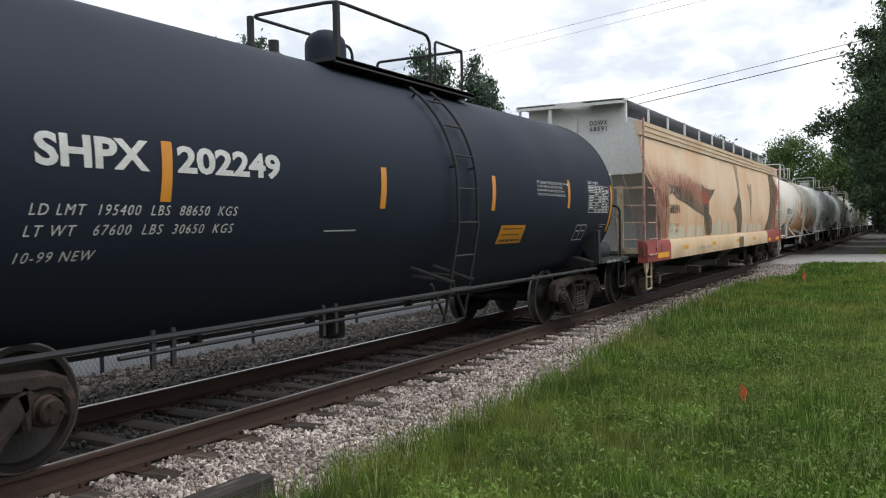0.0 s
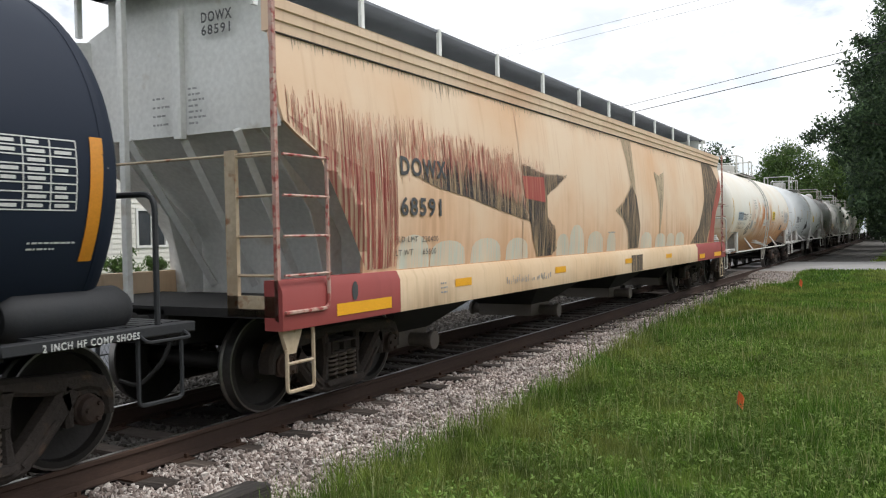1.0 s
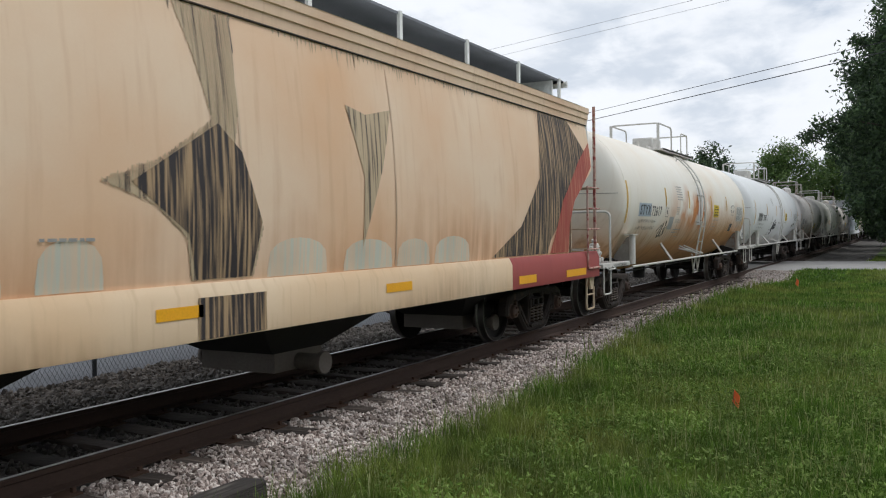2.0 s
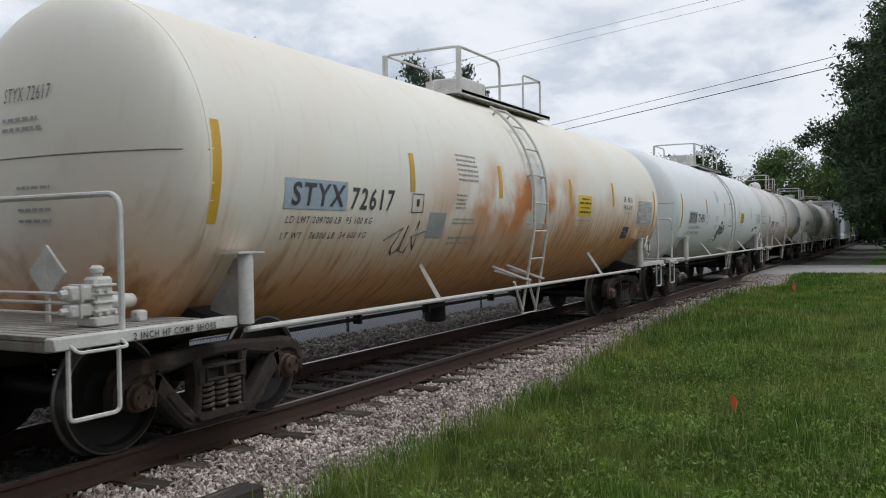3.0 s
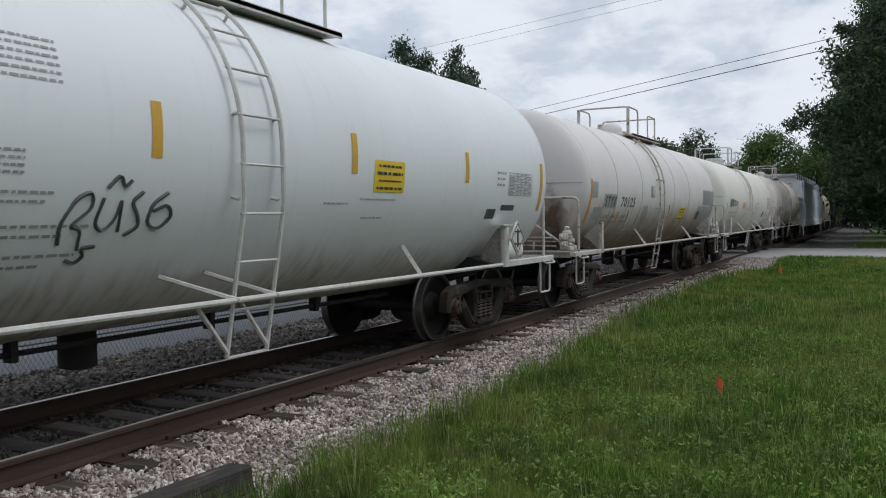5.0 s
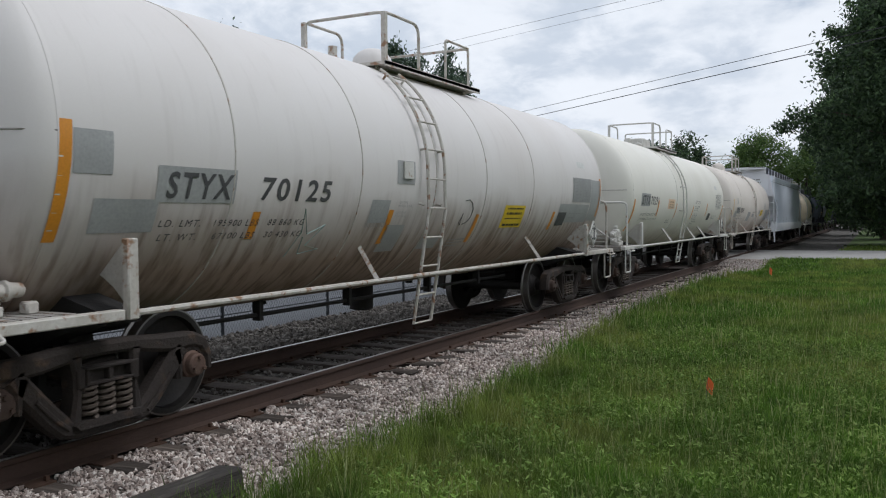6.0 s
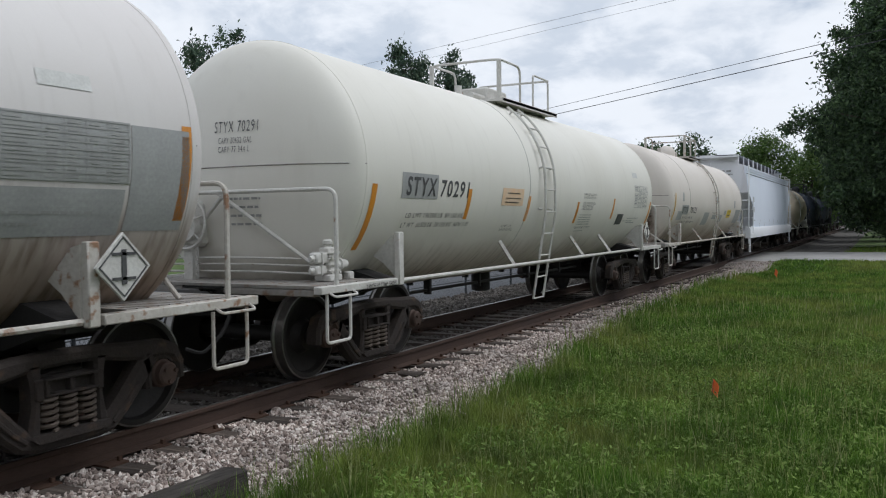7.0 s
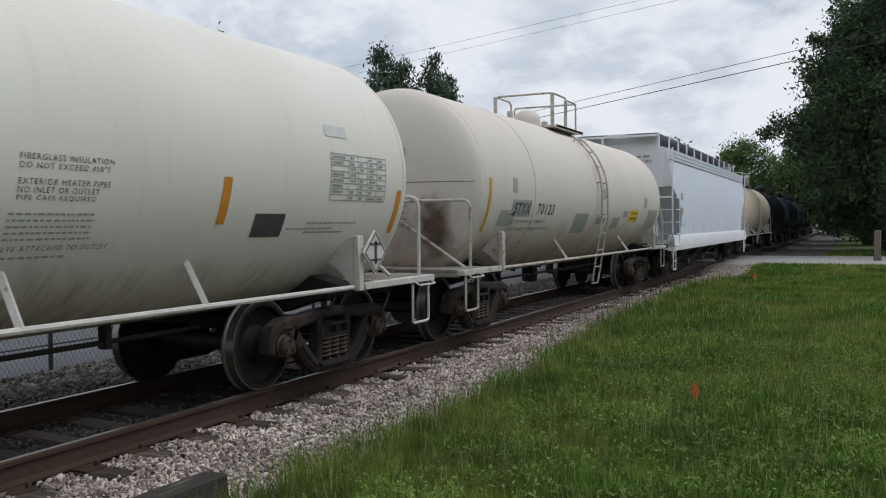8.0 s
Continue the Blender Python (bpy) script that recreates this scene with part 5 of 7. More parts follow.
circ = [(0.42 + 0.2 * math.cos(w), -0.48 + 0.17 * math.sin(w)) for w in (2.0, 1.4, 0.8, 0.2, -0.4, -1.0, -1.6)]
part("scrawl", Form().tube([S(u, w) for u, w in circ], 0.005, 4).tube([S(u, w) for u, w in ((0.36, -0.5), (0.3, -0.62), (0.36, -0.66), (0.34, -0.5))], 0.004, 4), M_INK, car, "thin black scrawled line")
H = tank_head(2.214, 1.45, -5.86, 0.44)
head_prints(car, H, "STYX 70125", 0.02, 2.60)


def stain_sheet(x, z, rx, rz, head):
    f = Form()
    vs = [head(x, z)] + [head(x + rx * k / 8 * math.cos(math.pi * j / 16), z + rz * k / 8 * math.sin(math.pi * j / 16)) for k in range(1, 9) for j in range(32)]
    fs = [(0, 1 + j, 1 + (j + 1) % 32) for j in range(32)]
    fs += [(1 + k * 32 + j, 1 + (k + 1) * 32 + j, 1 + (k + 1) * 32 + (j + 1) % 32, 1 + k * 32 + (j + 1) % 32) for k in range(7) for j in range(32)]
    return f.add(vs, fs, True)


def stain_mat(name, x, z, rx, rz):
    """A brown stain that thins out round its rim."""
    m = mat(name, (0.17, 0.10, 0.055), (0.09, 0.055, 0.035), 0.7, grain=15, stain=3)
    n, l = m.node_tree.nodes, m.node_tree.links
    tc = n.new("ShaderNodeTexCoord")
    mp = n.new("ShaderNodeMapping")
    mp.inputs["Location"].default_value = (-x / rx, 0, -z / rz)
    mp.inputs["Scale"].default_value = (1 / rx, 0, 1 / rz)
    ln = n.new("ShaderNodeVectorMath"); ln.operation = "LENGTH"
    nz = n.new("ShaderNodeTexNoise"); nz.inputs["Scale"].default_value = 7
    ad = n.new("ShaderNodeMath"); ad.operation = "MULTIPLY_ADD"; ad.inputs[1].default_value = 0.9
    mr = n.new("ShaderNodeMapRange")
    mr.inputs[1].default_value, mr.inputs[2].default_value, mr.inputs[3].default_value, mr.inputs[4].default_value = 0.62, 1.45, 0.92, 0.0
    tr = n.new("ShaderNodeBsdfTransparent")
    ms = n.new("ShaderNodeMixShader")
    l.new(tc.outputs["Object"], mp.inputs[0])
    l.new(tc.outputs["Object"], nz.inputs[0])
    l.new(mp.outputs[0], ln.inputs[0])
    l.new(nz.outputs[0], ad.inputs[0])
    l.new(ln.outputs["Value"], ad.inputs[2])
    l.new(ad.outputs[0], mr.inputs[0])
    l.new(mr.outputs[0], ms.inputs[0])
    l.new(tr.outputs[0], ms.inputs[1])
    l.new(n["Principled BSDF"].outputs[0], ms.inputs[2])
    l.new(ms.outputs[0], n["Material Output"].inputs[0])
    return m


part("head_stain", stain_sheet(0.84, 1.64, 0.36, 0.74, H), stain_mat("brown_stain", 0.84, 1.64, 0.27, 0.60), car, "brown stain on the tank head")

# cream-white tank car
car = tank_car(CF, 5.27, -6.75, 6.95, -5.88, 6.32, 2.214, 1.45, M_TANK_CREAM, M_FIT_WHITE, "cream-white insulated tank car with a peeling orange sticker", -0.86, rung_gap=0.345, ladder_stays=False, hoop=(-0.55, 0.35, 1.5), dome=(0.15, 0.28, 0.34), dome_box=True, seams=(-1.3,), braces=(-1.9, 1.3, 3.0))
cars.append((car, CF))
common_prints(car, S, None, "70291", (-5.05, -0.27, -4.34, -0.05), (-4.22, -0.27, -3.44, -0.06))
lettering(car, "LD LMT 196500 LB  89 150 KG", (-4.95, -0.53, -3.48, -0.47), S, M_INK, 0.0, 0.2)
lettering(car, "LT WT  66500 LB  30 150 KG  NEW 5-95", (-4.99, -0.65, -3.24, -0.59), S, M_INK, 0.0, 0.2)
stripes(car, S, M_ORANGE, True, ((-5.74, -0.92, -0.16), (-3.40, -0.55, -0.15), (-1.30, -0.59, -0.20), (1.05, -0.64, -0.25), (3.26, -0.56, -0.15), (6.18, -0.68, -0.17)))
p = patch(car, "warning_sticker", [rect(-2.33, -0.35, -1.54, -0.10)], S, M_SIGN_ORANGE, "faded peeling orange sticker")
bars(p, "small_print", [(-2.15, -1.7, -0.18, 0.03), (-2.2, -1.65, -0.25, 0.025), (-2.2, -1.7, -0.31, 0.03)], S2, M_STICKER_INK)
for txt, u1, w in (("FIBERGLASS INSULATION", 2.06, -0.125), ("DO NOT EXCEED 450\u00b0F", 2.03, -0.18), ("EXTERIOR HEATER PIPES", 2.04, -0.285), ("NO INLET OR OUTLET", 1.95, -0.34), ("PIPE CAPS REQUIRED", 1.93, -0.395)):
    lettering(car, txt, (1.31, w, u1, w + 0.04), S, M_INK, 0.0)
lettering(car, "VALVE ATTACHED TO OUTLET", (1.2, -0.75, 2.13, -0.71), S, M_INK, 0.0, 0.2)
lettering(car, "NO VACUUM", (-0.9 - 1.2, -0.68, -1.75, -0.64), S, M_INK, 0.0)
lettering(car, "RELIEF DEVICE", (-2.1, -0.74, -1.65, -0.70), S, M_INK, 0.0)
bars(car, "small_print", [(1.27, 1.95, -0.49 - 0.045 * k, 0.025) for k in range(5)] + [(1.3, 1.8, -0.81, 0.03)], S, M_INK, seed=5)
patch(car, "stencil_block", [rect(3.70, -0.69, 4.14, -0.46)], S, M_INK, "dark stencilled panel")
bars(car, "small_print", [(4.2, 5.0, -0.62, 0.03), (4.5, 5.4, -0.56, 0.03), (4.5, 5.2, -0.66, 0.03)], S, M_INK, seed=6)
table_grid(car, (4.80, -0.31, 5.88, 0.16), S, M_PRINT, seed=8)
patch(car, "fresh_patch", [rect(4.75, 0.33, 5.15, 0.45)], S, M_PALE_INK, "bright white repainted patch")
head_prints(car, tank_head(2.214, 1.45, -5.88, 0.44), "STYX 70291", -0.1, 2.62, ("CAPY 20432 GAL", "CAPY 77 344 L"))
lettering(car, "2 INCH HF COMP SHOES", (-6.0, 0.965, -5.4, 1.015), lambda u, w: Vector((1.506, u, w)), M_INK, 0.02)

# dull white tank car with many small patches
car = tank_car(CG, 5.1, -6.5, 6.5, -5.65, 6.0, 2.214, 1.45, M_TANK_PINK, M_FIT_GRIMY, "off-white tank car with many small grey touch-up patches", 0.1, valve=False, rung_gap=0.345, ladder_stays=False, hoop=(-0.3, 0.6, 1.0), dome=(-0.1, 0.28, 0.34), seams=(-3.6,), braces=(-1.9, 2.6))
cars.append((car, CG))
common_prints(car, S, None, "70123", (-4.48, -0.42, -3.78, -0.23), (-3.43, -0.42, -2.58, -0.23))
lettering(car, "LD LMT 196100 LB  88900 KG", (-4.52, -0.57, -2.9, -0.51), S, M_INK, 0.0, 0.2)
lettering(car, "LT WT  66900 LB  30300 KG  NEW 3-97", (-4.6, -0.70, -2.52, -0.64), S, M_INK, 0.0, 0.2)
stripes(car, S, M_AMBER, True, ((-5.5, -0.70, 0.1),))
for q in (rect(-4.6, -0.09, -4.4, 0.14), rect(-5.0, -0.61, -4.4, -0.36), rect(-1.25, -0.79, -0.4, -0.38), rect(0.5, -0.06, 0.8, 0.14), rect(0.2, -0.6, 0.9, -0.45), rect(1.5, -0.7, 2.1, -0.45), rect(2.3, -0.45, 2.7, -0.3), rect(4.7, -0.76, 5.8, -0.25), rect(4.2, -0.2, 4.5, 0.05)):
    patch(car, "touch_up_patch", [q], S, M_GREY_PATCH, "grey repainted block")
p = patch(car, "warning_sticker", [rect(2.9, -0.55, 3.7, -0.27)], S, M_YELLOW, "yellow emergency sticker")
bars(p, "small_print", [(3.0, 3.6, -0.35, 0.04), (3.0, 3.6, -0.48, 0.05)], S2, M_STICKER_INK)
H = tank_head(2.214, 1.45, -5.65, 0.44)
head_prints(car, H, "STYX 70123", -0.1, 2.62)
part("head_stain", stain_sheet(0.80, 1.62, 0.34, 0.60, H), stain_mat("dark_brown_stain", 0.80, 1.62, 0.30, 0.55), car, "dark brown stain on the tank head")

# the cars far behind
far = ((135.2, M_TANK_BEIGE, M_FIT_WHITE, "beige rust-washed tank car"), (149.8, M_TANK_BLACK, M_FIT_BLACK, "black-painted tank car with pale band"), (164.4, M_TANK_BLACK, M_FIT_BLACK, "black-painted tank car"), (179.0, M_TANK_BLACK, M_FIT_BLACK, "black-painted tank car"), (193.6, M_TANK_BLACK, M_FIT_BLACK, "black-painted tank car"))
for k, (c, paint, fit, lab) in enumerate(far):
    car = tank_car(c, 5.2, -6.8, 6.8, -6.0, 6.3, 2.2, 1.45, paint, fit, lab + " far back in the train", 0.1, near=False, seams=(0.0,) if k == 1 else ())
    cars.append((car, c))
    stripes(car, tank_side(2.2, 1.45), M_AMBER, True, ((-5.8, -0.6, 0.1), (6.1, -0.6, 0.1)))

# ---- covered hopper cars ----
def drip_paint(name, a, b, gap=0.5, fine=26.0, rough=0.6, ragged=0.16):
    """Vertical drips of colour a over colour b."""
    m = bpy.data.materials.new(name)
    m.use_nodes = True
    n, l = m.node_tree.nodes, m.node_tree.links
    bs = n["Principled BSDF"]
    bs.inputs["Roughness"].default_value = rough
    tc = n.new("ShaderNodeTexCoord")

    def tex(scale, stretch):
        mp = n.new("ShaderNodeMapping")
        mp.inputs["Scale"].default_value = stretch
        t = n.new("ShaderNodeTexNoise")
        t.inputs["Scale"].default_value, t.inputs["Detail"].default_value = scale, 4.0
        l.new(tc.outputs["Object"], mp.inputs[0])
        l.new(mp.outputs[0], t.inputs[0])
        return t.outputs[0]

    r = n.new("ShaderNodeMapRange")
    r.inputs[1].default_value, r.inputs[2].default_value = gap - ragged / 2, gap + ragged / 2
    l.new(tex(fine, (0.05, 1, 0.045)), r.inputs[0])
    mx = n.new("ShaderNodeMix"); mx.data_type = "RGBA"
    mx.inputs[6].default_value, mx.inputs[7].default_value = (*a, 1), (*b, 1)
    l.new(r.outputs[0], mx.inputs[0])
    m2 = n.new("ShaderNodeMix"); m2.data_type = "RGBA"; m2.blend_type = "MULTIPLY"; m2.inputs[0].default_value = 0.4
    l.new(mx.outputs[2], m2.inputs[6])
    l.new(tex(2.0, (1, 1, 0.5)), m2.inputs[7])
    l.new(m2.outputs[2], bs.inputs["Base Color"])
    return m


M_CREAM = streak_paint("weathered_cream_paint", (0.78, 0.60, 0.435), (0.71, 0.43, 0.245), (0.68, 0.32, 0.14), 2.1, 0.50, 0.6, streak=9.0, grime=0.9)
M_SILL_CREAM = streak_paint("cream_sill_paint", (0.74, 0.585, 0.41), (0.66, 0.46, 0.28), (0.45, 0.28, 0.16), 1.1, 0.6, 0.6, streak=16.0, grime=1.2)
M_RED = streak_paint("faded_red_paint", (0.33, 0.062, 0.055), (0.26, 0.055, 0.05), (0.25, 0.12, 0.08), 0.6, 0.2, 0.5, grime=0.7)
M_END = mat("pale_grey_end_paint", (0.80, 0.81, 0.79), (0.72, 0.71, 0.67), 0.6, grain=20, stain=1.2, bump=0.05, third=(0.42, 0.34, 0.24), third_at=(0.62, 0.8))
M_EAVE = streak_paint("cream_eave_paint", (0.80, 0.62, 0.45), (0.66, 0.42, 0.27), (0.30, 0.20, 0.13), 3.3, 0.3, 0.6, streak=14, grime=0.9)
M_GRATE = mat("dark_roof_grating", (0.23, 0.24, 0.27), (0.16, 0.165, 0.185), 0.7, 0.2, grain=50, stain=2, bump=0.4)
M_DARK_DRIP = drip_paint("dark_drips", (0.035, 0.028, 0.03), (0.50, 0.34, 0.19), 0.54)
M_DARK_DRIP_THIN = drip_paint("thin_dark_drips", (0.06, 0.045, 0.04), (0.62, 0.48, 0.31), 0.42)
M_RED_DRIP = drip_paint("red_drips", (0.40, 0.09, 0.07), (0.66, 0.50, 0.33), 0.5)
M_RED_WASH = drip_paint("red_wash", (0.42, 0.07, 0.055), (0.55, 0.20, 0.12), 0.56)
M_BLUE_DRIP = drip_paint("pale_blue_drips", (0.66, 0.67, 0.57), (0.80, 0.64, 0.47), 0.47)
M_RED_BAND = drip_paint("thinned_red_band", (0.56, 0.17, 0.12), (0.74, 0.44, 0.30), 0.50)
M_HOP_WHITE = streak_paint("blue_white_hopper_paint", (0.72, 0.77, 0.86), (0.64, 0.69, 0.77), (0.4, 0.4, 0.4), 1.2, 0.15, 0.5, grime=0.3)
M_SILL_WHITE = streak_paint("white_sill_paint", (0.78, 0.79, 0.82), (0.66, 0.67, 0.70), (0.4, 0.38, 0.36), 0.9, 0.2, 0.5, grime=0.3)


M_LADDER = mat("chipped_pink_paint", (0.48, 0.22, 0.19), (0.55, 0.42, 0.34), 0.6, grain=20, stain=6, bump=0.05, third=(0.30, 0.06, 0.05), third_at=(0.5, 0.6))


def hop_x(z):
    return 1.60 - 0.13 * ((z - 1.95) / 1.45) ** 2


def hop_side(off=0.004):
    return lambda u, w: Vector((hop_x(w) + off, u, w))


def hopper_car(c, L, a, paint, sill, end_paint, eave, label, red_ends=False, gates=(-5.7, -1.3, 3.0, 7.2)):
    car = thing("hopper_car", label, "hopper car", "cars of the train", at=pose(0, c, 0))
    top = 3.42
    # curved side sheets, cut away round the slope sheets at both ends
    cut = [(1.27, 1.28), (1.45, 1.28), (1.62, 1.30), (1.78, 1.32), (1.92, 1.26), (2.06, 1.15), (2.18, 1.02), (2.30, 0.82), (2.42, 0.56), (2.54, 0.32), (2.64, 0.16), (2.76, 0.12)] + [(2.76 + (top - 2.76) * k / 5, 0.12) for k in range(1, 6)]
    nu = 24
    for s in (1, -1):
        vs, fs = [], []
        for layer, off in ((0, 0.0), (1, -0.03)):
            for z, inset in cut:
                open_far = 0.8 * smooth(2.7, 2.3, z) if s < 0 else 0.0
                y0, y1 = -L + inset + open_far, L - inset - open_far
                vs += [(s * (hop_x(z) + off), y0 + (y1 - y0) * k / nu, z) for k in range(nu + 1)]
        w, nz = nu + 1, len(cut)
        for layer in (0, 1):
            o = layer * nz * w
            fs += [(o + j * w + i, o + j * w + i + 1, o + (j + 1) * w + i + 1, o + (j + 1) * w + i) for j in range(nz - 1) for i in range(nu)]
        o = nz * w
        for j in range(nz - 1):
            for i in (0, nu):
                fs.append((j * w + i, (j + 1) * w + i, o + (j + 1) * w + i, o + j * w + i))
        for i in range(nu):
            fs += [(i, i + 1, o + i + 1, o + i), ((nz - 1) * w + i, (nz - 1) * w + i + 1, o + (nz - 1) * w + i + 1, o + (nz - 1) * w + i)]
        part("side_sheet", Form().add(vs, fs, True), paint, car)
        # sill with a sloped ledge on top
        prof = [(s * 1.45, 0.87), (s * 1.64, 0.87), (s * 1.645, 0.89), (s * 1.645, 1.20), (s * 1.60, 1.29), (s * 1.45, 1.29)]
        spans = ((-L, -L + 1.85, M_RED), (-L + 1.85, L - 3.6, sill), (L - 3.6, L, M_RED)) if red_ends and s > 0 else ((-L, L, sill),)
        for u0, u1, m in spans:
            part("side_sill", Form().prism(prof, "y", u0, u1), m, car)
        # eave chord
        prof = [(s * 1.40, 3.40), (s * 1.484, 3.40), (s * 1.488, 3.49), (s * 1.504, 3.50), (s * 1.506, 3.585), (s * 1.522, 3.595), (s * 1.524, 3.68), (s * 1.40, 3.68)]
        part("eave_chord", Form().prism(prof, "y", -L + 0.1, L - 0.1), eave, car)
        part("eave_joint", Form().box((min(s * 1.46, s * 1.490), -L + 0.14, 3.390), (max(s * 1.46, s * 1.490), L - 0.14, 3.402)), M_TRUCK, car, "dark line along the eave joint")
        for y in (-L + 5.1, L - 8.7, L - 6.4):
            if s > 0:
                part("side_seam", bm_mesh("side_seam", wrapped([rect(y - 0.012, 1.3, y + 0.012, 3.4)], hop_side(0.006), 0.15), eave), None, car)
        # roof walk on brackets
        part("roof_walk", Form().box((s * 0.3 if s > 0 else -1.15, -L + 0.15, 4.12), (1.15 if s > 0 else s * 0.3, L - 0.3, 4.15)), M_GRATE, car)
        n = 12
        for k in range(n):
            y = -L + 0.3 + (2 * L - 0.8) * k / (n - 1)
            f = Form().box((s * 1.15 - 0.02, y - 0.03, 3.70), (s * 1.15 + 0.02, y + 0.03, 4.16))
            part("walk_bracket", f, end_paint, car)
    part("roof", Form().prism([(-1.53, 3.68), (1.53, 3.68), (0.9, 3.90), (-0.9, 3.90)], "y", -L + 0.57, L - 0.57), end_paint, car)
    for k in range(6):
        y = -L + 2 + (2 * L - 4) * k / 5
        part("roof_hatch", Form().lathe([(3.88, 0.4), (3.98, 0.4), (4.0, 0.36), (4.02, 0.1)], "z", 20, (0, y, 0)), end_paint, car)
    for s in (-1, 1):
        ye = s * (L - 0.55)
        # end wall, corner gussets, slope sheet
        part("end_wall", Form().prism([(-1.22, 2.66), (1.22, 2.66), (1.30, 3.75), (0.9, 3.90), (-0.9, 3.90), (-1.30, 3.75)], "y", min(ye, ye - s * 0.05), max(ye, ye - s * 0.05)), end_paint, car)
        for q in (1, -1):
            yc = s * (L - 0.14)
            f = Form().add([(q * 1.22, ye, 2.66), (q * 1.56, yc, 2.66), (q * 1.47, yc, 3.68), (q * 1.30, ye, 3.72), (q * 1.20, ye - s * 0.02, 2.66), (q * 1.53, yc - s * 0.03, 2.66), (q * 1.44, yc - s * 0.03, 3.68), (q * 1.28, ye - s * 0.02, 3.72)], [(0, 1, 2, 3), (4, 7, 6, 5), (0, 4, 5, 1), (1, 5, 6, 2), (2, 6, 7, 3), (3, 7, 4, 0)])
            part("corner_gusset", f, end_paint, car)
            part("slope_rib", Form().tube([(q * 0.72, ye + s * 0.03, 2.66), (q * 0.60, ye - s * 1.0, 1.15)], 0.05, 4), end_paint, car)
            part("slope_gusset", Form().prism([(ye, 2.66), (ye - s * 1.2, 1.72), (ye - s * 1.2, 1.05), (ye - s * 0.95, 1.05), (ye - s * 0.7, 1.9)], "x", q * 0.98 - 0.012, q * 0.98 + 0.012), end_paint, car)
        part("end_rib", Form().box((-0.05, min(ye, ye + s * 0.07), 2.62), (0.05, max(ye, ye + s * 0.07), 3.86)).tube([(0, ye + s * 0.03, 2.68), (0, ye - s * 0.98, 1.15)], 0.05, 4), end_paint, car)
        sl = Form().prism([(ye, 2.68), (ye - s * 0.55, 2.30), (ye - s * 1.05, 1.86), (ye - s * 1.22, 1.60), (ye - s * 1.26, 1.0), (ye - s * 1.32, 1.0), (ye - s * 1.28, 1.62), (ye - s * 1.10, 1.90), (ye - s * 0.58, 2.36), (ye - s * 0.05, 2.70)], "x", -1.53, 1.53)
        part("slope_sheet", sl, end_paint, car)
        part("end_post", Form().box((-0.46, ye + s * 0.34 - 0.03, 1.05), (-0.39, ye + s * 0.34 + 0.03, 4.1)), end_paint, car)
        part("end_deck", Form().box((-1.45, min(s * L, s * (L - 1.6)), 0.97), (1.45, max(s * L, s * (L - 1.6)), 1.05)).box((-0.3, min(s * (L - 0.1), s * (L - 3)), 0.68), (0.3, max(s * (L - 0.1), s * (L - 3)), 0.97)), M_UNDER, car)
        part("end_walk", Form().box((-1.15, min(ye, ye + s * 0.36), 4.12), (1.15, max(ye, ye + s * 0.36), 4.15)).box((-1.17, min(ye + s * 0.36, ye + s * 0.40), 4.06), (1.17, max(ye + s * 0.36, ye + s * 0.40), 4.16)), end_paint, car)
        part("end_fascia", Form().box((-1.08, min(ye - s * 0.06, ye - s * 0.10), 3.70), (1.08, max(ye - s * 0.06, ye - s * 0.10), 4.12)), end_paint, car)
        # corner ladders
        for q in (1, -1):
            yc = s * (L - 0.02)
            f = Form().box((q * 1.58 - 0.02, yc - 0.02, 0.95), (q * 1.58 + 0.02, yc + 0.02, 3.72))
            ys = s * (L - 0.62)
            f.tube(rounded([(q * 1.66, ys, 2.36), (q * 1.66, ys, 1.02), (q * 1.66, yc, 1.02)], 0.08), 0.018, 6)
            for z in (1.33, 1.66, 2.0, 2.34):
                f.tube([(q * 1.66, ys + s * -0.03, z), (q * 1.66, yc, z)], 0.014, 6)
            part("side_ladder", f, M_LADDER if red_ends else sill, car)
            f = Form().box((q * 1.10 - 0.06, yc - 0.02, 1.0), (q * 1.10 + 0.06, yc + 0.02, 2.40)).box((min(q * 1.04, q * 1.58), yc - 0.02, 0.98), (max(q * 1.04, q * 1.58), yc + 0.02, 1.16))
            for z in (1.33, 1.66, 2.0, 2.34):
                f.tube([(q * 1.10, yc, z), (q * 1.58, yc, z)], 0.014, 6)
            part("end_ladder", f, M_FIT_CREAM if red_ends else sill, car)
            f = Form().prism([(yc, 0.96), (yc - s * 0.36, 0.96), (yc - s * 0.22, 0.66), (yc - s * 0.12, 0.66)], "x", q * 1.56 - 0.02, q * 1.56 + 0.02)
            f.tube(rounded([(q * 1.58, yc - s * 0.1, 0.7), (q * 1.58, yc - s * 0.1, 0.34), (q * 1.58, yc - s * 0.46, 0.34), (q * 1.58, yc - s * 0.46, 0.86)], 0.04), 0.018, 6).tube([(q * 1.58, yc - s * 0.1, 0.58), (q * 1.58, yc - s * 0.46, 0.58)], 0.015, 6)
            part("corner_step", f, M_FIT_CREAM if red_ends else sill, car)
        part("end_grab_rail", Form().tube([(-1.56, s * (L - 0.02), 2.36), (1.56, s * (L - 0.02), 2.36)], 0.014, 6), M_FIT_CREAM if red_ends else sill, car)
        truck(car, s * a + 0.09)
        coupler(car, s * L, s, M_UNDER)
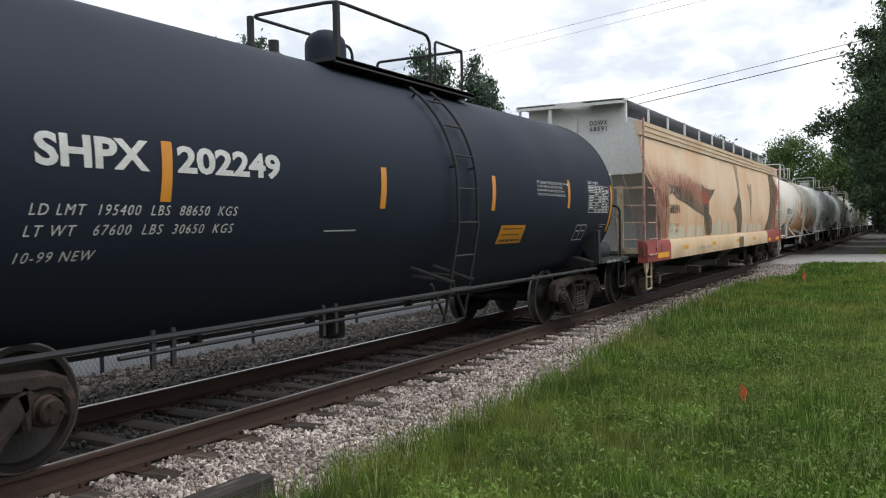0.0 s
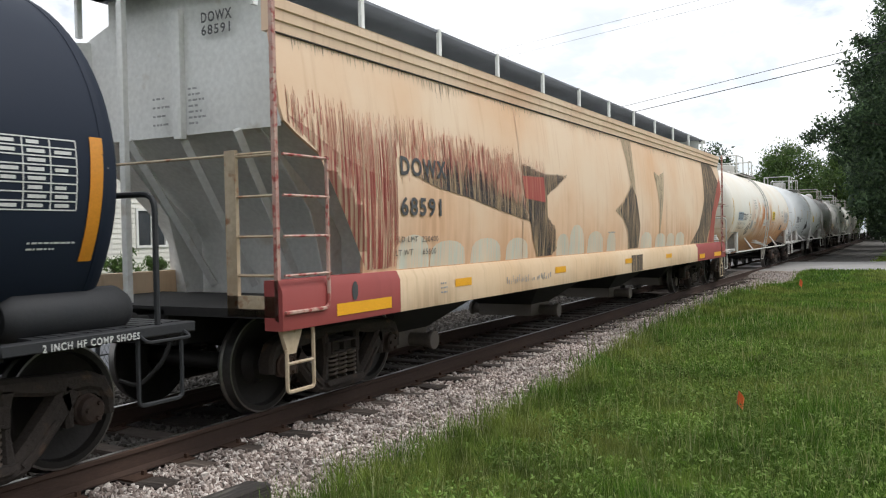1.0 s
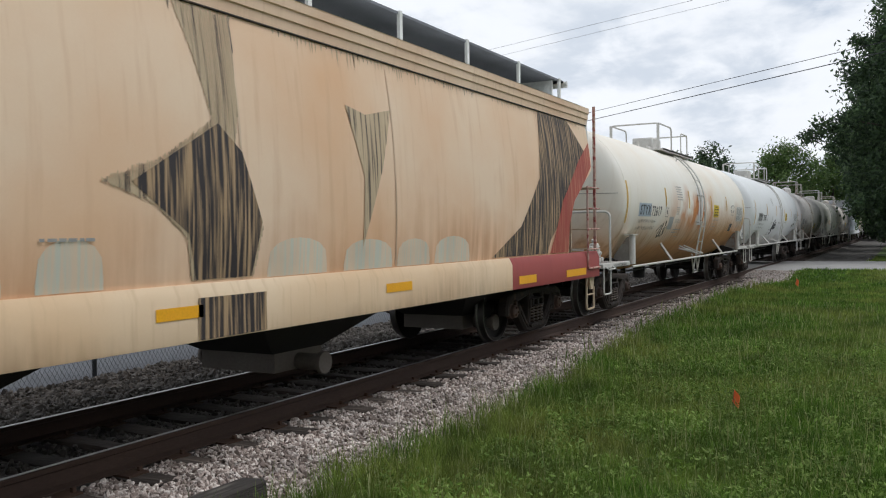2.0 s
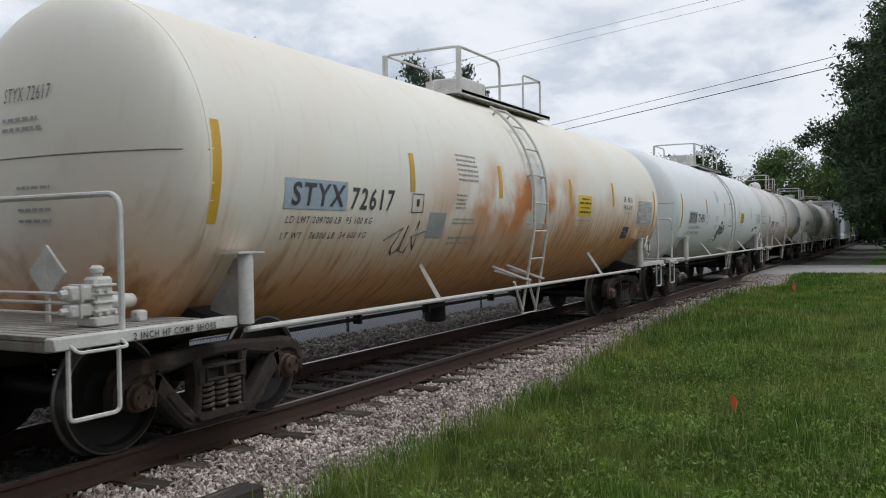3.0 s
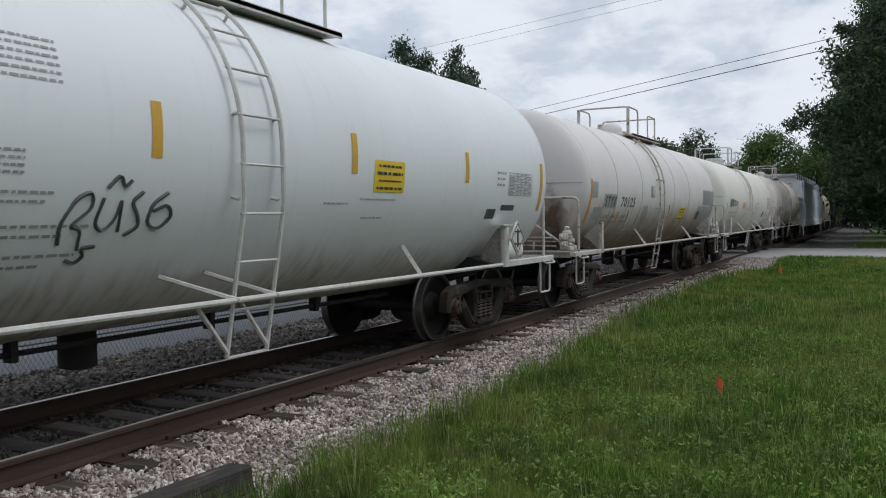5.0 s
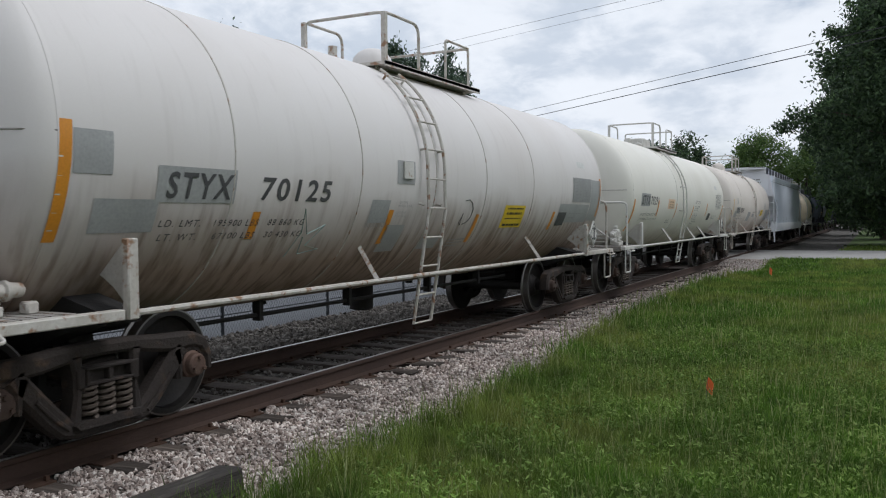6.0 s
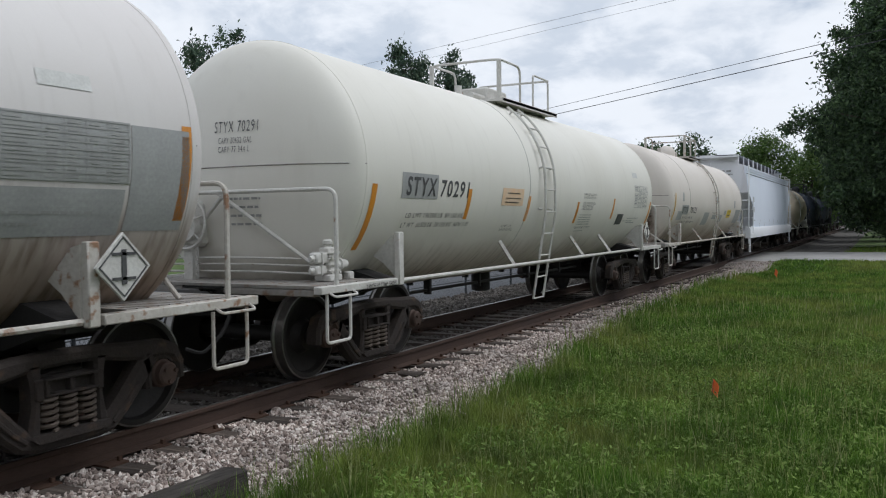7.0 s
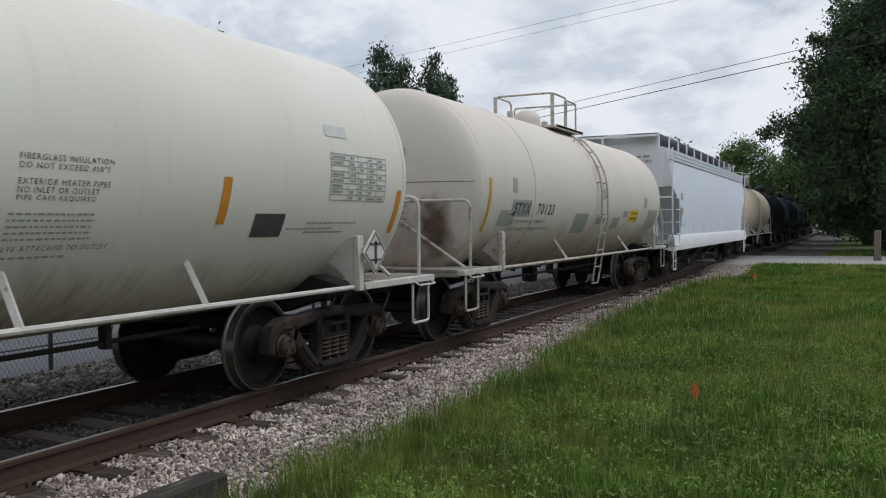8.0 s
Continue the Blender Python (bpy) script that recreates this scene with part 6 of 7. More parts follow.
        part("body_bolster", Form().prism([(-1.45, 0.87), (1.45, 0.87), (1.45, 1.0), (-1.45, 1.0)], "y", s * a - 0.2, s * a + 0.2).prism([(-0.5, 0.70), (0.5, 0.70), (1.2, 0.87), (-1.2, 0.87)], "y", s * a - 0.18, s * a + 0.18), M_UNDER, car)
    # brake wheel at the rear end
    yb = L - 0.2
    ring = [(0.55 + 0.28 * math.cos(2 * math.pi * k / 24), yb, 2.15 + 0.28 * math.sin(2 * math.pi * k / 24)) for k in range(24)]
    f = Form().tube(ring, 0.018, 6, closed=True)
    for k in range(6):
        w = math.pi * k / 3
        f.tube([(0.55, yb, 2.15), (0.55 + 0.28 * math.cos(w), yb, 2.15 + 0.28 * math.sin(w))], 0.012, 5)
    f.box((0.40, yb - 0.2, 1.5), (0.72, yb - 0.05, 2.3), bevel=0.03).box((0.5, yb - 0.2, 1.05), (0.6, yb - 0.1, 1.5))
    part("brake_wheel", f, M_FIT_CREAM if red_ends else sill, car, "spoked hand brake wheel with its gear box")
    part("centre_sill", Form().box((-0.22, -L + 1, 0.72), (0.22, L - 1, 0.98)), M_UNDER, car)
    for y in gates:
        if abs(y) > L - 1:
            continue
        f = Form().add([(x * sx, y + yy * sy, z) for z, x, yy in ((1.25, 1.45, 1.9), (0.42, 0.5, 0.42)) for sx, sy in ((-1, -1), (1, -1), (1, 1), (-1, 1))], [(0, 1, 5, 4), (1, 2, 6, 5), (2, 3, 7, 6), (3, 0, 4, 7), (4, 5, 6, 7), (0, 3, 2, 1)])
        g = part("discharge_hopper", f, M_UNDER, car, "dark sloping discharge hopper")
        part("outlet_tube", Form().lathe([(-0.85, 0.115), (-0.84, 0.12), (-0.80, 0.12), (-0.79, 0.09), (0.79, 0.09), (0.80, 0.12), (0.84, 0.12), (0.85, 0.115)], "x", 18, (0, y, 0.30)).box((-0.5, y - 0.4, 0.22), (0.5, y + 0.4, 0.42)), mat("grey_outlet", (0.22, 0.19, 0.17), (0.14, 0.12, 0.10), 0.7, 0.3) if y == gates[0] else bpy.data.materials["grey_outlet"], g)
    return car


car = hopper_car(CB, 9.64, 8.12, M_CREAM, M_SILL_CREAM, M_END, M_EAVE, "weathered cream covered hopper car with dripping graffiti and red ends", red_ends=True)
cars.append((car, CB))
S = hop_side()


def at_b(pts):
    return [(y - CB, z) for y, z in pts]


# dripping graffiti, laid coat on coat
coat = [hop_side(0.003 + 0.002 * k) for k in range(6)]
red_end = [(16.62, 2.70), (16.97, 2.44), (17.25, 2.31), (17.48, 2.15), (17.66, 1.97), (17.76, 1.75), (17.74, 1.45), (17.74, 1.32), (18.16, 1.32), (18.10, 1.75), (18.12, 2.05), (18.2, 2.2), (18.0, 2.25), (17.8, 2.28), (17.5, 2.36), (17.2, 2.46), (16.9, 2.6)]
patch(car, "red_paint", [at_b(red_end)], coat[0], M_RED_DRIP, "red sprayed end fading into drips", 0.15)
ragged = random.Random(3)


def cut_edge(y):
    """The height of the side sheet's lower edge near its front end."""
    pts = [(16.53, 2.76), (16.57, 2.64), (16.73, 2.54), (16.97, 2.42), (17.23, 2.30), (17.43, 2.18), (17.56, 2.06), (17.67, 1.92), (17.74, 1.6), (17.76, 1.31), (40, 1.31)]
    for (a, za), (b, zb) in zip(pts, pts[1:]):
        if y <= b:
            return za + (zb - za) * (y - a) / (b - a) + 0.02
    return 1.33


for coat_no, paint, gap in ((1, M_RED_BAND, 0.006), (2, M_RED_WASH, 0.030), (3, M_RED_DRIP, 0.016)):
    drips = []
    y = 16.62
    while y < 18.3:
        w = ragged.uniform(0.006, 0.018)
        hi = 2.90 - 0.07 * (y - 16.6) + ragged.uniform(-0.22, 0.10)
        lo = max(cut_edge(y), cut_edge(y + w)) + (0 if ragged.random() < 0.4 else ragged.uniform(0, 0.7))
        if hi - lo > 0.06:
            drips.append([(y - CB, lo), (y + w - CB, lo + 0.01), (y + w * 0.8 - CB, hi - 0.02), (y + w * 0.45 - CB, hi)])
        y += w + ragged.uniform(0.4, 2.2) * gap
    while y < 22.4:
        w = ragged.uniform(0.006, 0.018)
        base = 2.84 - 0.05 * (y - 18.3) if y < 21.4 else 2.62
        hi = base + ragged.uniform(-0.22, 0.12)
        lo = hi - ragged.uniform(0.12, 0.5)
        drips.append([(y - CB, lo), (y + w - CB, lo + 0.02), (y + w * 0.8 - CB, hi - 0.02), (y + w * 0.45 - CB, hi)])
        y += w + ragged.uniform(0.5, 3.0) * gap * (2.0 if coat_no == 2 else 1.4)
    tagged(patch(car, "red_run", drips, coat[coat_no], paint, "runs of thinned red paint", 0.3), "runs of thinned red paint", kind="stuff")


def ragged_runs(poly, seed, top, bottom, skip=0.12, width=(0.007, 0.02)):
    """An outline filled with upright runs of paint whose ends are uneven."""
    rnd = random.Random(seed)
    edges = list(zip(poly, poly[1:] + poly[:1]))
    y, runs = min(q[0] for q in poly) + 0.005, []
    while y < max(q[0] for q in poly):
        w = rnd.uniform(*width)
        mid = y + w / 2
        cuts = sorted(za + (zb - za) * (mid - ya) / (yb - ya) for (ya, za), (yb, zb) in edges if (ya - mid) * (yb - mid) < 0)
        for lo, hi in zip(cuts[::2], cuts[1::2]):
            if rnd.random() > skip:
                lo2 = max(1.31, lo - rnd.uniform(0, bottom))
                hi2 = min(3.385, hi + rnd.uniform(-top, top * 0.5))
                if hi2 - lo2 > 0.02:
                    runs.append([(y - CB, lo2), (y + w - CB, lo2 + 0.008), (y + w * 0.85 - CB, hi2), (y + w * 0.2 - CB, hi2 - 0.006)])
        y += w + 0.0005
    return runs


def run_patch(name, poly, seed, coat_no, material, label, top=0.1, bottom=0.05, skip=0.12):
    tagged(patch(car, name, ragged_runs(poly, seed, top, bottom, skip), coat[coat_no], material, label, 0.3), label, kind="stuff")


band = [(18.5, 2.48), (19.0, 2.62), (19.5, 2.68), (20.2, 2.68), (20.9, 2.62), (21.5, 2.56), (21.6, 2.20), (21.75, 1.95), (21.0, 2.08), (20.0, 2.22), (19.2, 2.34)]
run_patch("red_paint", band, 41, 0, M_RED_BAND, "band of runny red paint", 0.24, 0.0, 0.0)
arrow = [(18.55, 2.30), (19.49, 2.47), (20.3, 2.40), (21.0, 2.25), (21.58, 2.10), (21.80, 1.80), (20.9, 1.92), (19.89, 2.08), (19.2, 2.16)]
run_patch("dark_paint", arrow, 42, 2, M_DARK_DRIP, "black painted arrow with drips", 0.14, 0.0, 0.0)
star = [(21.56, 2.60), (22.3, 2.50), (23.25, 2.52), (22.75, 2.32), (22.40, 2.20), (22.40, 1.88), (22.72, 1.72), (22.76, 1.42), (22.54, 1.30), (22.04, 1.30), (21.86, 1.58), (21.76, 1.84), (21.62, 2.12)]
run_patch("dark_paint", star, 43, 3, M_DARK_DRIP, "black painted star arm with drips", 0.02, 0.03, 0.0)
patch(car, "red_paint", [at_b([(21.52, 2.42), (22.3, 2.44), (22.32, 2.08), (21.6, 2.12)])], coat[4], M_RED_WASH, "red panel inside the black star arm", 0.15)
rstar = [(26.40, 3.38), (27.0, 3.38), (26.98, 2.6), (26.90, 2.25), (27.24, 1.72), (27.12, 1.31), (26.46, 1.31), (26.40, 1.64), (26.1, 1.88), (25.63, 2.03), (26.2, 2.22), (26.69, 2.54), (26.55, 3.0)]
run_patch("dark_paint", rstar, 44, 2, M_DARK_DRIP_THIN, "thin black star arm with drips", 0.02, 0.02, 0.0)
patch(car, "dark_paint", [at_b([(26.75, 2.5), (27.0, 2.3), (27.22, 1.75), (27.1, 1.32), (26.5, 1.32), (26.42, 1.66), (25.9, 2.02)])], coat[3], M_DARK_DRIP, "black star arm with drips", 0.15)
patch(car, "dark_paint", [at_b([(28.47, 2.86), (28.8, 2.80), (29.27, 2.90), (29.05, 2.3), (28.68, 1.52), (28.72, 2.2)])], coat[2], M_DARK_DRIP_THIN, "narrow black painted spike", 0.15)
patch(car, "dark_paint", [at_b([(33.4, 3.38), (34.6, 3.38), (35.3, 2.9), (34.9, 2.6), (34.2, 1.95), (33.6, 1.5), (33.5, 1.31), (31.6, 1.31), (32.5, 1.71), (33.2, 2.4)])], coat[2], M_DARK_DRIP, "black painted rear edge with drips", 0.15)
patch(car, "red_paint", [at_b([(33.6, 1.31), (34.36, 1.31), (34.38, 1.75), (34.6, 2.1), (35.1, 2.42), (35.5, 2.7), (35.5, 3.1), (34.9, 2.75), (34.1, 2.1)])], coat[4], M_RED_WASH, "red sprayed rear edge", 0.15)
cloud_x = 18.3
clouds = []
rng = random.Random(9)
while cloud_x < 30.5:
    w, hgt = rng.uniform(0.45, 0.9), rng.uniform(0.22, 0.42)
    if not (21.6 < cloud_x + w / 2 < 22.9 or 26.2 < cloud_x + w / 2 < 27.4):
        clouds.append([(cloud_x - CB, 1.30)] + [(cloud_x + w / 2 - w / 2 * math.cos(math.pi * k / 8) - CB, 1.36 + hgt * math.sin(math.pi * k / 8) ** 0.6) for k in range(9)] + [(cloud_x + w - CB, 1.30)])
    cloud_x += w + rng.uniform(-0.02, 0.3)
for q in clouds:
    patch(car, "blue_paint", [q], coat[0], M_BLUE_DRIP, "washed-out pale blue bubble of paint", 0.15)
rim = []
y = 16.8
while y < 35.2:
    w = ragged.uniform(0.008, 0.022)
    thick = noise.noise(Vector((y * 0.9, 2.0, 0))) + 0.25
    if thick > 0:
        rim.append([(y - CB, 3.385 - ragged.uniform(0.02, 0.06 + 0.3 * thick)), (y - CB + w, 3.385 - ragged.uniform(0.02, 0.05)), (y - CB + w, 3.388), (y - CB, 3.388)])
    y += w + ragged.uniform(0.005, 0.07)
tagged(patch(car, "dirt_run", rim, coat[1], M_DARK_DRIP_THIN, "dirt runs below the eave", 0.15), "dirt runs below the eave", kind="stuff")
lettering(car, "DOWX", (18.38 - CB, 2.27, 19.36 - CB, 2.47), coat[5], M_INK, 0.028, label="black stencilled reporting mark")
lettering(car, "68591", (18.36 - CB, 1.85, 19.22 - CB, 2.05), coat[5], M_INK, 0.028, label="black stencilled car number")
lettering(car, "LD LMT  220400", (18.31 - CB, 1.575, 19.14 - CB, 1.635), coat[5], M_INK, 0.0)
lettering(car, "LT WT     65600", (18.26 - CB, 1.44, 19.10 - CB, 1.50), coat[5], M_INK, 0.0)
F = lambda u, w: Vector((1.651, u, w))
for y0, y1 in ((19.44, 19.85), (22.55, 22.99), (26.05, 26.5), (29.0, 29.5)):
    patch(car, "reflector_stripe", [rect(y0 - CB, 1.05, y1 - CB, 1.14)], F, M_REFLECT, "yellow reflective strip")
for y0, y1 in ((17.16, 18.08), (32.3, 32.9), (34.1, 35.0)):
    patch(car, "reflector_stripe", [rect(y0 - CB, 0.93, y1 - CB, 1.04)], F, M_REFLECT, "yellow reflective strip")
patch(car, "dark_paint", [rect(26.45 - CB, 0.88, 27.2 - CB, 1.19)], F, M_DARK_DRIP, "black painted band on the sill")
# flat black oval painted on the sill for the shade inside a hole
patch(car, "jack_pad_hole", [[(17.45 - CB + 0.05 * math.cos(math.pi * k / 6), 1.14 + 0.09 * math.sin(math.pi * k / 6)) for k in range(12)]], F, M_INK)
worn = random.Random(11)
strokes, y = [], 20.85
while y < 22.35:
    w = worn.uniform(0.012, 0.035)
    lo = 0.985 + worn.uniform(0, 0.03)
    strokes.append(rect(y - CB, lo, y + w - CB, lo + worn.uniform(0.03, 0.09)))
    y += w + worn.uniform(0.012, 0.06) + (0.06 if worn.random() < 0.15 else 0)
tagged(patch(car, "small_print", strokes, F, M_PRINT, "worn black print on the sill"), "worn black print on the sill", kind="stuff")
bars(car, "small_print", [(19.1 - CB, 19.25 - CB, 1.0 + 0.05 * k, 0.03) for k in range(3)], F, M_INK, seed=12)
bars(car, "small_print", [(25.2 - CB, 25.6 - CB, 1.62, 0.035)], coat[5], M_INK)
E_FACE = lambda u, w: Vector((u, -9.64 + 0.55 - 0.056, w))
lettering(car, "DOWX", (0.33, 3.69, 0.71, 3.79), E_FACE, M_INK, 0.02)
lettering(car, "68591", (0.33, 3.57, 0.69, 3.665), E_FACE, M_INK, 0.02)
bars(car, "small_print", [(0.14, 0.26 + 0.05 * (k % 3), 3.08 - 0.055 * k, 0.032) for k in range(7)], E_FACE, M_INK, seed=13)
bars(car, "small_print", [(-0.34, -0.16 + 0.05 * (k % 2), 3.02 - 0.085 * k, 0.032) for k in range(4)], E_FACE, M_INK, seed=14)

car = hopper_car(CH, 8.2, 6.7, M_HOP_WHITE, M_SILL_WHITE, M_SILL_WHITE, M_HOP_WHITE, "clean blue-white covered hopper car with a bright white sill", gates=(-4.5, -1.5, 1.5, 4.5))
cars.append((car, CH))
for u, w in ((-7.0, 2.30), (-7.0, 1.88)):
    patch(car, "stencil_block", [rect(u, w, u + 0.3, w + 0.2)], S, M_GREY_PATCH, "grey stencil")
bars(car, "small_print", [(-7.2, -6.4, 1.55, 0.05)], S, M_INK)
for k in range(7):
    patch(car, "dirt_run", [rect(-5 + 1.7 * k, 1.3, -4.95 + 1.7 * k, 1.6, 0.06)], S, M_GREY_PATCH)
bars(car, "small_print", [(0.5, 0.9, 3.5, 0.1), (0.5, 0.9, 3.36, 0.1)], lambda u, w: Vector((u, -8.2 + 0.55 - 0.056, w)), M_INK)

# ---- behind the track: fence, house, trees, wires ----
M_FENCE = mat("dark_fence_steel", (0.05, 0.055, 0.065), (0.03, 0.035, 0.04), 0.6, 0.5, grain=30)
M_WIRE = mat("galvanised_wire", (0.16, 0.17, 0.18), (0.10, 0.105, 0.11), 0.5, 0.7, grain=30, bump=0)
M_CABLE = mat("black_cable", (0.03, 0.03, 0.035), (0.025, 0.025, 0.03), 0.6, grain=10, bump=0)
fence = thing("chain_link_fence", "dark chain-link fence on steel posts beyond the track", "fence")
FX, FZ0, FZ1 = -3.95, -0.36, 0.82
for k in range(13):
    y = 1.8 + 3.17 * k
    part("fence_post", Form().tube([(FX, y, FZ0 - 0.05), (FX, y, FZ1 + 0.05)], 0.032, 8).lathe([(FZ1 + 0.05, 0.036), (FZ1 + 0.08, 0.02)], "z", 8, (FX, y, 0)), M_FENCE, fence)
part("top_rail", Form().tube([(FX, 1.8, FZ1), (FX, 39.8, FZ1)], 0.022, 7), M_FENCE, fence)
part("bottom_rail", Form().tube([(FX, 1.8, 0.02), (FX, 39.8, 0.02)], 0.012, 6), M_FENCE, fence)
f = Form()
step = 0.075
k = 0
while 1.8 + k * step < 39.0:
    y = 1.8 + k * step
    h = FZ1 - FZ0
    for s in (0, 1):
        p0, p1 = (FX + 0.01, y + s * h * 0.62, FZ0), (FX + 0.01, y + (1 - s) * h * 0.62, FZ1)
        f.tube([p0, p1], 0.0035, 3)
    k += 1
tagged(part("wire_mesh", f, M_WIRE, fence, "diamond wire mesh"), kind="stuff")

# house with lapped siding
M_SIDING = mat("white_vinyl_siding", (0.74, 0.72, 0.66), (0.68, 0.66, 0.60), 0.6, grain=15, stain=1.0, bump=0.05, vary=0.04)
M_ROOF = mat("grey_shingles", (0.14, 0.14, 0.15), (0.09, 0.09, 0.10), 0.9, grain=20, stain=3)
M_TRIM = mat("white_trim", (0.78, 0.77, 0.75), (0.7, 0.69, 0.67), 0.5, grain=20)
M_PANE = mat("dark_window_glass", (0.03, 0.035, 0.04), (0.05, 0.055, 0.06), 0.08, grain=5, bump=0)
house = thing("house", "white lap-sided house with dark roof beyond the fence", "house")
HX, HY0, HY1, HZ0, HZ1 = -21.0, 12.5, 30.5, 0.35, 5.35
WY0, WY1, WZ0, WZ1 = 23.9, 25.3, 1.45, 2.85
wall = part("wall", Form().box((HX - 8, HY0, HZ0 - 0.3), (HX - 0.05, WY0, HZ1)).box((HX - 8, WY1, HZ0 - 0.3), (HX - 0.05, HY1, HZ1)).box((HX - 8, WY0, HZ0 - 0.3), (HX - 0.05, WY1, WZ0)).box((HX - 8, WY0, WZ1), (HX - 0.05, WY1, HZ1)), M_SIDING, house)
lap = 0.2
n_lap = int((HZ1 - HZ0) / lap)
lap_meshes = {}
for k in range(n_lap):
    z = HZ0 + k * lap
    spans = [(HY0, HY1)] if z + lap <= WZ0 - 0.08 or z >= WZ1 + 0.08 else [(HY0, WY0 - 0.1), (WY1 + 0.1, HY1)]
    for y0, y1 in spans:
        if (y0, y1) not in lap_meshes:
            lap_meshes[y0, y1] = Form().prism([(HX - 0.05, 0.0), (HX + 0.03, 0.0), (HX + 0.005, lap), (HX - 0.05, lap)], "y", y0, y1).mesh("siding_board", M_SIDING)
        part("siding_board", lap_meshes[y0, y1], None, wall, at=pose(0, 0, z))
part("roof", Form().prism([(HX + 0.5, HZ1 - 0.02), (HX + 0.5, HZ1 + 0.14), (HX - 4, HZ1 + 0.4), (HX - 8.5, HZ1 + 0.14), (HX - 8.5, HZ1 - 0.02), (HX - 4, HZ1 + 0.2)], "y", HY0 - 0.4, HY1 + 0.4), M_ROOF, house)
part("gutter", Form().box((HX + 0.45, HY0 - 0.4, HZ1 - 0.12), (HX + 0.58, HY1 + 0.4, HZ1 + 0.02)), M_TRIM, house)
part("downpipe", Form().box((HX + 0.03, 21.1, HZ0), (HX + 0.12, 21.2, HZ1 - 0.1)), M_TRIM, house)
part("meter_box", Form().box((HX + 0.03, 20.2, 3.1), (HX + 0.2, 20.6, 3.9), bevel=0.02), M_TRIM, house)
win = part("window", Form().box((HX - 0.03, WY0 - 0.1, WZ0 - 0.1), (HX + 0.07, WY1 + 0.1, WZ0)).box((HX - 0.03, WY0 - 0.1, WZ1), (HX + 0.07, WY1 + 0.1, WZ1 + 0.1)).box((HX - 0.03, WY0 - 0.1, WZ0), (HX + 0.07, WY0, WZ1)).box((HX - 0.03, WY1, WZ0), (HX + 0.07, WY1 + 0.1, WZ1)).box((HX - 0.03, (WY0 + WY1) / 2 - 0.04, WZ0), (HX + 0.05, (WY0 + WY1) / 2 + 0.04, WZ1)), M_TRIM, house, "white window frame")
for y0, y1 in ((WY0, (WY0 + WY1) / 2 - 0.04), ((WY0 + WY1) / 2 + 0.04, WY1)):
    part("pane", Form().box((HX - 0.02, y0, WZ0), (HX - 0.005, y1, WZ1)), M_PANE, win, "dark glass pane")

# ---- leaves and trees ----
M_BARK = mat("grey_bark", (0.10, 0.08, 0.065), (0.06, 0.05, 0.04), 0.95, grain=20, stain=3, bump=0.8, stretch=(1, 1, 0.2))
M_LEAF_DARK = island_mat("dark_leaves", [(0.0, (0.020, 0.038, 0.018)), (0.5, (0.038, 0.074, 0.030)), (1.0, (0.106, 0.168, 0.067))], 0.65, 0.25)
M_LEAF_BLUE = island_mat("blue_green_needles", [(0.0, (0.032, 0.061, 0.041)), (0.5, (0.058, 0.104, 0.065)), (1.0, (0.109, 0.152, 0.087))], 0.7, 0.2)
M_LEAF_LIGHT = island_mat("fresh_leaves", [(0.0, (0.05, 0.095, 0.022)), (0.5, (0.085, 0.155, 0.034)), (1.0, (0.14, 0.21, 0.055))], 0.6, 0.35)


def leaf_mesh(name, centres, spread, per, size, material, rng, upright=0.0):
    """Small bent leaf blades scattered round clump centres."""
    n = len(centres) * per
    c = np.repeat(np.asarray(centres), per, axis=0)
    off = rng.normal(size=(n, 3)) * 0.5
    off *= np.repeat(np.asarray(spread), per)[:, None]
    p = c + off
    d = rng.normal(size=(n, 3))
    d[:, 2] = d[:, 2] * (1 - upright) + upright * 2.2 - 0.25 * (1 - upright)
    d /= np.linalg.norm(d, axis=1)[:, None]
    q = np.cross(d, rng.normal(size=(n, 3)))
    q /= np.linalg.norm(q, axis=1)[:, None] + 1e-9
    s = size * rng.uniform(0.6, 1.4, size=(n, 1))
    w = s * 0.42
    nrm = np.cross(d, q)
    v = np.stack([p - d * s * 0.5, p + q * w * 0.5 + nrm * s * 0.08, p + d * s * 0.5, p - q * w * 0.5 + nrm * s * 0.08], axis=1).reshape(-1, 3)
    k = np.arange(n)[:, None] * 4
    f = np.concatenate([k + [0, 1, 2], k + [0, 2, 3]], axis=1).reshape(-1, 3)
    return mesh_from_arrays(name, v, f, material)


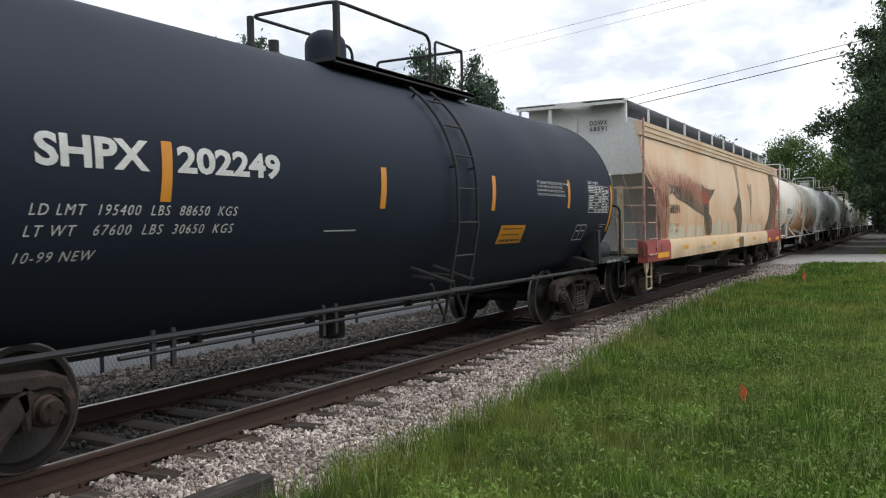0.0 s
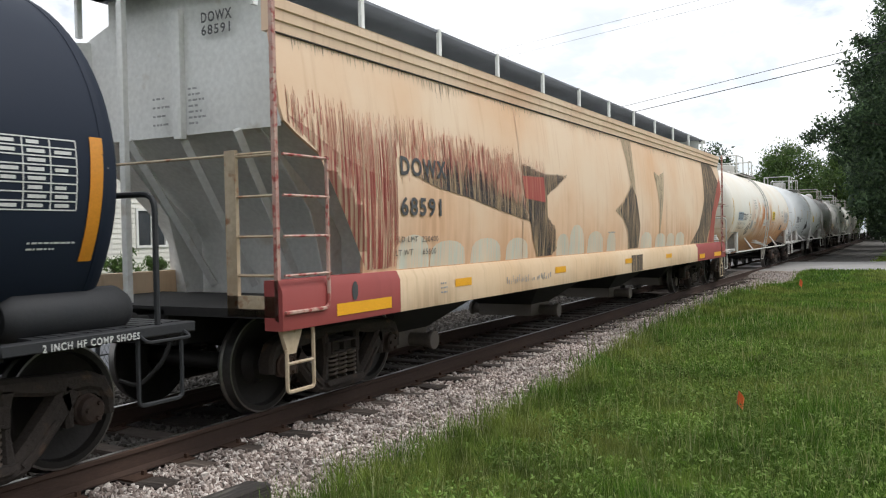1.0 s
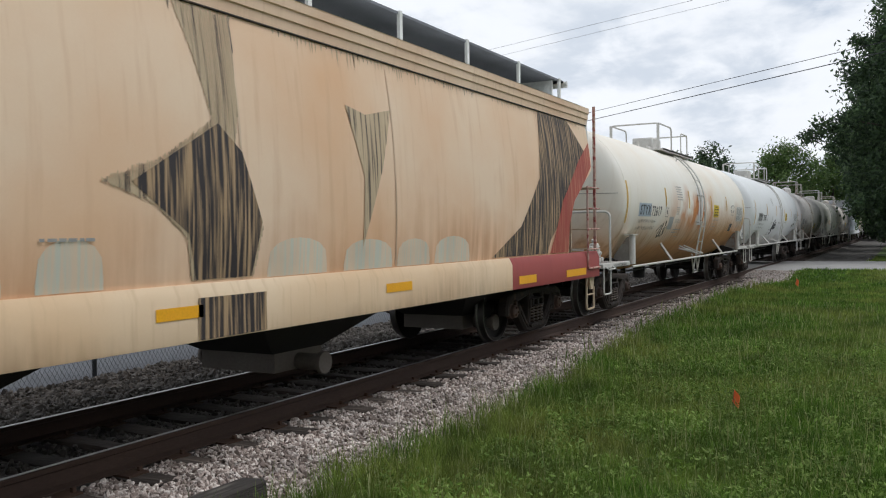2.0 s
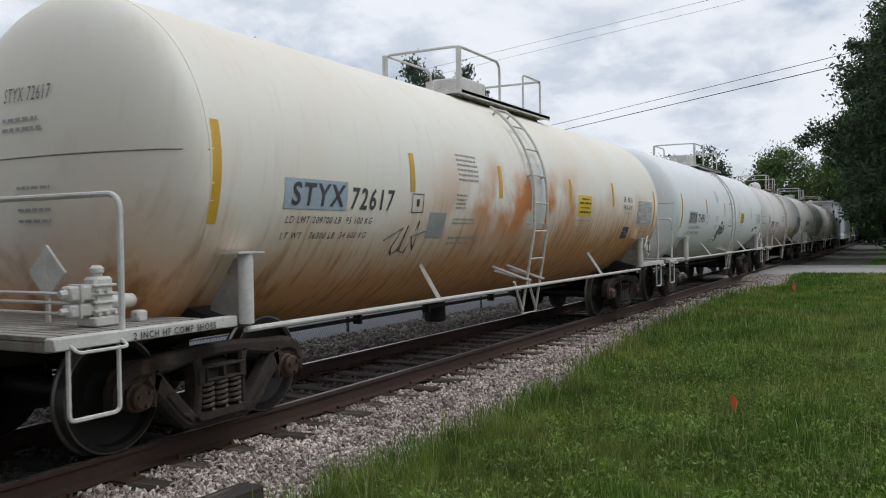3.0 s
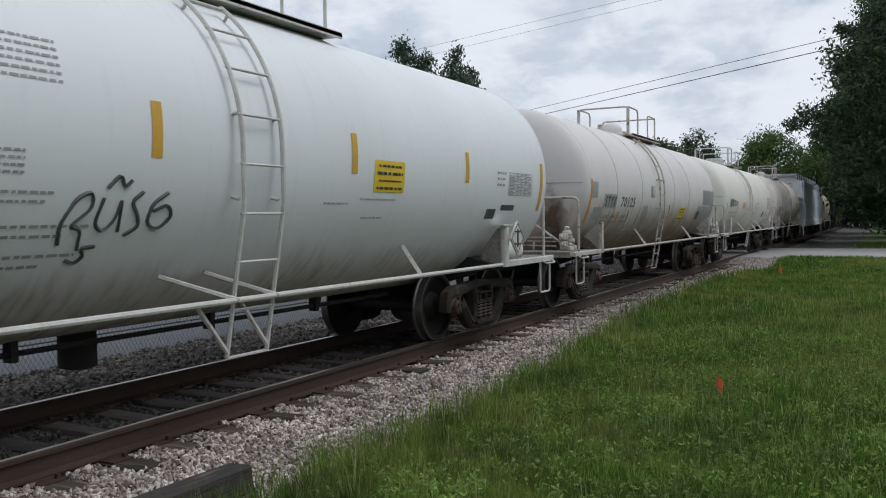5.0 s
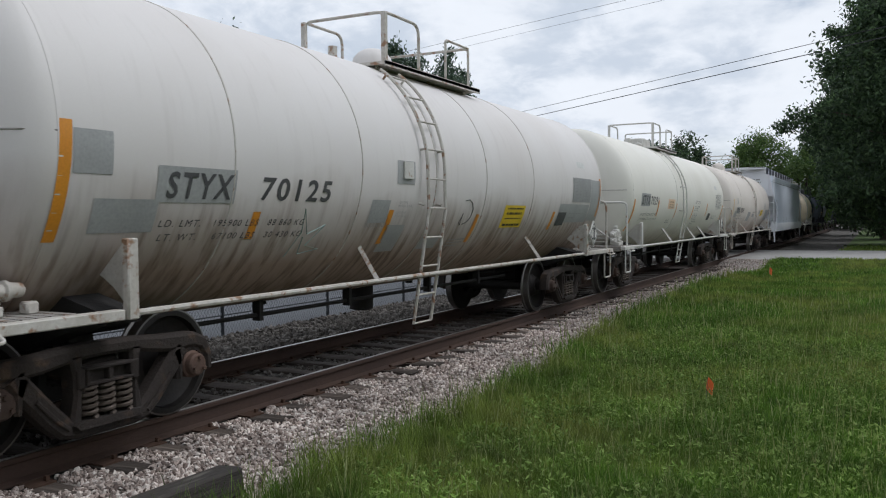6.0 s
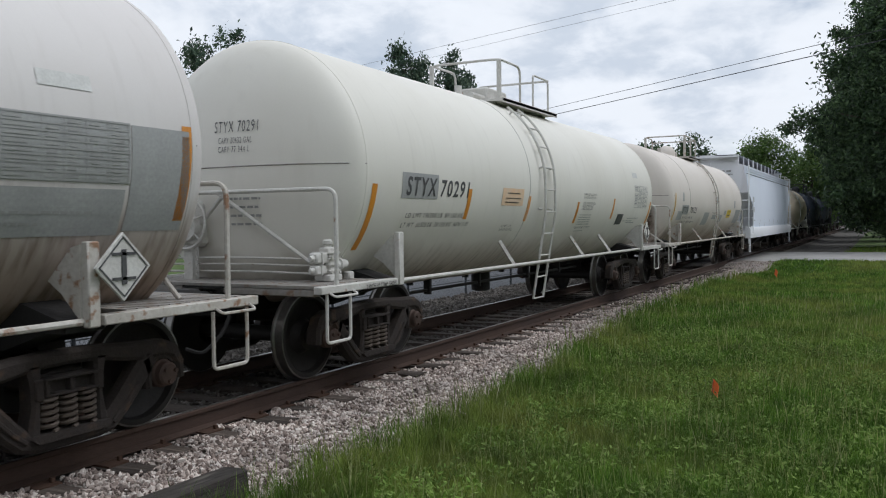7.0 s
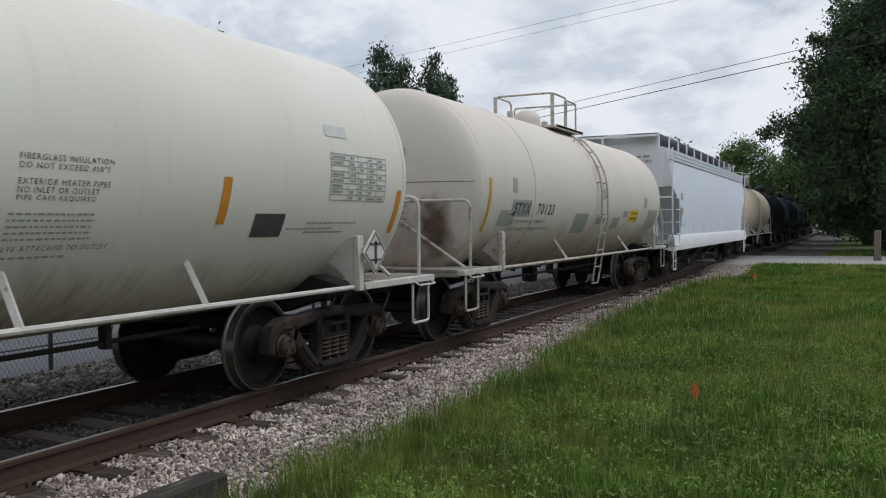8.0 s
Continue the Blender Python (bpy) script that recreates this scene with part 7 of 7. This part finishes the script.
def tree(x, y, height, radius, low, clumps, per, leaf, material, label, seed, lean=(0, 0), spread=0.75, upright=0.0, extra=(), narrow=0.75):
    rng = np.random.default_rng(seed)
    z0 = lie(x, y) - 0.1
    t = thing("tree", label, "tree", at=pose(x, y, z0))
    tr = height / 40
    f = Form()
    pts = [(lean[0] * k / 6 + 0.08 * math.sin(k * 1.7 + seed), lean[1] * k / 6 + 0.08 * math.cos(k * 2.1 + seed), height * 0.82 * k / 6) for k in range(7)]
    for (p0, p1, k) in zip(pts, pts[1:], range(6)):
        f.tube([p0, p1], tr * (1 - 0.14 * k), 9)
    cs, sp = [], []
    mid, half = (height + low) / 2, (height - low) / 2
    while len(cs) < clumps:
        d = rng.normal(size=3)
        d /= np.linalg.norm(d)
        r = rng.uniform(0.25, 1.0) ** 0.45
        w = 1 + 0.28 * noise.noise(Vector((d[0] * 2.2, d[1] * 2.2, d[2] * 2.2 + seed * 3.1)))
        taper = 1 - (1 - narrow) * max(0.0, d[2])
        cs.append((lean[0] * 0.6 + d[0] * r * radius * w * taper, lean[1] * 0.6 + d[1] * r * radius * w * taper, mid + d[2] * r * half * w))
        sp.append(spread * rng.uniform(0.6, 1.25))
    for q in extra:
        cs.append(q[:3])
        sp.append(q[3])
    for k in range(0, len(cs), max(1, len(cs) // 26)):
        c = Vector(cs[k])
        h0 = max(low * 0.6, min(c.z - 0.25 * math.hypot(c.x, c.y) - 0.4, height * 0.8))
        b = Vector((lean[0] * h0 / height, lean[1] * h0 / height, h0))
        m = b.lerp(c, 0.5) + Vector((0, 0, 0.15))
        f.tube([b, m], tr * 0.2, 5).tube([m, c], tr * 0.08, 5)
    part("trunk", f, M_BARK, t, "rough grey-brown trunk and limbs")
    tagged(part("crown", leaf_mesh("crown", cs, sp, per, leaf, material, rng, upright), None, t), kind="stuff")
    return t


tree(-21.0, 48.0, 12.9, 2.4, 2.2, 190, 120, 0.26, M_LEAF_BLUE, "dense blue-green tree with upswept spiky shoots", 11, spread=0.55, upright=0.55, narrow=0.7)
tree(-18.8, 49.8, 11.7, 2.2, 2.0, 170, 120, 0.26, M_LEAF_BLUE, "dense blue-green tree with upswept shoots beside another", 12, spread=0.55, upright=0.55, narrow=0.7)
tree(-29.0, 38.5, 12.9, 3.0, 4.0, 80, 100, 0.28, M_LEAF_BLUE, "dark leafy tree standing behind the white house", 13, spread=0.7)
tree(-14.5, 104.0, 11.2, 4.0, 2.0, 90, 70, 0.42, M_LEAF_DARK, "distant round dark-green tree", 14, spread=0.9)
tree(-19.5, 108.0, 10.8, 4.0, 2.0, 90, 70, 0.42, M_LEAF_DARK, "distant round dark-green tree", 15, spread=0.9)
tree(-25.5, 112.0, 10.6, 4.0, 2.0, 80, 70, 0.42, M_LEAF_DARK, "distant round dark-green tree", 16, spread=0.9)
tree(-4.6, 92.0, 10.6, 3.5, 1.6, 170, 110, 0.30, M_LEAF_LIGHT, "fresh green broad-leaved tree beyond the crossing", 17, spread=0.85)
tree(-0.6, 100.0, 9.6, 3.6, 1.2, 160, 90, 0.34, M_LEAF_LIGHT, "fresh green broad-leaved tree beyond the crossing", 18, spread=0.85)
tree(-9.5, 100.0, 8.2, 3.6, 1.0, 90, 70, 0.40, M_LEAF_LIGHT, "low green tree beside the far track", 19, spread=0.85)
tree(3.6, 125.0, 12.0, 6.0, 1.0, 140, 60, 0.55, M_LEAF_DARK, "dark tree closing off the far end of the track", 20, lean=(2.5, 0), spread=1.2)
branch = []
# limbs reaching over the road edge: start, end (relative to the trunk) and girth of the leaf clumps
for (xa, za), (xb, zb), girth, count in (((-2.5, 8.6), (-7.9, 7.0), 0.75, 16), ((-2.5, 7.4), (-6.6, 6.3), 0.7, 12), ((-2.5, 10.6), (-5.6, 9.9), 0.6, 8), ((-2.0, 12.0), (-5.4, 11.6), 0.65, 9), ((-2.0, 6.0), (-5.6, 4.8), 0.75, 10), ((-2.0, 4.4), (-5.2, 3.2), 0.8, 10), ((-2.0, 14.0), (-4.0, 14.4), 0.7, 7)):
    for k in range(count):
        u = k / (count - 1)
        branch.append((xa + (xb - xa) * u, 0.5 * math.sin(k * 2.3 + xa + za), za + (zb - za) * u + 0.22 * math.sin(k * 1.9 + za), girth * (1.15 - 0.6 * u)))
tree(9.4, 50.0, 17.5, 4.4, 1.4, 520, 150, 0.24, M_LEAF_DARK, "tall dark leafy tree overhanging the road edge", 21, spread=0.75, extra=branch)
tree(7.6, 62.0, 17.0, 5.8, 0.6, 420, 110, 0.34, M_LEAF_DARK, "dark leafy tree in the shaded row beside the track", 22, spread=1.0)
tree(6.9, 76.0, 17.0, 5.6, 0.5, 380, 95, 0.40, M_LEAF_DARK, "dark leafy tree in the shaded row beside the track", 23, spread=1.0)
tree(7.0, 92.0, 17.0, 6.0, 0.5, 340, 80, 0.42, M_LEAF_DARK, "dark leafy tree in the shaded row beside the track", 24, spread=1.1)
tree(2.2, 138.0, 11.0, 6.0, 0.4, 150, 60, 0.6, M_LEAF_DARK, "dark tree closing off the far end of the track", 26, spread=1.3)
tree(12.5, 132.0, 15.0, 7.0, 0.4, 170, 60, 0.6, M_LEAF_DARK, "dark tree closing off the far end of the track", 27, spread=1.4)
tree(17.0, 96.0, 15.0, 7.0, 0.4, 170, 60, 0.55, M_LEAF_DARK, "dark tree in the deep shade of the row", 28, spread=1.4)
tree(13.5, 54.0, 18.0, 6.0, 1.0, 220, 70, 0.36, M_LEAF_DARK, "tall dark leafy tree behind the first row", 25, spread=1.1)


def bush(x, y, r, seed, material, label):
    rng = np.random.default_rng(seed)
    z0 = lie(x, y)
    cs = [(rng.normal() * r * 0.5, rng.normal() * r * 0.5, abs(rng.normal()) * r * 0.5 + 0.15) for k in range(16)]
    b = thing("bush", label, "bush", at=pose(x, y, z0))
    f = Form()
    for c in cs[:6]:
        f.tube([(0, 0, -0.1), c], 0.02, 5)
    part("stems", f, M_BARK, b)
    tagged(part("leaves", leaf_mesh("leaves", cs, [r * 0.4] * len(cs), 60, 0.13, material, rng), None, b), kind="stuff")


for k, (x, y) in enumerate(((-19.6, 21.8), (-19.5, 23.4), (-19.7, 25.8), (-19.6, 18.6), (-19.4, 16.0), (-19.6, 28.2))):
    bush(x, y, (0.55, 0.4, 0.5, 0.7, 0.6, 0.6)[k], 40 + k, M_LEAF_LIGHT, "small green shrub against the house wall")


def cable(p0, p1, sag, r):
    pts = [Vector(p0).lerp(Vector(p1), k / 24) - Vector((0, 0, sag * 4 * (k / 24) * (1 - k / 24))) for k in range(25)]
    solid("overhead_wire", Form().tube(pts, r, 5), M_CABLE, "thin black overhead wire strung across the track", "wire", "overhead wires")


cable((22.0, 26.2, 9.14), (-58.0, 88.0, 9.14), 0.0, 0.015)
cable((22.0, 25.8, 8.72), (-58.0, 89.5, 8.72), 0.0, 0.021)
cable((16.0, 24.0, 9.5), (-58.0, 50.8, 9.5), 0.0, 0.006)
cable((16.0, 23.2, 9.1), (-58.0, 52.0, 9.1), 0.0, 0.005)

# ---- small things beside the track ----
M_FLAG = mat("orange_marker_flag", (0.95, 0.20, 0.06), (0.88, 0.16, 0.04), 0.6, grain=30, bump=0.05)
M_POSTWOOD = mat("grey_wooden_post", (0.22, 0.19, 0.15), (0.14, 0.12, 0.10), 0.95, grain=20, stain=3, bump=0.4, stretch=(1, 1, 0.2))


def marker_flag(x, y, turn, h=0.34, s=1.0):
    z = lie(x, y)
    t = thing("marker_flag", "small orange utility marker flag on a wire in the grass", "marker flag", "marker flags", at=pose(x, y, z, 0, 4, turn))
    part("stem", Form().tube([(0, 0, -0.05), (0, 0, h)], 0.0025, 5), M_WIRE, t)
    vs = []
    for k in range(6):
        for j in range(4):
            u, w = 0.11 * s * k / 5, h - 0.16 * s * j / 3
            vs.append((u * 0.75, 0.018 * math.sin(k * 1.3) + 0.01 * j, w - 0.10 * s * (k / 5) ** 1.3))
    fs = [(k * 4 + j, (k + 1) * 4 + j, (k + 1) * 4 + j + 1, k * 4 + j + 1) for k in range(5) for j in range(3)]
    n = len(vs)
    both = vs + [(a, b + 0.002, c) for a, b, c in vs]
    rim = [0, 4, 8, 12, 16, 20, 21, 22, 23, 19, 15, 11, 7, 3, 2, 1]
    fs = fs + [tuple(i + n for i in q[::-1]) for q in fs] + [(a, b, b + n, a + n) for a, b in zip(rim, rim[1:] + rim[:1])]
    part("flag", Form().add(both, fs, True), M_FLAG, t)


marker_flag(4.61, 9.02, 30, 0.31, 0.85)
marker_flag(3.15, 28.7, 40, 0.36, 1.2)
f = Form()
f.box((-0.125, -1.25, -0.1), (0.125, 1.25, 0.1), bevel=0.02)
M_OLD_TIE = mat("rotten_tie_wood", (0.06, 0.05, 0.042), (0.032, 0.027, 0.024), 0.95, grain=18, stain=3, bump=0.8, stretch=(1.6, 0.25, 1.6), third=(0.11, 0.10, 0.085))
old = solid("discarded_tie", f, M_OLD_TIE, "weathered broken wooden tie lying in the grass edge", "railway tie", at=pose(1.96, 3.40, -0.225, 1.5, -6, -6))
post = solid("wooden_post", Form().box((-0.13, -0.1, -0.3), (0.13, 0.1, 1.35), bevel=0.03).box((-0.16, -0.13, -0.3), (0.16, 0.13, 0.25), bevel=0.03), M_POSTWOOD, "weathered grey wooden post beside the crossing road", "post", at=pose(6.92, 41.4, -0.12))

# ---- ballast stones ----
M_STONE = island_mat("pale_ballast", [(0.0, (0.12, 0.088, 0.076)), (0.3, (0.29, 0.232, 0.20)), (0.65, (0.46, 0.392, 0.35)), (1.0, (0.66, 0.60, 0.55))], 0.92, uneven=0.22)
# unseen trees added behind the camera to hold back low sky light
for k, (x, y) in enumerate(((33, -26), (36, -12), (33, 2), (37, 14), (34, 27), (37, 40), (20, -36), (4, -40), (-12, -38))):
    tree(x, y, 10.0 + k % 3, 6.0, 0.8, 110, 45, 0.7, M_LEAF_DARK, "added unseen tree blocking low sky behind the camera", 60 + k, spread=1.5)

# dark stones, their colour lowered further for the train's shadow
M_STONE_DARK = island_mat("shade_darkened_ballast", [(0.0, (0.042, 0.036, 0.031)), (0.5, (0.082, 0.072, 0.063)), (1.0, (0.17, 0.155, 0.14))], 0.95)
ICO_F = np.array([(0, 11, 5), (0, 5, 1), (0, 1, 7), (0, 7, 10), (0, 10, 11), (1, 5, 9), (5, 11, 4), (11, 10, 2), (10, 7, 6), (7, 1, 8), (3, 9, 4), (3, 4, 2), (3, 2, 6), (3, 6, 8), (3, 8, 9), (4, 9, 5), (2, 4, 11), (6, 2, 10), (8, 6, 7), (9, 8, 1)])
GR = (1 + 5 ** 0.5) / 2
ICO_V = np.array([(-1, GR, 0), (1, GR, 0), (-1, -GR, 0), (1, -GR, 0), (0, -1, GR), (0, 1, GR), (0, -1, -GR), (0, 1, -GR), (GR, 0, -1), (GR, 0, 1), (-GR, 0, -1), (-GR, 0, 1)]) / 1.902


def lawn_edge(y):
    return 2.55 + 0.22 * noise.noise(Vector((y * 0.45, 3.0, 0))) + 0.1 * noise.noise(Vector((y * 1.7, 9.0, 0))) - 0.62 * smooth(8, 19, y) + 0.62 * smooth(26, 34, y)


def stones(name, label, places, size, material, seed):
    rng = np.random.default_rng(seed)
    n = len(places)
    shapes = ICO_V[None] * (1 + rng.uniform(-0.5, 0.35, size=(40, 12, 1)))
    v = shapes[rng.integers(0, 40, n)]
    v = v * (size * rng.uniform(0.4, 1.1, size=(n, 1, 1)) * rng.uniform(0.5, 1.2, size=(n, 1, 3)))
    a, b = rng.uniform(0, 6.283, n), rng.uniform(-0.7, 0.7, n)
    ca, sa, cb, sb = np.cos(a), np.sin(a), np.cos(b), np.sin(b)
    R = np.stack([np.stack([ca, -sa * cb, sa * sb], -1), np.stack([sa, ca * cb, -ca * sb], -1), np.stack([0 * a, sb, cb], -1)], 1)
    v = np.einsum("nij,nkj->nki", R, v) + np.asarray(places)[:, None, :]
    f = (ICO_F[None] + (np.arange(n) * 12)[:, None, None]).reshape(-1, 3)
    return tagged(new(name, mesh_from_arrays(name, v.reshape(-1, 3), f, material)), label, "gravel", kind="stuff")


rng = np.random.default_rng(7)
rows_of_ties = np.array(tie_rows)


def on_tie(x, y):
    return abs(x) < 1.2 + 0.09 * noise.noise(Vector((y * 2.1, 5.0, 0))) and np.abs(rows_of_ties - y).min() < 0.128


places = []
for y0, y1, dens in ((-7.0, 3.0, 500), (3.0, 9.0, 2000), (9.0, 15.0, 1250), (15.0, 24.0, 420), (24.0, 36.0, 200)):
    for k in range(int((y1 - y0) * 1.6 * dens)):
        y = rng.uniform(y0, y1)
        e = lawn_edge(y) + 0.18
        x = rng.uniform(0.86, 0.86 + 1.6)
        if x < e and not on_tie(x, y):
            crib = 0.018 * noise.noise(Vector((x * 3, y * 3, 1)))
            places.append((x, y, lie(x, y) + 0.012 + crib + rng.uniform(-0.012, 0.02)))
stones("ballast", "pale limestone ballast along the near rail", places, 0.027, M_STONE, 8)
places = []
for k in range(13500):
    x, y = rng.uniform(-0.68, 0.68), rng.uniform(-5.0, 24.0)
    if not on_tie(x, y):
        places.append((x, y, -0.222 + rng.uniform(-0.015, 0.02)))
stones("ballast", "dark brown ballast between the rails, colour lowered for train shade", places, 0.034, M_STONE_DARK, 9)
places = []
for k in range(26000):
    x, y = rng.uniform(-3.85, -0.85), 4.5 + 30 * rng.random() ** 1.5
    places.append((x, y, lie(x, y) + 0.015 + rng.uniform(-0.015, 0.025)))
stones("ballast", "weathered ballast beyond the far rail, darkened for train shade", places, 0.045, M_STONE_DARK, 10)

# ---- grass ----
M_GRASS = island_mat("lawn_blades", [(0.0, (0.040, 0.098, 0.008)), (0.4, (0.074, 0.155, 0.013)), (0.75, (0.118, 0.22, 0.024)), (0.93, (0.18, 0.28, 0.05)), (1.0, (0.28, 0.31, 0.12))], 0.85, 0.3, (0.24, 0.27, 0.06), 4.0, 0.38)
M_WEED = island_mat("lawn_weed_leaves", [(0.0, (0.09, 0.155, 0.022)), (0.5, (0.14, 0.225, 0.04)), (1.0, (0.22, 0.30, 0.08))], 0.9, 0.3, None, 4.0, 0.3)
M_SEED = island_mat("seed_heads", [(0.0, (0.26, 0.28, 0.09)), (0.5, (0.30, 0.33, 0.12)), (1.0, (0.36, 0.38, 0.18))], 0.8, 0.2)


def blades(name, label, xy, height, width, material, seed, droop=0.5):
    rng = np.random.default_rng(seed)
    n = len(xy)
    base = np.asarray(xy)
    h = np.asarray(height)[:, None] * rng.uniform(0.55, 1.2, size=(n, 1))
    a = rng.uniform(0, 6.283, n)
    side = np.stack([np.cos(a), np.sin(a), 0 * a], -1)
    lean_a = rng.uniform(0, 6.283, n)
    lean = np.stack([np.cos(lean_a), np.sin(lean_a), 0 * a], -1) * (h * rng.uniform(0.1, droop, size=(n, 1)))
    up = np.array([[0, 0, 1.0]])
    w = np.asarray(width)[:, None] * rng.uniform(0.6, 1.3, size=(n, 1))
    v = np.stack([base - side * w / 2, base + side * w / 2, base + side * w * 0.38 + up * h * 0.55 + lean * 0.35, base - side * w * 0.38 + up * h * 0.55 + lean * 0.35, base + up * h * 0.95 + lean], axis=1).reshape(-1, 3)
    k = np.arange(n)[:, None] * 5
    f = np.concatenate([k + [0, 1, 2], k + [0, 2, 3], k + [3, 2, 4]], axis=1).reshape(-1, 3)
    return tagged(new(name, mesh_from_arrays(name, v, f, material)), label, "grass", kind="stuff")


xy, hh, ww = [], [], []
sx, sh, sw = [], [], []
lawn = ((-7.0, -1.5, 1.0, 12.0, 500, 0.016), (-1.5, 0.8, 1.0, 12.0, 800, 0.014), (0.8, 2.6, 1.0, 12.0, 1600, 0.010), (2.6, 7.0, 1.0, 7.6, 5200, 0.006), (7.0, 11.0, 1.0, 7.6, 3600, 0.008), (11.0, 18.0, 1.0, 7.6, 1700, 0.012), (18.0, 26.0, 1.0, 7.6, 800, 0.018), (26.0, 36.6, 1.0, 7.6, 420, 0.026), (47.0, 60.0, 1.0, 7.6, 60, 0.05), (2.6, 7.0, 7.6, 9.0, 1600, 0.010), (7.0, 18.0, 7.6, 9.0, 800, 0.014), (2.6, 18.0, 9.0, 12.0, 450, 0.016), (18.0, 36.0, 7.6, 12.0, 220, 0.026))
for y0, y1, x0, x1, dens, w in lawn:
    n = int((y1 - y0) * (x1 - x0) * dens)
    X, Y = rng.uniform(x0, x1, n), rng.uniform(y0, y1, n)
    keep = rng.random(n)
    for x, y, r in zip(X, Y, keep):
        e = lawn_edge(y) if y < 40 else 4.6
        d = x - e
        if d < 0 and r > math.exp(d * 9) * 0.5:
            continue
        tuft = 0.5 + 0.5 * noise.noise(Vector((x * 1.1, y * 1.1, 4.0)))
        if d > 0.5 and r < 0.35 * (1 - tuft):
            continue
        knot = noise.noise(Vector((x * 4.5, y * 4.5, 8.0)))
        tall = 0.085 + 0.08 * tuft + 0.07 * max(knot, -0.6) + ((0.15 + 0.12 * knot) * math.exp(-max(d, 0) * 3.2) if y < 30 else 0)
        xy.append((x, y, lie(x, y) - 0.01))
        hh.append(tall)
        ww.append(w)
        if r > 0.98 and y < 22:
            sx.append((x, y, lie(x, y)))
            sh.append(tall * 1.7 + 0.05)
            sw.append(w * 0.8)
blades("lawn_grass", "fresh green uncut lawn grass with taller edge", xy, hh, ww, M_GRASS, 31)
blades("seed_grass", "thin pale seed stalks in the lawn", sx, sh, sw, M_SEED, 32, 0.3)
# low broad weeds and pale clover heads
cs = []
for k in range(9500):
    x, y = rng.uniform(1.8, 7.4), 2.8 + 12 * rng.random() ** 1.4
    if x > lawn_edge(y) + 0.1 and noise.noise(Vector((x * 1.6, y * 1.6, 2.0))) > -0.15:
        cs.append((x, y, lie(x, y) + rng.uniform(0.04, 0.12)))
tagged(new("lawn_weeds", leaf_mesh("lawn_weeds", cs, [0.085] * len(cs), 10, 0.045, M_WEED, rng)), "low broad-leaved weeds among the grass", "weeds", kind="stuff")
weeds = []
for k in range(170):
    y = 3.2 + 12.0 * rng.random() ** 1.3
    x = lawn_edge(y) + rng.uniform(-0.32, 0.12)
    weeds += [(x + rng.normal() * 0.05, y + rng.normal() * 0.05, lie(x, y)) for j in range(9)]
blades("trackside_weeds", "tall thin grass tufts rooted in the ballast edge", weeds, [0.30] * len(weeds), [0.006] * len(weeds), M_GRASS, 33, 0.6)

# ---- movement ----
SPEED, EASE = 10.944, 0.0031


def run(t):
    """Metres travelled by the train after t seconds."""
    return SPEED * t + EASE * t * t


def motions():
    for car, c in cars:
        walk(car, [(t / 2, pose(0, c - run(t / 2), 0)) for t in range(17)])
    for ob, q in rolling:
        walk(ob, [(k / FPS, pose(0, q, WHEEL_R, math.degrees(run(k / FPS) / WHEEL_R))) for k in range(8 * FPS + 1)])


motions()
